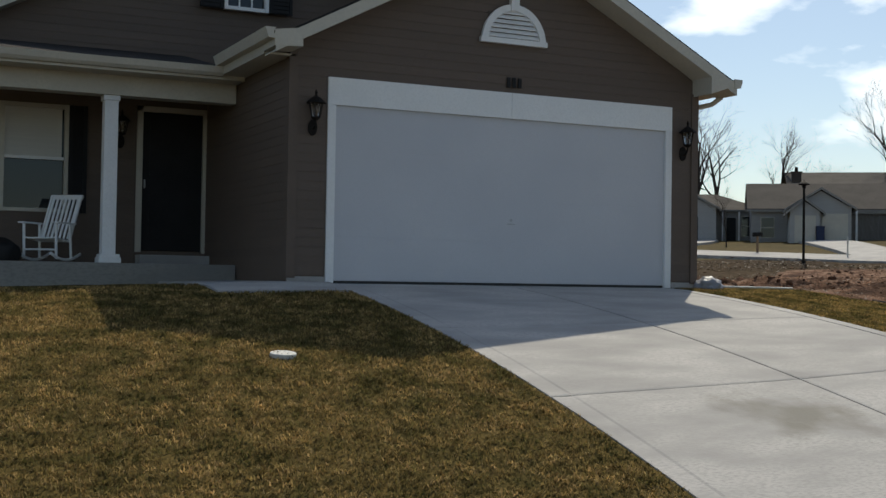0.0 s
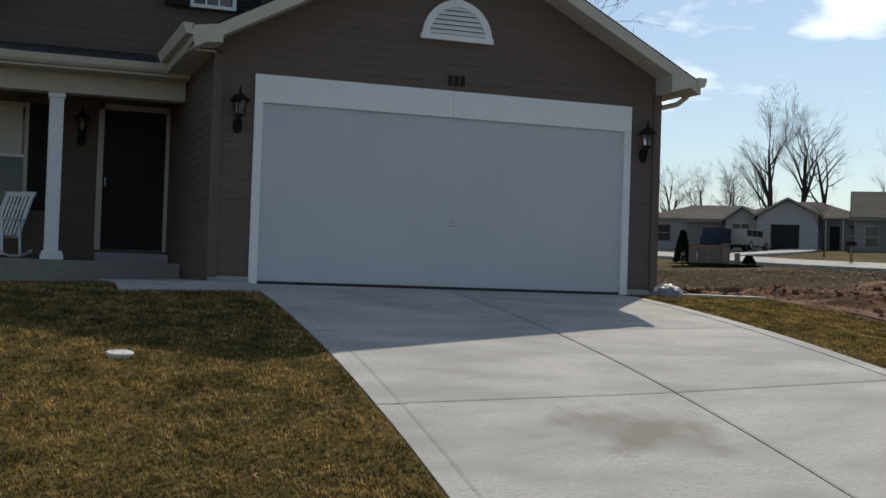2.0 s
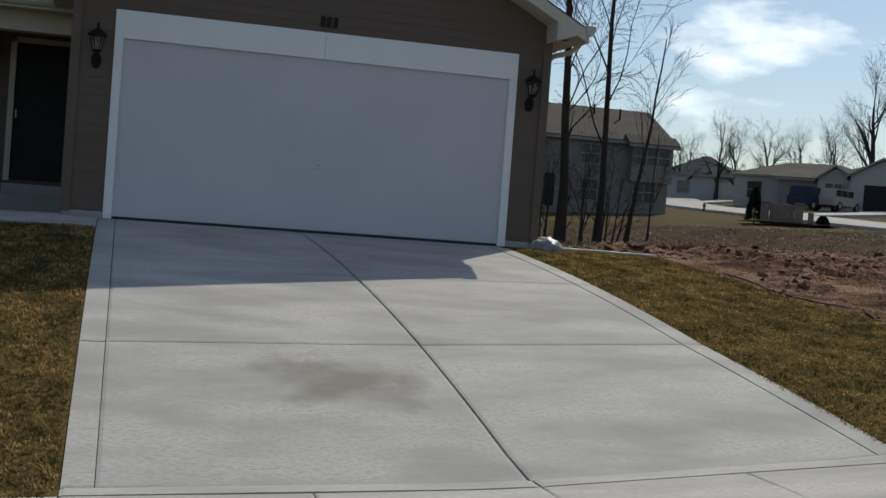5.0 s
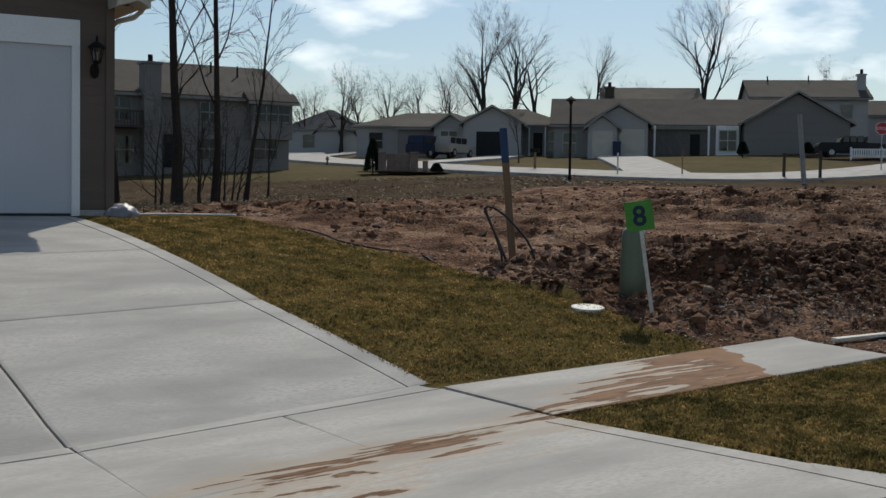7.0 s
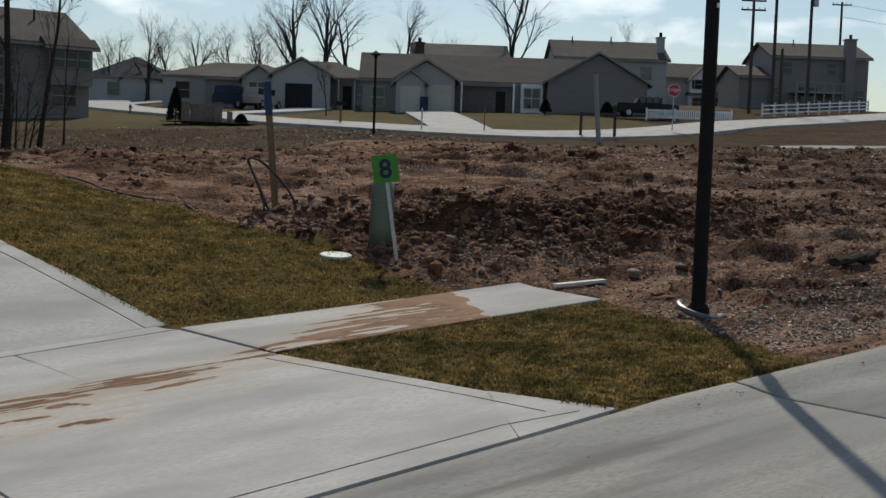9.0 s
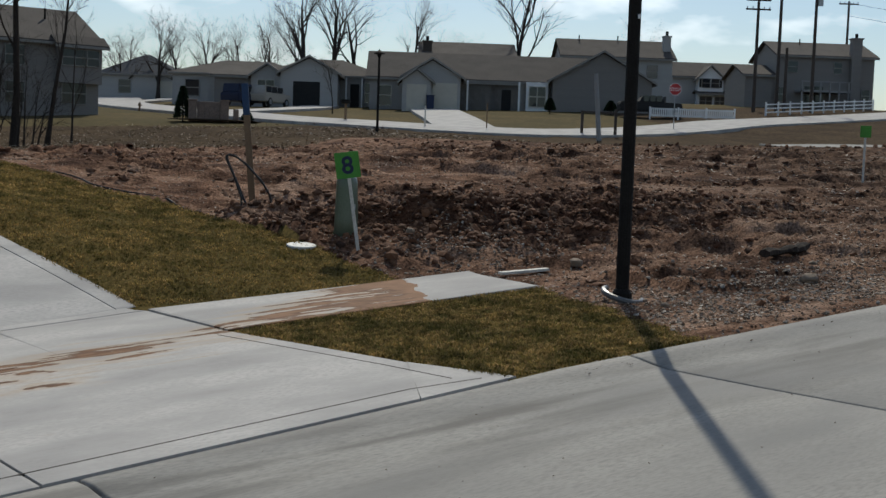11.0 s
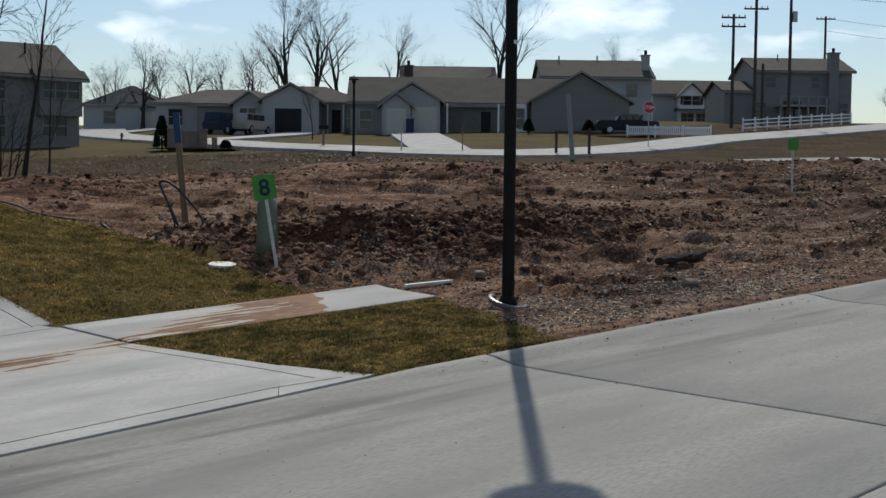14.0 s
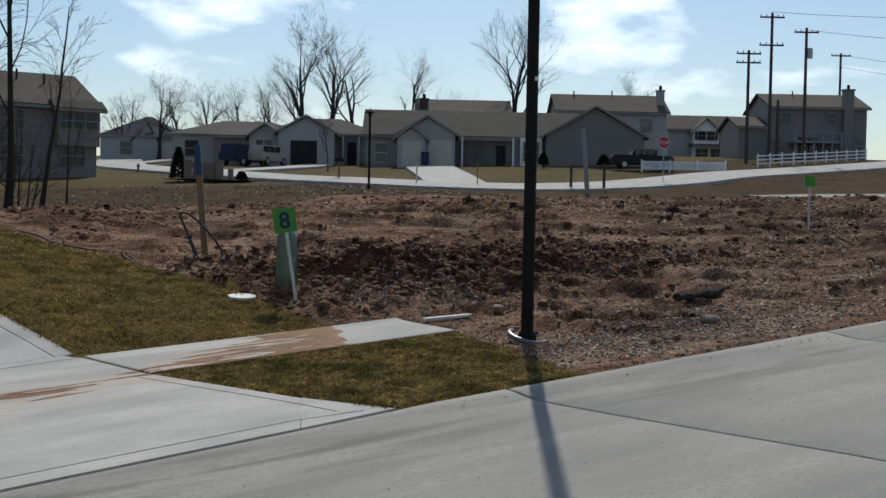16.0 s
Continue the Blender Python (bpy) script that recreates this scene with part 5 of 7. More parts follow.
for x, y, r, s in ((8.3, -8.47, 0.13, 1), (7.5, -6.4, 0.09, 2), (9.25, -10.9, 0.14, 3), (8.95, -8.1, 0.08, 4), (10.3, -10.2, 0.07, 5), (6.9, -11.0, 0.06, 6), (12.4, -10.3, 0.1, 7)):
    solo("rock", lumpy(bmesh.new(), r * 0.75, r * 0.55, r * 0.42, s * 3.1, 0.6, 2), M_ROCK, at(x, y, 0.05 + dirt_relief(x, y), 0, 0, s * 50), "small pale limestone rock on the dirt", "rock", "rocks")


# ---- loose ground cover ----
def scatter(name, n, spot, shape, material, label, category, seed):
    """Many small pieces in one mesh. spot(rng) gives a place or None; shape(rng) gives verts and faces."""
    rng = random.Random(seed)
    V, F = [], []
    for _ in range(n):
        p = spot(rng)
        if p is None:
            continue
        vs, fs = shape(rng, p)
        o = len(V)
        V.extend((p[0] + v[0], p[1] + v[1], p[2] + v[2]) for v in vs)
        F.extend(tuple(i + o for i in f) for f in fs)
    return raw(name, V, F, material, label, category, "stuff")


ICO = [(0, 0, 1), (0.9, 0, 0.35), (0.28, 0.85, 0.4), (-0.72, 0.52, 0.45), (-0.72, -0.52, 0.3), (0.28, -0.85, 0.4), (0.7, 0.5, -0.5), (-0.3, 0.8, -0.5), (-0.9, 0, -0.5), (-0.3, -0.8, -0.5), (0.7, -0.5, -0.5)]
ICOF = [(0, 1, 2), (0, 2, 3), (0, 3, 4), (0, 4, 5), (0, 5, 1), (1, 6, 2), (2, 6, 7), (2, 7, 3), (3, 7, 8), (3, 8, 4), (4, 8, 9), (4, 9, 5), (5, 9, 10), (5, 10, 1), (1, 10, 6)]


def clump(lo, hi, flat=0.6, power=3.0):
    """A broken lump: a jittered small solid, turned at random about an upright and a level axis."""
    def f(rng, p):
        s = lo + (hi - lo) * rng.random() ** power
        a, tip = rng.random() * 6.283, rng.uniform(-0.7, 0.7)
        c, d, ct, st = math.cos(a), math.sin(a), math.cos(tip), math.sin(tip)
        e, w = rng.uniform(0.5, 1.1), rng.uniform(0.75, 1.4) * flat
        out = []
        for x, y, z in ICO:
            q = s * rng.uniform(0.62, 1.25)
            x, y, z = x * q, y * e * q, z * w * q
            x, z = x * ct - z * st, x * st + z * ct
            out.append((x * c - y * d, x * d + y * c, z))
        return out, ICOF
    return f


def blade(h0, h1):
    def f(rng, p):
        h, a, l = rng.uniform(h0, h1), rng.random() * 6.283, rng.uniform(0.4, 2.4)
        h *= 0.45 + 1.1 * patchy(p[0] * 4, p[1] * 4)
        w = 0.0035 + 0.004 * rng.random()
        c, s = math.cos(a), math.sin(a)
        b = (rng.random() - 0.5) * 2
        return [(-w * s, w * c, -0.01), (w * s, -w * c, -0.01), (c * l * h * 0.45 + w * s * 0.7, s * l * h * 0.45 - w * c * 0.7, h * 0.6), (c * l * h * 0.45 - w * s * 0.7, s * l * h * 0.45 + w * c * 0.7, h * 0.6), (c * l * h, s * l * h + b * 0.01, h * 0.85)], [(0, 1, 2, 3), (3, 2, 4)]
    return f


def patchy(x, y):
    return 0.5 + 0.5 * noise.noise((x * 0.9, y * 0.9, 7))


def lawn_left(rng):
    x, y = -9.0 + 6.55 * rng.random(), -12.2 + 12.0 * rng.random() ** 1.2
    if x > -2.62 or paved(x, y) or (x > -4.2 and y > -1.0) or y < curb(x) + 0.03:
        return None
    return x, y, gz(x, y) - 0.004


def lawn_right(rng):
    y = -7.75 + 8.6 * rng.random()
    x = 2.4 + 4.3 * rng.random()
    if x > lawn_edge(y) + 0.06 * rng.random() or paved(x, y) or paved(x - 0.045, y) or paved(x, y - 0.04) or (y > -0.1 and x < 3.05):
        return None
    return x, y, gz(x, y) - 0.004


def lawn_strip(rng):
    x, y = 3.3 + 3.9 * rng.random(), -12.2 + 3.4 * rng.random()
    if paved(x, y) or paved(x - 0.04, y) or paved(x, y + 0.04) or x > strip_edge(y) + 0.25 * (rng.random() - 0.5) or y < curb(x) + 0.02:
        return None
    return x, y, gz(x, y) - 0.004


scatter("grass", 190000, lawn_left, blade(0.012, 0.034), M_BLADES, "short tan dormant turf with green flecks", "grass", 11)
scatter("grass", 80000, lawn_right, blade(0.009, 0.023), M_BLADES_MID, "short greenish-brown turf beside the drive", "grass", 12)
scatter("grass", 48000, lawn_strip, blade(0.009, 0.027), M_BLADES_GREEN, "short greenish verge turf by the kerb", "grass", 13)


def clod_ridge(x, y):
    """Where the dozer left ridges of broken clay."""
    u, v = 0.78 * x - 0.62 * y, 0.62 * x + 0.78 * y
    return noise.noise((u * 0.45, v * 1.3, 21)) + 0.5 * noise.noise((u * 1.3, v * 3.1, 9))


def on_dirt(x0, x1, y0, y1, bias=1.0):
    def f(rng):
        x, y = x0 + (x1 - x0) * rng.random() ** bias, y0 + (y1 - y0) * rng.random()
        if region(x, y) != "dirt" or paved(x, y) or clod_ridge(x, y) < -0.01 + 0.38 * rng.random() ** 1.5:
            return None
        return x, y, gz(x, y) + dirt_relief(x, y)
    return f


def heaps(rng):
    k = rng.random()
    cx, cy, sx, sy = (8.6, -5.9, 1.3, 1.2) if k < 0.42 else (11.3, -6.1, 2.2, 1.1) if k < 0.9 else (7.5, -4.6, 0.7, 0.5)
    x, y = rng.gauss(cx, sx), rng.gauss(cy, sy)
    if region(x, y) != "dirt" or paved(x, y) or y < -7.4:
        return None
    return x, y, gz(x, y) + dirt_relief(x, y)


scatter("clods", 42000, on_dirt(4.5, 27, -11.5, 14, 1.3), clump(0.006, 0.10, 0.5, 9.0), M_CLODS, "scattered reddish-brown clay clods", "soil", 21)
scatter("clods", 26000, heaps, clump(0.006, 0.085, 0.6, 7.0), M_CLODS, "heaped dark clay clods round the pedestal", "soil", 22)
scatter("clods", 18000, on_dirt(16, 50, -9, 36, 1.0), clump(0.012, 0.17, 0.55, 7.0), M_CLODS, "rough clods on the far part of the lot", "soil", 23)


def gravelly(rng):
    if rng.random() < 0.7:
        x, y = rng.gauss(8.6, 1.5), rng.gauss(-10.9, 0.75)
    else:
        x, y = rng.gauss(8.0, 0.9), rng.gauss(-7.0, 0.6)
    if region(x, y) != "dirt" or paved(x, y) or y < curb(x) + 0.03:
        return None
    return x, y, gz(x, y) + dirt_relief(x, y)


scatter("gravel", 10000, gravelly, clump(0.005, 0.03, 0.6, 2.6), M_GRAVEL, "grey-white gravel spread over the verge", "gravel", 24)


def spilled(rng):
    x = 4.4 + 9.0 * rng.random()
    y = curb(x) + 0.1 - 0.32 * rng.random() ** 2
    if noise.noise((x * 1.7, 4.0, 2.0)) < -0.25 + 0.5 * rng.random():
        return None
    return x, y, gz(x, y) - 0.012


scatter("gravel", 900, spilled, clump(0.003, 0.013, 0.5, 2.5), M_GRAVEL, "gravel and soil crumbs spilled over the kerb edge", "gravel", 29)


def weeds(rng):
    x, y = 4 + 40 * rng.random(), 3 + 45 * rng.random()
    if region(x, y) != "scrub" or noise.noise((x * 0.35, y * 0.35, 1)) < -0.2:
        return None
    return x, y, gz(x, y)


def stalks(rng, p):
    V, F = [], []
    for k in range(5):
        h, a, l = 0.03 + 0.15 * rng.random() ** 2.2, rng.random() * 6.283, rng.uniform(0.2, 2.6)
        w = 0.007
        bx, by = rng.uniform(-0.2, 0.2), rng.uniform(-0.2, 0.2)
        o = len(V)
        V += [(bx - w * math.sin(a), by + w * math.cos(a), -0.03), (bx + w * math.sin(a), by - w * math.cos(a), -0.03), (bx + l * h * math.cos(a), by + l * h * math.sin(a), h)]
        F.append((o, o + 1, o + 2))
    return V, F


scatter("dry_weeds", 9000, weeds, stalks, M_STRAW, "dry brown weeds and stubble beyond the lot", "weeds", 25)


def leaf_fall(rng):
    x, y = 5 + 38 * rng.random(), 4 + 44 * rng.random()
    if region(x, y) != "scrub" or noise.noise((x * 0.25, y * 0.4, 4)) < -0.35 + 0.6 * rng.random():
        return None
    return x, y, gz(x, y) + 0.03


def bits(rng):
    x, y = 5.5 + 30 * rng.random() ** 1.4, -11.6 + 30 * rng.random() ** 1.5
    if region(x, y) != "dirt" or paved(x, y) or y < curb(x) + 0.05:
        return None
    return x, y, gz(x, y) + dirt_relief(x, y) + 0.004


scatter("gravel", 9000, bits, clump(0.006, 0.03, 0.6, 3.0), M_GRAVEL, "pale stones and straw bits strewn over the lot", "gravel", 26)


def chip(lo, hi):
    """A small bent sliver lying at any tilt."""
    def f(rng, p):
        s, a, e = rng.uniform(lo, hi) * (0.6 + 0.05 * max(0.0, p[0] - 5)), rng.random() * 6.283, rng.uniform(0.25, 0.8)
        c, d, t = math.cos(a) * s, math.sin(a) * s, rng.uniform(-0.5, 0.8) * s
        return [(-c, -d, 0), (d * e, -c * e, t * 0.4), (c, d, t), (-d * e, c * e, 0.3 * s)], [(0, 1, 2), (0, 2, 3)]
    return f


def strewn(rng):
    x, y = 5.0 + 24 * rng.random() ** 1.5, -11.8 + 26 * rng.random() ** 1.5
    if region(x, y) != "dirt" or paved(x, y) or y < curb(x) + 0.04 or noise.noise((x * 0.9, y * 1.2, 6)) < -0.5 + 0.7 * rng.random():
        return None
    return x, y, gz(x, y) + dirt_relief(x, y) + 0.006


scatter("litter", 95000, strewn, chip(0.010, 0.034), M_CHIPS, "straw, chippings and crumbs strewn over the clay", "soil litter", 28)


scatter("leaf_litter", 22000, leaf_fall, chip(0.02, 0.05), M_CHIPS, "dry fallen leaves and straw over the scrub", "leaf litter", 30)


def on_road(rng):
    x, y = -4 + 16 * rng.random(), -12.3 - 5 * rng.random() ** 1.5
    if y > curb(x) - 0.1:
        return None
    return x, y, gz(x, y) - 0.02


scatter("road_grit", 420, on_road, clump(0.002, 0.009, 0.4, 2.0), M_GRAVEL, "small grit and leaf bits on the street", "grit", 27)


# ---- trees ----
def grow(rng, h, r, spread=0.6, levels=4, lean=(0, 0), clear=0.35, kids=(4, 3, 3, 3), droop=0.0, thin=1.0, short=1.0):
    """A bare tree: lists of tapered limb pieces, trunk and limbs apart from the twigs."""
    wood, twig = ([], []), ([], [])

    def limb(p, d, length, rad, lev):
        V, F = wood if lev < 2 else twig
        sides = 8 if lev == 0 else 5 if lev == 1 else 4 if lev == 2 else 3
        n = 7 if lev == 0 else 5 if lev == 1 else 4 if lev == 2 else 3
        pts = [Vector(p)]
        dirs = [Vector(d).normalized()]
        for k in range(n):
            j = 0.045 if lev == 0 else 0.17
            nd = dirs[-1] + Vector((rng.gauss(0, j), rng.gauss(0, j), rng.gauss(0.05 if lev else 0.02, j * 0.5) - droop * (lev > 1) * 0.2))
            dirs.append(nd.normalized())
            pts.append(pts[-1] + dirs[-1] * length / n)
        base = None
        for k, q in enumerate(pts):
            rr = max(rad * (1 - 0.78 * k / n), 0.004 * (1 if h < 9 else 1.8))
            if lev == 0 and k == 0:
                rr *= 1.35
            a = dirs[k].orthogonal().normalized()
            b = dirs[k].cross(a)
            o = len(V)
            V.extend(tuple(q + (a * math.cos(i * 2 * math.pi / sides) + b * math.sin(i * 2 * math.pi / sides)) * rr) for i in range(sides))
            if base is not None:
                F.extend((base + i, base + (i + 1) % sides, o + (i + 1) % sides, o + i) for i in range(sides))
            base = o
        if lev + 1 < levels:
            m = kids[min(lev, len(kids) - 1)]
            for c in range(m + (rng.random() < 0.5)):
                s = clear + (1 - clear) * (c + rng.random()) / (m + 0.5) if lev == 0 else 0.25 + 0.75 * (c + rng.random()) / (m + 0.5)
                s = min(s, 0.98)
                k = min(int(s * n), n - 1)
                q = pts[k].lerp(pts[k + 1], s * n - k)
                side = dirs[k].orthogonal().normalized()
                side.rotate(Matrix.Rotation(rng.random() * 6.283, 3, dirs[k]))
                ang = rng.uniform(0.35, 0.8) * spread / 0.6
                nd = dirs[k] * math.cos(ang) + side * math.sin(ang)
                limb(q, nd, length * rng.uniform(0.42, 0.68) * ((1.15 - 0.5 * s) * short if lev == 0 else 1), rad * (1 - 0.78 * s) * rng.uniform(0.5, 0.75) * (thin if lev == 0 else 1), lev + 1)

    limb((0, 0, -0.2), (lean[0], lean[1], 1), h, r, 0)
    return wood, twig


def tree(seed, m, h, r, label, material, group, **kw):
    t = thing("tree", m, label, "tree", group)
    wood, twig = grow(random.Random(seed), h, r, **kw)
    for nm, (V, F) in (("trunk", wood), ("crown", twig)):
        me = bpy.data.meshes.new(nm)
        me.from_pydata(V, [], F)
        me.materials.append(material)
        me.polygons.foreach_set("use_smooth", [True] * len(F))
        ob = new(nm, me)
        ob.parent = t
    return t


NEAR = "bare trees by the house"
tree(5, at(15.48, 33.6, 0, 0, 0, 20), 18.5, 0.21, "tall bare tree with a dark vine-hung trunk", M_BARK, NEAR, spread=0.4, levels=5, clear=0.2, kids=(16, 4, 4, 3), lean=(0.03, 0.0), droop=0.7, thin=0.4, short=0.38)
tree(6, at(17.39, 34.27, 0, 0, 0, 80), 17, 0.16, "slender bare tree in dry scrub", M_BARK, NEAR, spread=0.42, levels=5, clear=0.22, kids=(10, 4, 4, 3), lean=(0.05, 0.02), thin=0.62, short=0.55)
tree(7, at(20.01, 37.32, 0, 0, 0, 0), 9.6, 0.12, "young leaning bare tree in dry scrub", M_BARK, NEAR, spread=0.5, levels=4, clear=0.4, kids=(9, 4, 3), lean=(0.14, -0.05), thin=0.5, short=0.45)
tree(8, at(13.88, 36.60, 0, 0, 0, 140), 14.0, 0.12, "thin bare sapling behind the house", M_BARK, NEAR, spread=0.5, levels=4, clear=0.3, kids=(9, 4, 3), thin=0.5, short=0.5)
tree(10, pose(-4.6, 32.5, -0.1), 11.5, 0.16, "bare tree rising behind the house roof", M_BARK_FAR, "bare trees behind the house", levels=5, spread=0.5, clear=0.3, kids=(8, 5, 4, 3))
tree(11, pose(-6.3, 34.5, -0.1), 11.5, 0.16, "bare tree rising behind the house roof", M_BARK_FAR, "bare trees behind the house", levels=5, spread=0.45, clear=0.3, kids=(8, 5, 4, 3))
tree(9, at(22.41, 40.32, 0, 0, 0, 200), 5.0, 0.06, "small bare sapling in dry scrub", M_BARK, NEAR, spread=0.5, levels=4, clear=0.2, kids=(5, 4, 3))
for i, (x, y, h) in enumerate(((16.18, 33.00, 3.4), (16.78, 34.60, 4.4), (15.18, 34.60, 3.2), (18.08, 35.00, 3.4), (14.48, 33.30, 3.8), (16.58, 33.80, 4.2), (17.2, 33.3, 2.6), (18.9, 36.2, 3.0), (15.8, 34.1, 2.8), (14.9, 33.9, 3.6), (19.4, 36.9, 2.2), (17.7, 34.6, 3.1))):
    tree(40 + i, at(x, y, 0, 0, 0, i * 70), h, 0.05, "thicket sapling at the foot of the trees", M_BARK, "thicket saplings", spread=0.7, levels=4, clear=0.1, kids=(5, 4, 3), lean=(random.uniform(-0.3, 0.3), 0))

FAR = "bare trees beyond the far houses"
far_trees = [
    (60, 68.2, 91.7, 10.0, 0.40, dict(spread=0.42, kids=(8, 5, 4, 3), clear=0.25)),
    (61, 70.6, 89.9, 9.8, 0.38, dict(spread=0.5, kids=(8, 5, 4, 3), clear=0.3, lean=(0.06, 0))),
    (62, 72.6, 88.3, 8.6, 0.33, dict(spread=0.75, kids=(5, 4, 3, 3), clear=0.35, lean=(0.10, -0.05))),
    (63, 77.0, 84.8, 8.0, 0.26, dict(spread=0.5, kids=(7, 5, 4, 3), clear=0.3)),
    (64, 85.2, 78.1, 11.5, 0.34, dict(spread=0.45, kids=(9, 5, 4, 3), clear=0.25)),
]
for sd, x, y, h, r, kw in far_trees:
    tree(sd, pose(x, y, gz(x, y), 0, 0, sd * 37), h, r, "large bare tree behind the far roofs", M_BARK_FAR, FAR, levels=5, **kw)
base_a = tree(70, pose(58, 104, gz(58, 104)), 6.6, 0.24, "grey bare tree on the far skyline", M_BARK_FAR, FAR, levels=5, spread=0.6, kids=(8, 5, 4, 3), clear=0.2)
base_b = tree(71, pose(62.5, 101, gz(62.5, 101)), 6.4, 0.22, "grey bare tree on the far skyline", M_BARK_FAR, FAR, levels=5, spread=0.65, kids=(9, 5, 4, 3), clear=0.2)
rt = random.Random(3)
for i, (px, py, k) in enumerate(((60.0, 103.0, 0.95), (65.5, 100.0, 0.9), (68.0, 98.0, 1.0), (55.5, 107.5, 0.75), (63.5, 104.0, 0.8), (66.0, 96.0, 0.85), (71.0, 96.5, 0.8), (98.5, 73.5, 0.95), (84.0, 84.0, 0.8), (57.0, 109.0, 0.8), (53.0, 112.0, 0.7), (150.0, 72.0, 0.55), (158.0, 70.5, 0.5), (166.0, 73.0, 0.6), (172.0, 69.0, 0.5), (163.0, 78.0, 0.6))):
    copy_thing(base_a if i % 2 else base_b, pose(px, py, gz(px, py), 0, 0, rt.uniform(0, 360)) @ Matrix.Scale(k, 4))


tree(90, at(49.6, 58.3), 3.6, 0.05, "young bare tree on a far lawn", M_BARK, "young lawn trees", levels=4, spread=0.45, kids=(9, 4, 3), clear=0.35, short=0.7)


# ---- far houses ----
AX = -37.7  # heading of the far street's houses


def hip_roof(t, x0, x1, y0, y1, eave, ridge, material, o=0.4):
    """Four shingled slopes that meet in a short ridge, over a pale fascia board."""
    w, d = (x1 - x0) / 2 + o, (y1 - y0) / 2 + o
    xm, ym = (x0 + x1) / 2, (y0 + y1) / 2
    rx, ry = max(0.25, w - d * 0.95), max(0.25, d - w * 0.95) if d > w else 0.02
    low, z = eave - 0.12, eave + 0.05
    bm = bmesh.new()
    base = [bm.verts.new((xm + i * w, ym + j * d, z)) for i, j in ((-1, -1), (1, -1), (1, 1), (-1, 1))]
    top = [bm.verts.new((xm + i * rx, ym + j * ry, ridge)) for i, j in ((-1, -1), (1, -1), (1, 1), (-1, 1))]
    for i in range(4):
        bm.faces.new((base[i], base[(i + 1) % 4], top[(i + 1) % 4], top[i]))
    bm.faces.new(top)
    bm.faces.new(base[::-1])
    part("roof", bm, material, t, "hipped shingle roof")
    part("fascia", box(bmesh.new(), xm - w, xm + w, ym - d, ym + d, low, z - 0.004), M_TRIM_FAR, t, "taupe fascia and soffit")


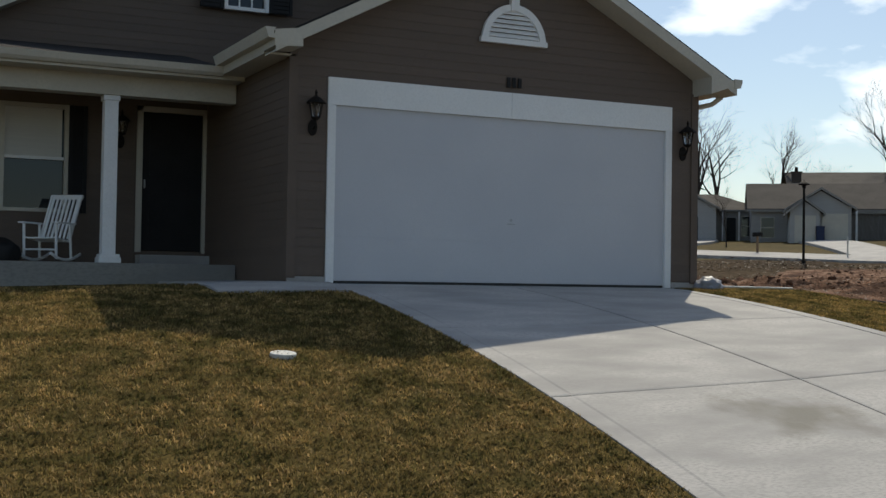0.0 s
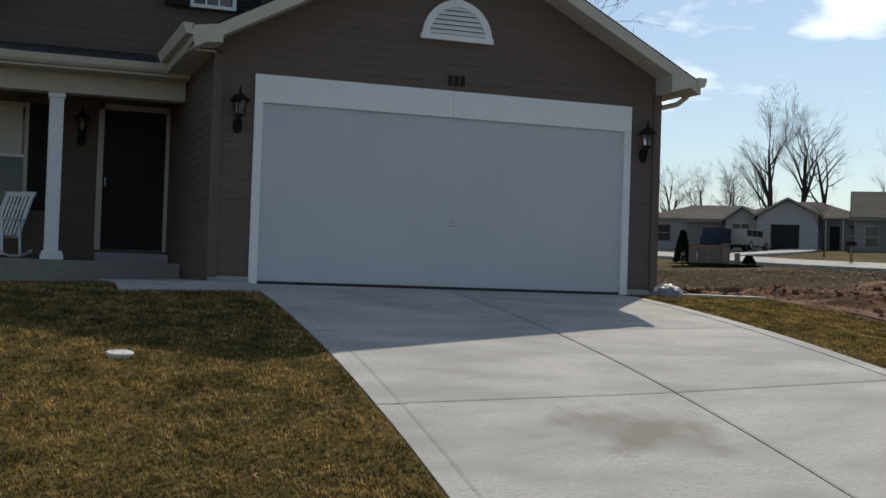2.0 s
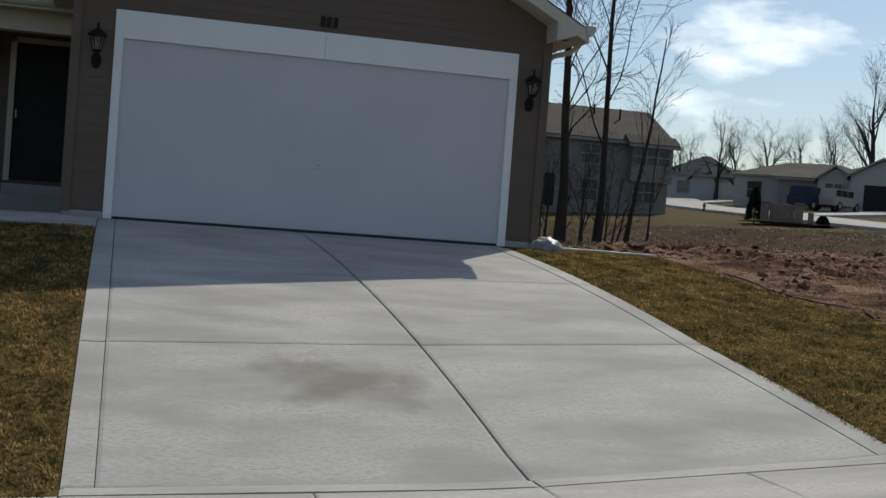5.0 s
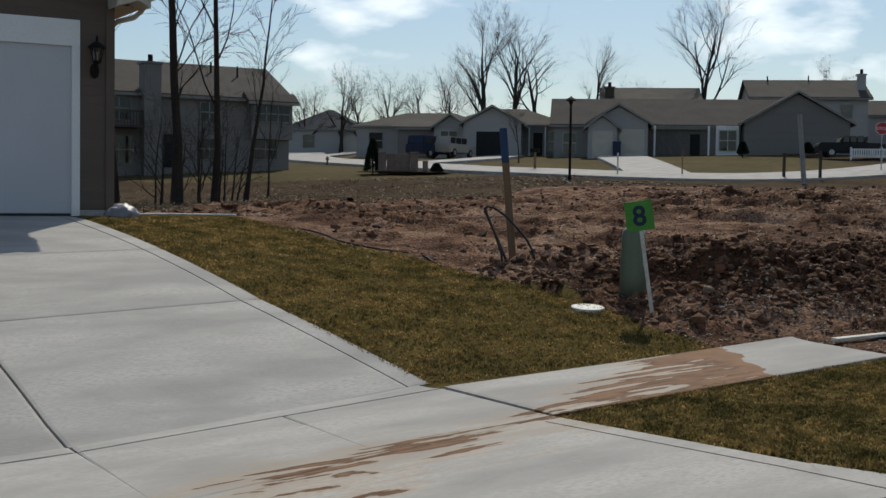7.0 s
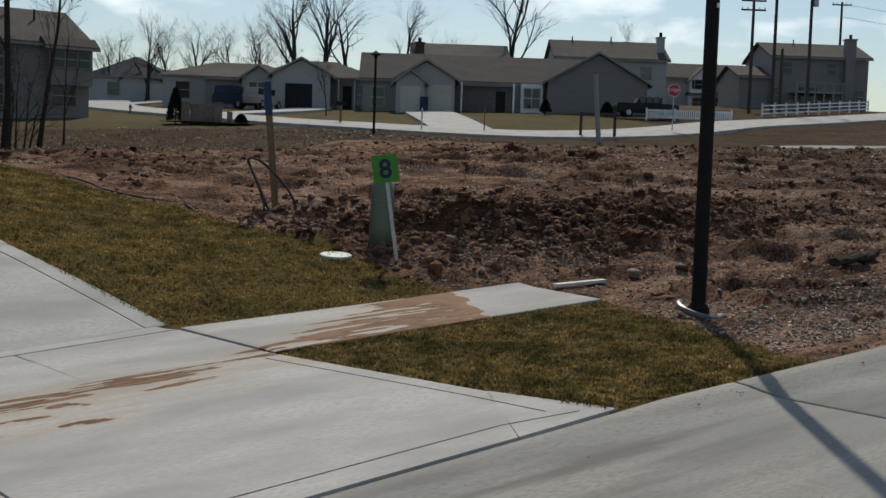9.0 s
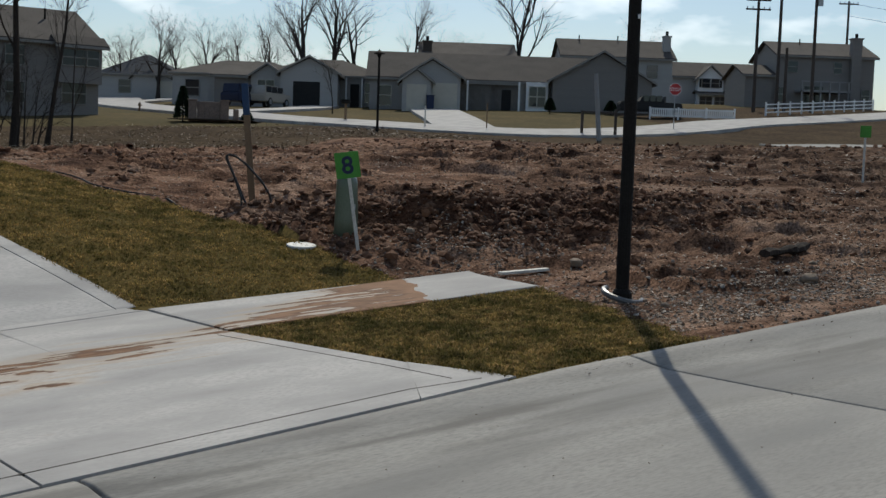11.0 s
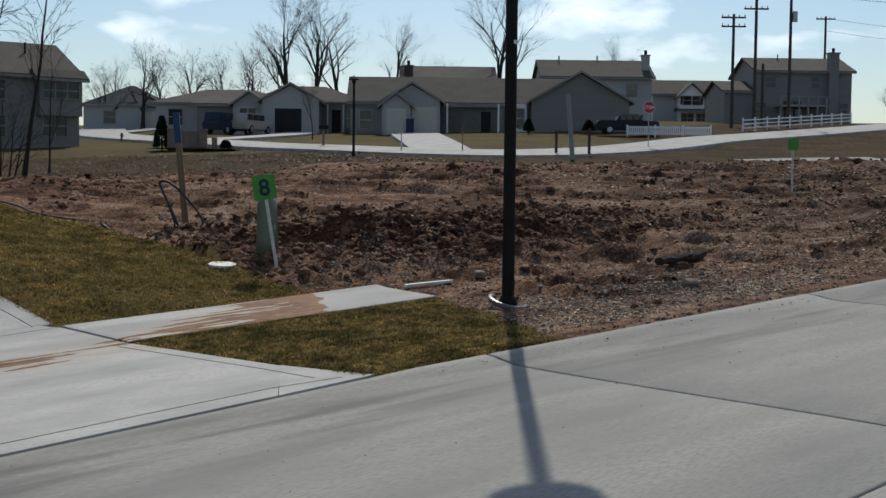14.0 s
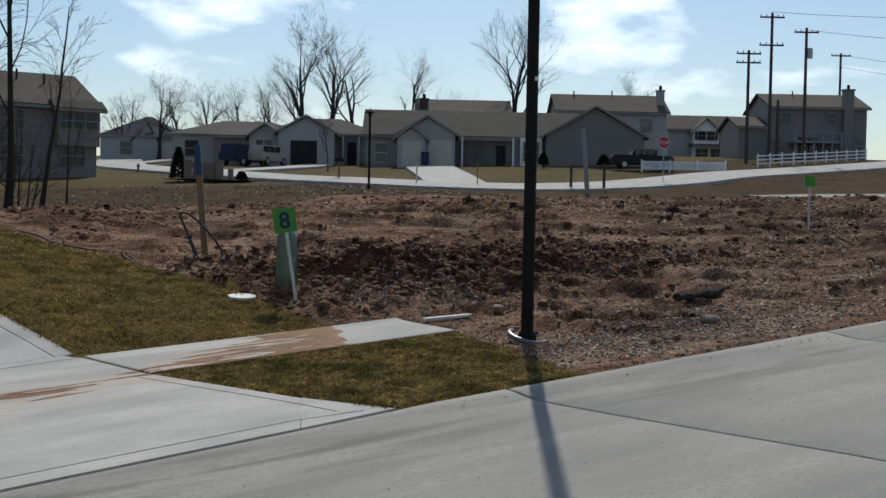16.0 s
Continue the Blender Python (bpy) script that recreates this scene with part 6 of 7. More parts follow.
def far_house(m, label, wings, openings=(), chimneys=(), roof_mat=M_SHINGLE_FAR):
    """wings: x0, x1, y0, y1, foot, eave, ridge, run ('x' or 'y'), wall material. openings: x0, x1, y, z0, z1, kind."""
    t = thing("house", m, label, "house", "far houses")
    frame_mat = M_TRIM_FAR if wings[0][8] != M_VINYL_GREY else M_TRIM
    for x0, x1, y0, y1, foot, eave, ridge, run, wm in wings:
        if run == "hip":
            part("wall", box(bmesh.new(), x0, x1, y0, y1, foot, eave), wm, t)
            hip_roof(t, x0, x1, y0, y1, eave, ridge, roof_mat)
            continue
        bm = bmesh.new()
        if run == "x":
            ym = (y0 + y1) / 2
            prism(bm, [(y0, foot), (y1, foot), (y1, eave), (ym, ridge - 0.1), (y0, eave)], x0, x1, axis="x")
        else:
            xm = (x0 + x1) / 2
            prism(bm, [(x0, foot), (x1, foot), (x1, eave), (xm, ridge - 0.1), (x0, eave)], y0, y1)
        part("wall", bm, wm, t)
        o = 0.35
        a, b = (y0, y1) if run == "x" else (x0, x1)
        mid = (a + b) / 2
        k = (ridge - eave) / (mid - a)
        for s in (-1, 1):
            e = mid + s * (mid - a + o)
            ze = eave - k * o
            bm = bmesh.new()
            lo, hi = ((x0, x1) if run == "x" else (y0, y1))
            prism(bm, [(e, ze + 0.02), (mid, ridge + 0.02), (mid, ridge + 0.18), (e, ze + 0.18)], lo - o, hi + o, axis="x" if run == "x" else "y")
            part("roof", bm, roof_mat, t, "weathered brown-grey shingle roof")
            bm = bmesh.new()
            f0, f1 = (e - 0.06, e + 0.06)
            prism(bm, [(f0, ze - 0.08), (f1, ze - 0.08), (f1, ze + 0.10), (f0, ze + 0.10)], lo - o - 0.02, hi + o + 0.02, axis="x" if run == "x" else "y")
            part("gutter", bm, M_TRIM_FAR, t, "taupe gutter")
            if run == "y":
                bm = bmesh.new()
                prism(bm, [(e, ze - 0.02), (mid, ridge - 0.02), (mid, ridge + 0.178), (e, ze + 0.178)], lo - o - 0.05, lo - o - 0.01)
                part("rake_board", bm, M_TRIM_FAR, t)
    for x0, x1, y, z0, z1, kind in openings:
        if kind == "window":
            w = part("window", box(bmesh.new(), x0, x1, y - 0.05, y - 0.01, z0, z1), M_PANE, t)
            for a in ((x0 - 0.06, x0, z0 - 0.06, z1 + 0.06), (x1, x1 + 0.06, z0 - 0.06, z1 + 0.06), (x0, x1, z1, z1 + 0.06), (x0, x1, z0 - 0.06, z0), (x0, x1, (z0 + z1) / 2 - 0.04, (z0 + z1) / 2 + 0.04)):
                part("window_frame", box(bmesh.new(), a[0], a[1], y - 0.09, y - 0.01, a[2], a[3]), frame_mat, w)
            n = max(1, round((x1 - x0) / 0.8))
            for i in range(1, n):
                u = x0 + (x1 - x0) * i / n
                part("mullion", box(bmesh.new(), u - 0.04, u + 0.04, y - 0.08, y - 0.02, z0, z1), frame_mat, w)
        elif kind == "shutter":
            part("shutter", box(bmesh.new(), x0, x1, y - 0.07, y - 0.01, z0, z1, 0.01), M_BLACK, t, "dark shutter")
        elif kind == "garage":
            g = part("garage_door", box(bmesh.new(), x0, x1, y - 0.04, y - 0.01, z0, z1), M_TRIM, t, "cream garage door")
            for i in range(4):
                part("door_section", box(bmesh.new(), x0 + 0.04, x1 - 0.04, y - 0.07, y - 0.035, z0 + 0.02 + (z1 - z0) * i / 4, z0 - 0.02 + (z1 - z0) * (i + 1) / 4, 0.01), M_TRIM, g)
        elif kind == "open":
            # No recess here: a thin black panel paints the shade inside the bay.
            part("garage_bay_shade", box(bmesh.new(), x0, x1, y - 0.03, y - 0.01, z0, z1), M_BLACK, t, "flat black panel standing for the shaded inside of an open garage bay")
        elif kind == "door":
            part("door", box(bmesh.new(), x0, x1, y - 0.06, y - 0.01, z0, z1, 0.01), M_BLACK, t, "dark front door")
        elif kind == "post":
            part("porch_post", box(bmesh.new(), x0, x1, y, y + 0.14, z0, z1, 0.01), M_WHITE, t, "white porch post")
        elif kind == "panel":
            part("bay", box(bmesh.new(), x0, x1, y, y + 0.5, z0, z1, 0.01), M_WHITE, t, "white bay window box")
    for x, y, w, z0, z1, cm in chimneys:
        c = part("chimney", box(bmesh.new(), x - w / 2, x + w / 2, y - w / 2, y + w / 2, z0, z1, 0.02), cm, t, "boxed chimney")
        part("cap", box(bmesh.new(), x - w * 0.6, x + w * 0.6, y - w * 0.6, y + w * 0.6, z1, z1 + 0.14), cm, c)
        part("flue", tube(bmesh.new(), (x, y, z1 + 0.14), (x, y, z1 + 0.6), 0.16), M_IRON, c)
    return t


def vents(t, pts):
    for x, y, z in pts:
        part("roof_vent", tube(bmesh.new(), (x, y, z - 0.4), (x, y, z + 0.5), 0.07), M_IRON, t)


# two-storey house behind the trees
bh = far_house(pose(32.6, 60.7, 1.9), "taupe two-storey house with chimney behind bare trees",
    [(-19, 0, 0, 9.5, -1.2, 4.65, 6.95, "x", M_VINYL_TAUPE), (-2.9, 0.0, -0.55, 0.5, 2.0, 4.55, 4.9, "x", M_VINYL_TAUPE)],
    [(-2.7, -0.25, -0.55, 3.15, 4.15, "window"), (-2.5, -0.9, 0, 0.7, 2.0, "window"), (-6.2, -5.0, 0, 3.0, 4.2, "window"), (-6.2, -5.0, 0, 0.6, 1.9, "window"), (-12.2, -10.8, 0, 2.9, 4.3, "window"), (-8.6, -7.9, 0, 0.0, 2.1, "door"), (-12.4, -10.6, 0, 0.2, 1.9, "window")],
    [(-9.6, -0.3, 1.1, -1.0, 6.4, M_VINYL_TAUPE)])
vents(bh, [(-4.2, 3.5, 6.7), (-2.5, 3.0, 6.5)])
bm = bmesh.new()
box(bm, -13.2, -10.4, -1.8, 0, 2.35, 2.5)
for x in (-13.1, -10.5):
    box(bm, x - 0.07, x + 0.07, -1.75, -1.6, -1.0, 3.4)
for k in range(14):
    box(bm, -13.0 + 0.19 * k, -12.96 + 0.19 * k, -1.72, -1.68, 2.5, 3.3)
box(bm, -13.1, -10.5, -1.75, -1.65, 3.3, 3.4)
part("balcony", bm, M_POLEWOOD, bh, "dark timber balcony")

# ranch houses along the far street
far_house(pose(55.0, 107.5, 4.6, 0, 0, AX), "cream single-storey house with hipped grey roof",
    [(-2.0, 6.6, 0, 9, -1.5, 2.7, 5.1, "hip", M_VINYL_CREAM), (4.2, 8.5, 0.8, 8, -1.5, 2.5, 3.6, "x", M_VINYL_GREY)],
    [(0.2, 1.4, 0, 0.8, 2.1, "window"), (4.6, 6.2, 0, 0.0, 2.1, "garage")], roof_mat=M_SHINGLE_BLUE)
far_house(pose(49.0, 83.8, 4.0, 0, 0, AX), "grey ranch house with taupe garage wall",
    [(0, 12.5, 2.5, 11, -1.5, 2.6, 4.1, "hip", M_VINYL_CREAM), (4.2, 8.3, 0, 7, -1.5, 2.35, 3.3, "x", M_VINYL_TAUPE)],
    [(1.2, 2.4, 2.5, 0.6, 2.0, "window"), (9.2, 10.4, 2.5, 0.6, 2.0, "window")])
far_house(pose(53.5, 75.1, 3.85, 0, 0, AX), "cream ranch house with open dark garage",
    [(-0.5, 10.5, 3.5, 12, -1.5, 2.75, 4.45, "hip", M_VINYL_GREY), (1.6, 6.5, 0, 8, -1.5, 2.75, 4.1, "y", M_VINYL_CREAM), (-1.2, 1.6, 2.2, 8, -1.5, 2.5, 3.5, "y", M_VINYL_CREAM)],
    [(2.7, 5.0, 0, -0.1, 2.0, "open"), (-0.6, 0.8, 2.2, 0.6, 2.1, "window"), (7.4, 8.2, 3.5, 0, 2.1, "door"), (8.7, 9.6, 3.5, 0.5, 2.2, "window"), (7.0, 7.12, 2.9, -0.3, 2.6, "post"), (8.4, 8.52, 2.9, -0.3, 2.6, "post")],
    [])
far_house(pose(57.5, 64.2, 3.55, 0, 0, AX), "grey ranch house with cream garage doors and bay window",
    [(-0.5, 18.8, 4.0, 13, -1.5, 2.85, 5.12, "x", M_VINYL_GREY), (2.4, 7.0, 0, 8, -1.5, 2.75, 4.15, "y", M_VINYL_CREAM), (14.7, 22.9, 2.0, 14, -1.5, 3.0, 5.35, "y", M_VINYL_TAUPE), (7.0, 12.0, 4.0, 4.9, -1.5, 2.7, 2.9, "x", M_VINYL_TAUPE), (2.3, 4.55, -0.9, 2.0, -1.5, 2.4, 3.25, "y", M_VINYL_CREAM)],
    [(4.75, 6.75, 0, -0.1, 2.25, "garage"), (2.65, 4.25, -0.9, -0.1, 2.05, "garage"), (12.6, 14.4, 2.9, 0.1, 2.75, "panel"), (12.85, 14.15, 2.88, 0.75, 2.35, "window"), (11.9, 12.05, 2.6, -0.2, 2.7, "post"), (7.6, 7.75, 2.6, -0.2, 2.7, "post"), (10.6, 11.4, 4.0, 0, 2.1, "door"), (0.3, 1.3, 4.0, 0.5, 2.1, "window")])
far_house(pose(74.6, 80.2, 4.8, 0, 0, AX), "brown-roofed house behind the ranch row",
    [(0, 9.2, 0, 9, -1.5, 5.0, 6.5, "x", M_VINYL_TAUPE)], [], [(0.6, 1.0, 0.9, 3.0, 6.3, M_POLEWOOD)])
h6 = far_house(pose(85.6, 71.4, 5.0, 0, 0, AX), "two-storey house with brown roof and white chimney",
    [(0, 10.9, 0, 9, -1.5, 5.2, 7.1, "x", M_VINYL_CREAM)], [(8.4, 9.4, 0, 3.3, 4.5, "window")], [(10.6, 2.0, 0.75, -1.0, 7.5, M_VINYL_CREAM)])
vents(h6, [(2.0, 4.0, 7.1), (6.0, 4.3, 7.2)])
far_house(pose(113.2, 81.2, 7.0, 0, 0, AX), "white two-storey house with dark shuttered windows",
    [(0, 8.6, 0, 8, -1.5, 3.2, 5.0, "x", M_VINYL_CREAM), (2.9, 5.9, -1.2, 4, -1.5, 3.0, 4.4, "y", M_WHITE), (2.9, 8.4, -1.6, 0, 1.0, 1.15, 1.35, "x", M_WHITE)],
    [(3.4, 4.3, -1.2, 1.9, 2.9, "window"), (4.5, 5.4, -1.2, 1.9, 2.9, "window"), (6.6, 7.6, 0, 1.9, 2.9, "window"), (3.2, 4.6, -1.2, -0.2, 0.8, "window"), (5.0, 6.2, -1.2, -0.2, 0.8, "window"), (6.6, 7.6, 0, -0.3, 0.9, "window"), (3.05, 3.3, -1.2, 1.9, 2.9, "shutter"), (5.5, 5.75, -1.2, 1.9, 2.9, "shutter")])
h8 = far_house(pose(103.8, 63.0, 6.1, 0, 0, AX), "large taupe two-storey house with a raised rear deck",
    [(3.2, 13.2, 0, 10, -1.5, 5.3, 6.95, "x", M_VINYL_TAUPE), (0, 3.5, 0.5, 9, -1.5, 3.2, 4.4, "x", M_VINYL_TAUPE)],
    [(4.2, 5.2, 0, 3.6, 4.7, "window"), (9.0, 9.8, 0, 3.6, 4.7, "window"), (3.2, 4.2, 0, 0.6, 2.0, "window"), (6.0, 8.0, 0, 0.5, 2.2, "window"), (12.0, 12.8, 0, 0.8, 2.0, "window")],
    [(11.1, -0.2, 1.0, -1.0, 7.1, M_VINYL_TAUPE)])
dk = part("deck", box(bmesh.new(), 5.0, 10.0, -2.5, 0, 1.5, 1.7), M_VINYL_GREY, h8, "grey timber deck")
for k in range(6):
    part("post", box(bmesh.new(), 5.0 + 0.95 * k, 5.14 + 0.95 * k, -2.5, -2.36, -1.2, 2.6), M_VINYL_GREY, dk)
part("rail", box(bmesh.new(), 5.0, 10.0, -2.5, -2.4, 2.5, 2.62), M_VINYL_GREY, dk)
vents(h8, [(6.5, 4.0, 6.9)])

# paved drives of the far houses
ribbon("drive_far", [(61.5, 61.5), (55.5, 53.0), (50.0, 44.5), (46.9, 39.6)], 3.8, M_CONCRETE, "pale concrete drive to the ranch house", "driveway", 0.09)
ribbon("drive_far", [(58.0, 72.5), (52.0, 66.5), (41.5, 60.5)], 3.2, M_CONCRETE, "pale concrete drive with parked cars", "driveway", 0.09)
ribbon("drive_far", [(60.0, 104.0), (54.0, 96.0), (46.0, 86.5)], 2.2, M_CONCRETE, "pale concrete drive on the hill", "driveway", 0.09)


# ---- parked cars ----
def car(m, label, paint, body, roof):
    """body, roof: side outlines as (x, z); the roof part is narrower."""
    t = thing("car", m, label, "car", "parked cars")
    bm = bmesh.new()
    prism(bm, body, -0.9, 0.9)
    bmesh.ops.bevel(bm, geom=bm.edges[:], offset=0.06, segments=2, affect="EDGES")
    b = part("body", bm, paint, t)
    bm = bmesh.new()
    prism(bm, roof, -0.78, 0.78)
    bmesh.ops.bevel(bm, geom=bm.edges[:], offset=0.05, segments=2, affect="EDGES")
    c = part("cabin", bm, paint, t)
    xs = [p[0] for p in roof]
    x0, x1 = min(xs) + 0.25, max(xs) - 0.30
    n = 3
    for s in (-1, 1):
        for k in range(n):
            a, d = x0 + (x1 - x0) * k / n + 0.05, x0 + (x1 - x0) * (k + 1) / n - 0.05
            part("side_window", box(bmesh.new(), a, d, s * 0.79 - 0.012, s * 0.79 + 0.012, 1.08, 1.55, 0.01), M_PANE, c)
    part("windscreen", box(bmesh.new(), x1 + 0.26, x1 + 0.29, -0.68, 0.68, 1.10, 1.52, 0.01), M_PANE, c)
    for x in (-1.45, 1.45):
        for s in (-1, 1):
            bm = bmesh.new()
            tube(bm, (x, s * 0.72, 0.34), (x, s * 0.93, 0.34), 0.34, 0.34, 18)
            w = part("wheel", bm, M_TYRE, t)
            part("rim", tube(bmesh.new(), (x, s * 0.925, 0.34), (x, s * 0.94, 0.34), 0.2, 0.2, 14), M_GALV, w)
    for s in (-1, 1):
        part("headlight", box(bmesh.new(), 2.33, 2.40, s * 0.65 - 0.16, s * 0.65 + 0.16, 0.72, 0.90, 0.02), M_PANE_LIT, t)
    part("bumper", box(bmesh.new(), 2.36, 2.46, -0.88, 0.88, 0.38, 0.58, 0.03), M_GALV, t)
    return t


BODY = [(-2.35, 0.35), (2.38, 0.35), (2.4, 0.9), (2.3, 1.0), (1.0, 1.06), (-2.3, 1.06), (-2.4, 0.9)]
car(at(49.4, 70.4, 0.1, 0, 0, 25), "dark blue sport utility vehicle parked on a drive", M_CARBLUE, BODY, [(-2.3, 1.04), (1.15, 1.04), (0.6, 1.72), (-2.15, 1.74)])
car(at(51.3, 70.2, 0.1, 0, 0, 32), "beige station wagon parked on a drive", M_CARTAN, BODY, [(-2.25, 1.04), (1.25, 1.04), (0.55, 1.62), (-2.0, 1.64)])
car(at(71.3, 47.0, 0.0, 0, 0, -37), "dark low trailer vehicle beside the taupe gable", M_TYRE, BODY, [(-0.9, 1.04), (1.15, 1.04), (0.6, 1.45), (-0.7, 1.45)])


# ---- poles, fences and street furniture ----
def utility_pole(x, y, top, arms, label):
    z = gz(x, y)
    t = thing("utility_pole", pose(x, y, z, 0, 0, AX), label, "utility pole", "utility poles")
    h = top - z
    part("pole", tube(bmesh.new(), (0, 0, -0.5), (0, 0, h), 0.17, 0.12, 10), M_POLEWOOD, t)
    for dz in arms:
        a = part("crossarm", box(bmesh.new(), -1.1, 1.1, -0.05, 0.05, h - dz - 0.07, h - dz + 0.07), M_POLEWOOD, t)
        for k in (-1.0, -0.5, 0.5, 1.0):
            part("insulator", tube(bmesh.new(), (k, 0, h - dz + 0.07), (k, 0, h - dz + 0.25), 0.05), M_GALV, a)
    return t


utility_pole(89.8, 51.3, 14.9, (0.3, 1.1), "wooden utility pole with two crossarms")
utility_pole(91.45, 50.1, 18.3, (0.4, 2.9), "tall wooden utility pole with crossarms")
utility_pole(91.8, 49.5, 10.5, (), "short plain wooden pole stub")
up = utility_pole(93.8, 48.1, 17.0, (0.4,), "wooden utility pole with transformer can")
part("transformer", tube(bmesh.new(), (0.35, 0, 9.4), (0.35, 0, 10.3), 0.25, 0.25, 14), M_GALV, up)
utility_pole(122.0, 63.5, 18.6, (0.3,), "distant wooden utility pole")
bm = bmesh.new()
for (a, b) in (((91.4, 50.2, 18.4), (130, 20, 22)), ((93.8, 48.1, 16.8), (135, 22, 19)), ((122, 63.5, 18.4), (165, 40, 19)), ((122, 63.5, 17.0), (165, 40, 17.5))):
    A_, B_ = Vector(a), Vector(b)
    pts = [A_.lerp(B_, k / 10) - Vector((0, 0, 1.6 * (1 - (k / 5 - 1) ** 2))) for k in range(11)]
    path_tube(bm, pts, 0.02, 4)
solo("power_lines", bm, M_IRON, pose(0, 0, 0), "sagging black overhead power lines", "cables", kind="stuff")


def picket_fence(a, b, h, label, rails=2, pickets=True, step=0.16):
    d = Vector((b[0] - a[0], b[1] - a[1], 0))
    L = d.length
    z0, z1 = gz(*a), gz(*b)
    t = thing("fence", Matrix.Translation((*a, z0)) @ Matrix.Rotation(math.atan2(d.y, d.x), 4, "Z"), label, "fence")
    sl = (z1 - z0) / L
    n = max(2, round(L / 2.2))
    for k in range(n + 1):
        x = L * k / n
        part("post", box(bmesh.new(), x - 0.06, x + 0.06, -0.06, 0.06, x * sl - 0.2, x * sl + h + 0.1, 0.01), M_WHITE, t)
    for r in range(rails):
        z = h * (0.25 + 0.65 * r / max(1, rails - 1))
        bm = bmesh.new()
        prism(bm, [(0, z - 0.05), (L, L * sl + z - 0.05), (L, L * sl + z + 0.05), (0, z + 0.05)], -0.02, 0.02)
        part("rail", bm, M_WHITE, t)
    if pickets:
        for k in range(int(L / step)):
            x = step * (k + 0.5)
            part("picket", box(bmesh.new(), x - 0.05, x + 0.05, -0.045, -0.022, x * sl + 0.05, x * sl + h), M_WHITE, t)
    return t


picket_fence((70.3, 46.0), (75.6, 42.2), 0.72, "white picket fence beside the ranch house")
picket_fence((84.0, 45.6), (106.0, 49.6), 1.0, "white three-rail ranch fence on the hill", 3, False)


def stop_sign(m):
    t = thing("stop_sign", m, "red octagonal sign on a steel post", "road sign")
    part("post", box(bmesh.new(), -0.03, 0.03, -0.02, 0.02, -0.3, 3.0), M_GALV, t)
    bm = bmesh.new()
    prism(bm, [(0.42 * math.cos(math.pi / 8 + k * math.pi / 4), 2.75 + 0.42 * math.sin(math.pi / 8 + k * math.pi / 4)) for k in range(8)], -0.035, -0.025)
    rim = part("white_rim", bm, M_WHITE, t)
    bm = bmesh.new()
    prism(bm, [(0.39 * math.cos(math.pi / 8 + k * math.pi / 4), 2.75 + 0.39 * math.sin(math.pi / 8 + k * math.pi / 4)) for k in range(8)], -0.042, -0.034)
    face = part("red_face", bm, M_RED, t)
    c = bpy.data.curves.new("lettering", "FONT")
    c.body, c.size, c.align_x, c.extrude = "STOP", 0.30, "CENTER", 0.001
    tmp = new("lettering", c)
    me = bpy.data.meshes.new_from_object(tmp.evaluated_get(bpy.context.evaluated_depsgraph_get()))
    bpy.data.objects.remove(tmp)
    me.materials.append(M_WHITE)
    lt = new("lettering", me)
    lt.parent = face
    lt.matrix_basis = pose(0, -0.0445, 2.64, 90)
    return t


stop_sign(pose(61.0, 35.6, 2.1, 0, 0, -42))


def stake(x, y, h, w, mat_, label, lean=0, name="stake"):
    return solo(name, box(bmesh.new(), -w / 2, w / 2, -w / 2, w / 2, -0.3, h, 0.01), mat_, at(x, y, 0, 0, lean, AX), label, name, "survey stakes")


stake(51.6, 34.6, 1.45, 0.16, M_POLEWOOD, "dark timber stake near the far street")
stake(53.0, 33.2, 1.6, 0.16, M_POLEWOOD, "dark timber stake near the far street")
solo("timber_rail", box(bmesh.new(), -0.1, 2.05, -0.03, 0.03, -0.05, 0.05, 0.01), M_POLEWOOD, at(51.6, 34.6, 1.38, 0, 0.5, -45), "thin timber rail nailed across two stakes", "rail")
stake(47.9, 39.0, 1.6, 0.07, M_WOOD, "thin survey stake with orange tip")
stake(44.8, 41.1, 1.3, 0.09, M_WHITEWOOD, "white survey stake near the far street")
bm = bmesh.new()
tube(bm, (0, 0, -0.3), (0, 0, 3.75), 0.15, 0.13, 10)
solo("vent_pipe", bm, M_VINYL_GREY, at(50.0, 31.6, 0, 0, -5, AX), "pale grey leaning plastic pipe standing in the lot", "pipe")


def mailbox(m):
    t = thing("mailbox", m, "small mailbox on a timber post by the street", "mailbox")
    part("post", box(bmesh.new(), -0.06, 0.06, -0.06, 0.06, -0.3, 1.05), M_WOOD, t)
    bm = bmesh.new()
    prism(bm, [(-0.13, 1.05), (0.13, 1.05), (0.13, 1.22), (0.08, 1.30), (-0.08, 1.30), (-0.13, 1.22)], -0.28, 0.28)
    part("box", bm, M_IRON, t)
    return t


mailbox(at(42.9, 46.8, 0.05, 0, 0, 30))
bm = bmesh.new()
turned(bm, [(0.16, -0.2), (0.16, 0.08), (0.11, 0.10), (0.11, 0.5), (0.15, 0.52), (0.15, 0.58), (0.09, 0.68), (0.03, 0.74)], 12)
tube(bm, (-0.22, 0, 0.40), (0.22, 0, 0.40), 0.06, None, 8)
solo("fire_hydrant", bm, M_WOOD, at(39.0, 68.0, 0.05) @ Matrix.Scale(0.7, 4), "yellowish fire hydrant beside the far street", "hydrant")
bm = bmesh.new()
box(bm, -0.3, 0.3, -0.35, 0.35, 0, 1.0, 0.03)
box(bm, -0.33, 0.33, -0.38, 0.38, 1.0, 1.1, 0.02)
solo("wheelie_bin", bm, M_NAVY, at(60.5, 60.6, 0.1, 0, 0, AX), "dark blue wheeled rubbish bin on the drive", "bin")


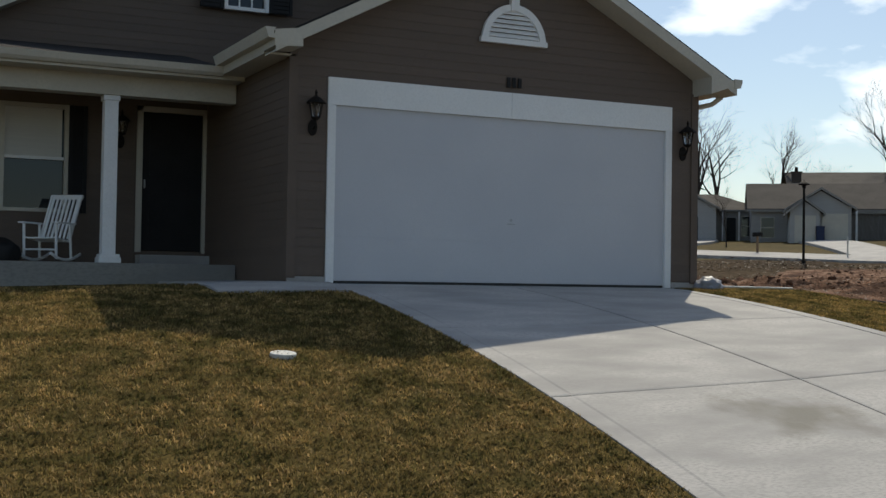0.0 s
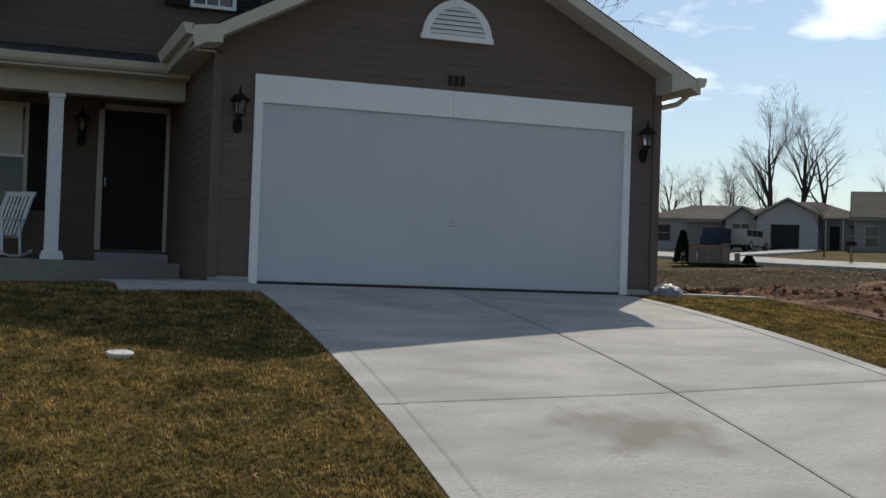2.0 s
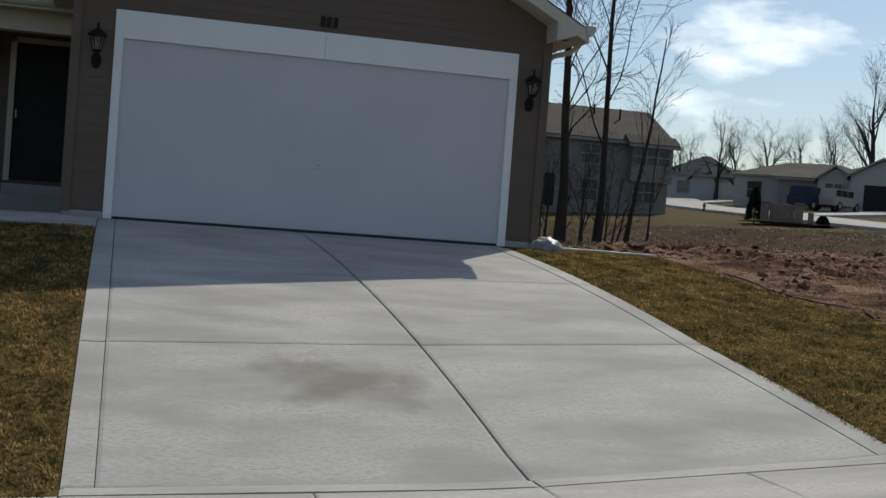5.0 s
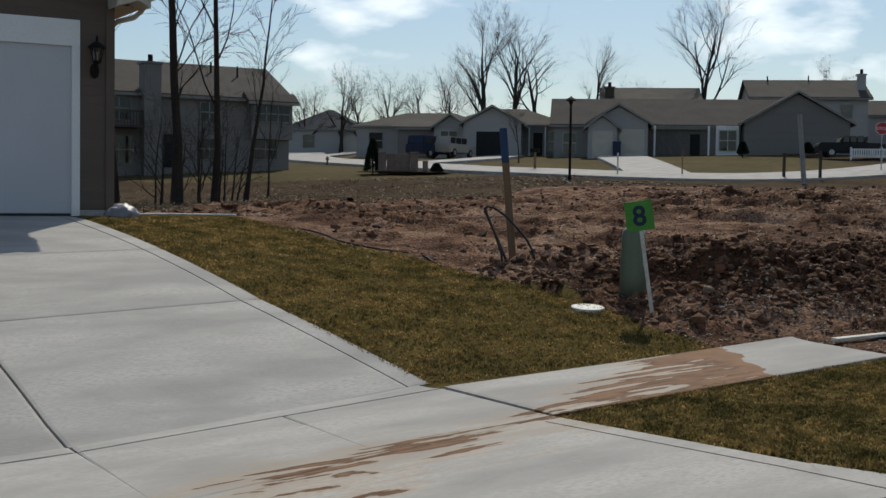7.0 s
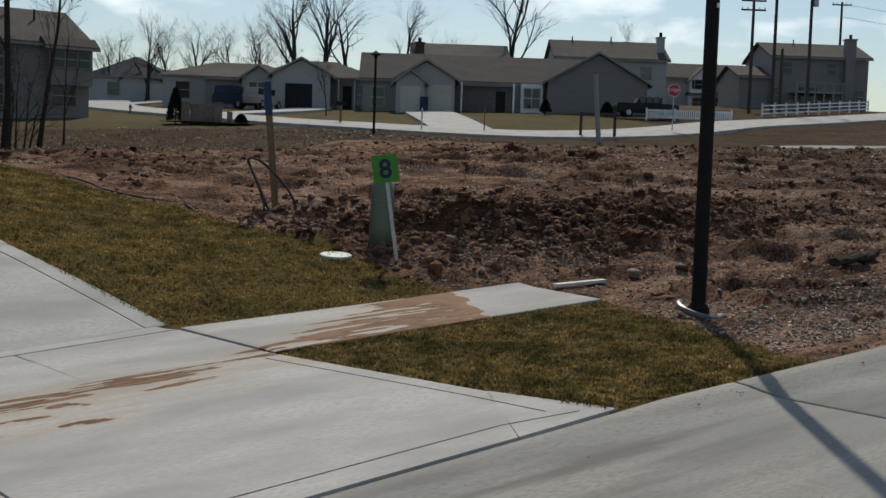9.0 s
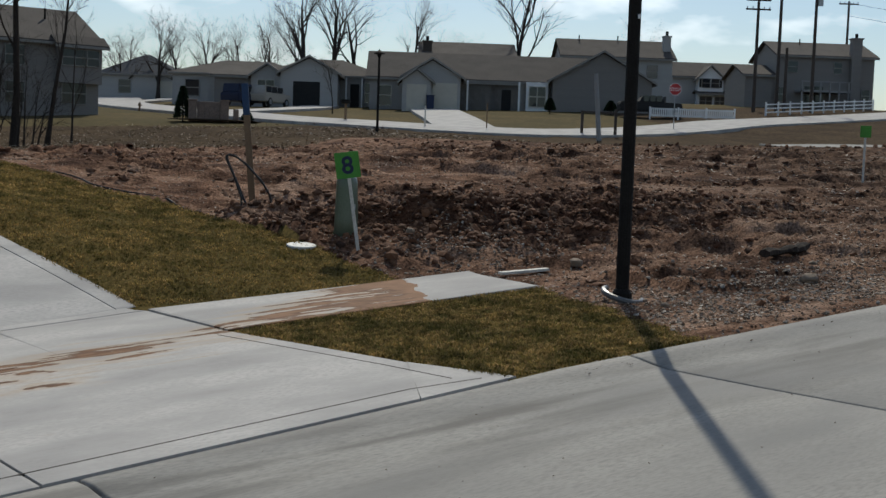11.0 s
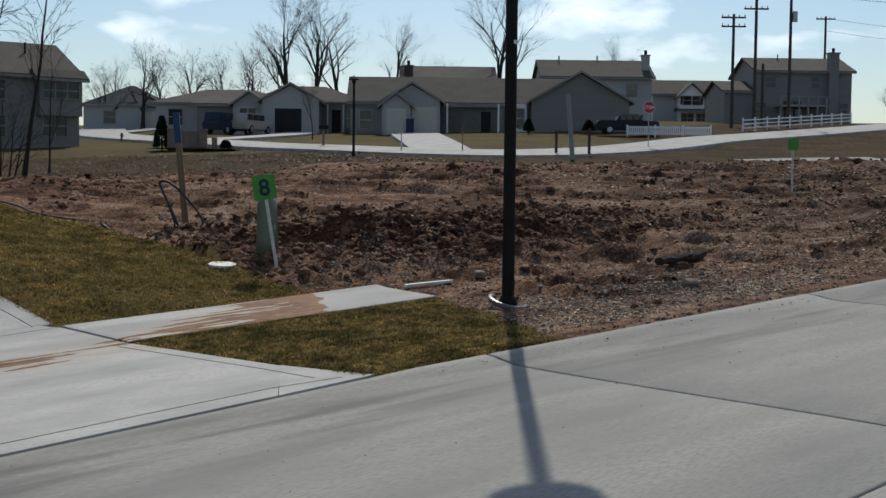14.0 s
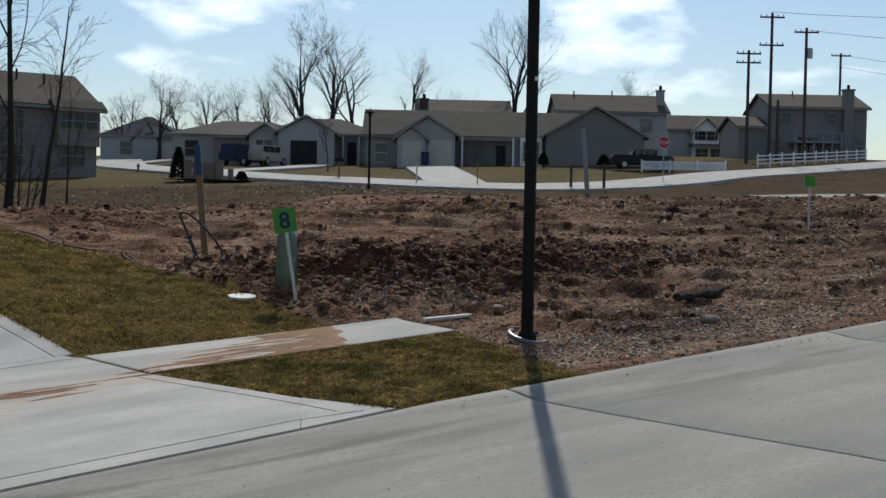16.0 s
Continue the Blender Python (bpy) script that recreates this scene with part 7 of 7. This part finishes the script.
def monument(m):
    """Low stone entrance sign with end pillars."""
    t = thing("entrance_monument", m, "low pale stone entrance sign with pillars", "monument")
    for i in range(3):
        for k in range(4):
            part("stone", box(bmesh.new(), -0.62 + 0.31 * k + 0.01 + (0.06 if i % 2 else 0), -0.62 + 0.31 * (k + 1) - 0.01 + (0.06 if i % 2 else 0), -0.2, 0.2, -0.1 + 0.3 * i, 0.18 + 0.3 * i, 0.02), M_BRICKISH, t)
    part("core", box(bmesh.new(), -0.68, 0.70, -0.15, 0.15, -0.1, 0.8), M_BRICKISH, t)
    for x in (-0.95, 0.95):
        p = part("pillar", box(bmesh.new(), x - 0.24, x + 0.24, -0.26, 0.26, -0.2, 1.15, 0.03), M_BRICKISH, t)
        part("cap", box(bmesh.new(), x - 0.28, x + 0.28, -0.3, 0.3, 1.15, 1.24, 0.02), M_BRICKISH, p)
    part("top_panel", box(bmesh.new(), -0.72, 0.72, -0.12, 0.12, 0.80, 1.12, 0.02), M_BRICKISH, t, "stone sign panel")
    return t


monument(at(34.6, 49.2, 0.0, 0, 0, -30))
stake(35.9, 48.2, 0.7, 0.3, M_BRICKISH, "low stone bollard beside the entrance sign", name="bollard")


def conifer(m, h, r, label, seed):
    t = thing("conifer", m, label, "shrub")
    part("trunk", tube(bmesh.new(), (0, 0, -0.2), (0, 0, h * 0.8), 0.05, 0.02), M_BARK, t)
    rng = random.Random(seed)
    V, F = [], []
    for k in range(2600):
        s = rng.random() ** 0.8
        a = rng.random() * 6.283
        rr = r * (1 - s) ** 0.7 * rng.uniform(0.45, 1.1)
        x, y, z = rr * math.cos(a), rr * math.sin(a), 0.05 + s * h
        o = len(V)
        l = 0.12
        V += [(x, y, z), (x + l * math.cos(a) + rng.uniform(-0.05, 0.05), y + l * math.sin(a), z + 0.09), (x + rng.uniform(-0.06, 0.06), y + rng.uniform(-0.06, 0.06), z + 0.1)]
        F.append((o, o + 1, o + 2))
    me = bpy.data.meshes.new("foliage")
    me.from_pydata(V, [], F)
    me.materials.append(M_CONIFER)
    ob = new("foliage", me)
    ob.parent = t
    return t


conifer(at(33.4, 50.2), 1.9, 0.5, "dark narrow evergreen shrub beside the entrance sign", 4)
conifer(at(66.4, 52.9, 0.1), 0.9, 0.4, "low dark shrub by the taupe wall", 5)
conifer(at(70.2, 50.0, 0.1), 0.8, 0.5, "low dark shrub by the taupe wall", 6)
conifer(at(36.5, 47.9), 0.42, 0.3, "low dark winter shrub in the mulch bed", 8)
solo("mulch_bed", lumpy(bmesh.new(), 2.6, 1.1, 0.07, 5.1, 0.3), M_MULCH, at(35.0, 49.0, 0.02, 0, 0, -30), "dark mulch bed round the entrance sign", "mulch bed")
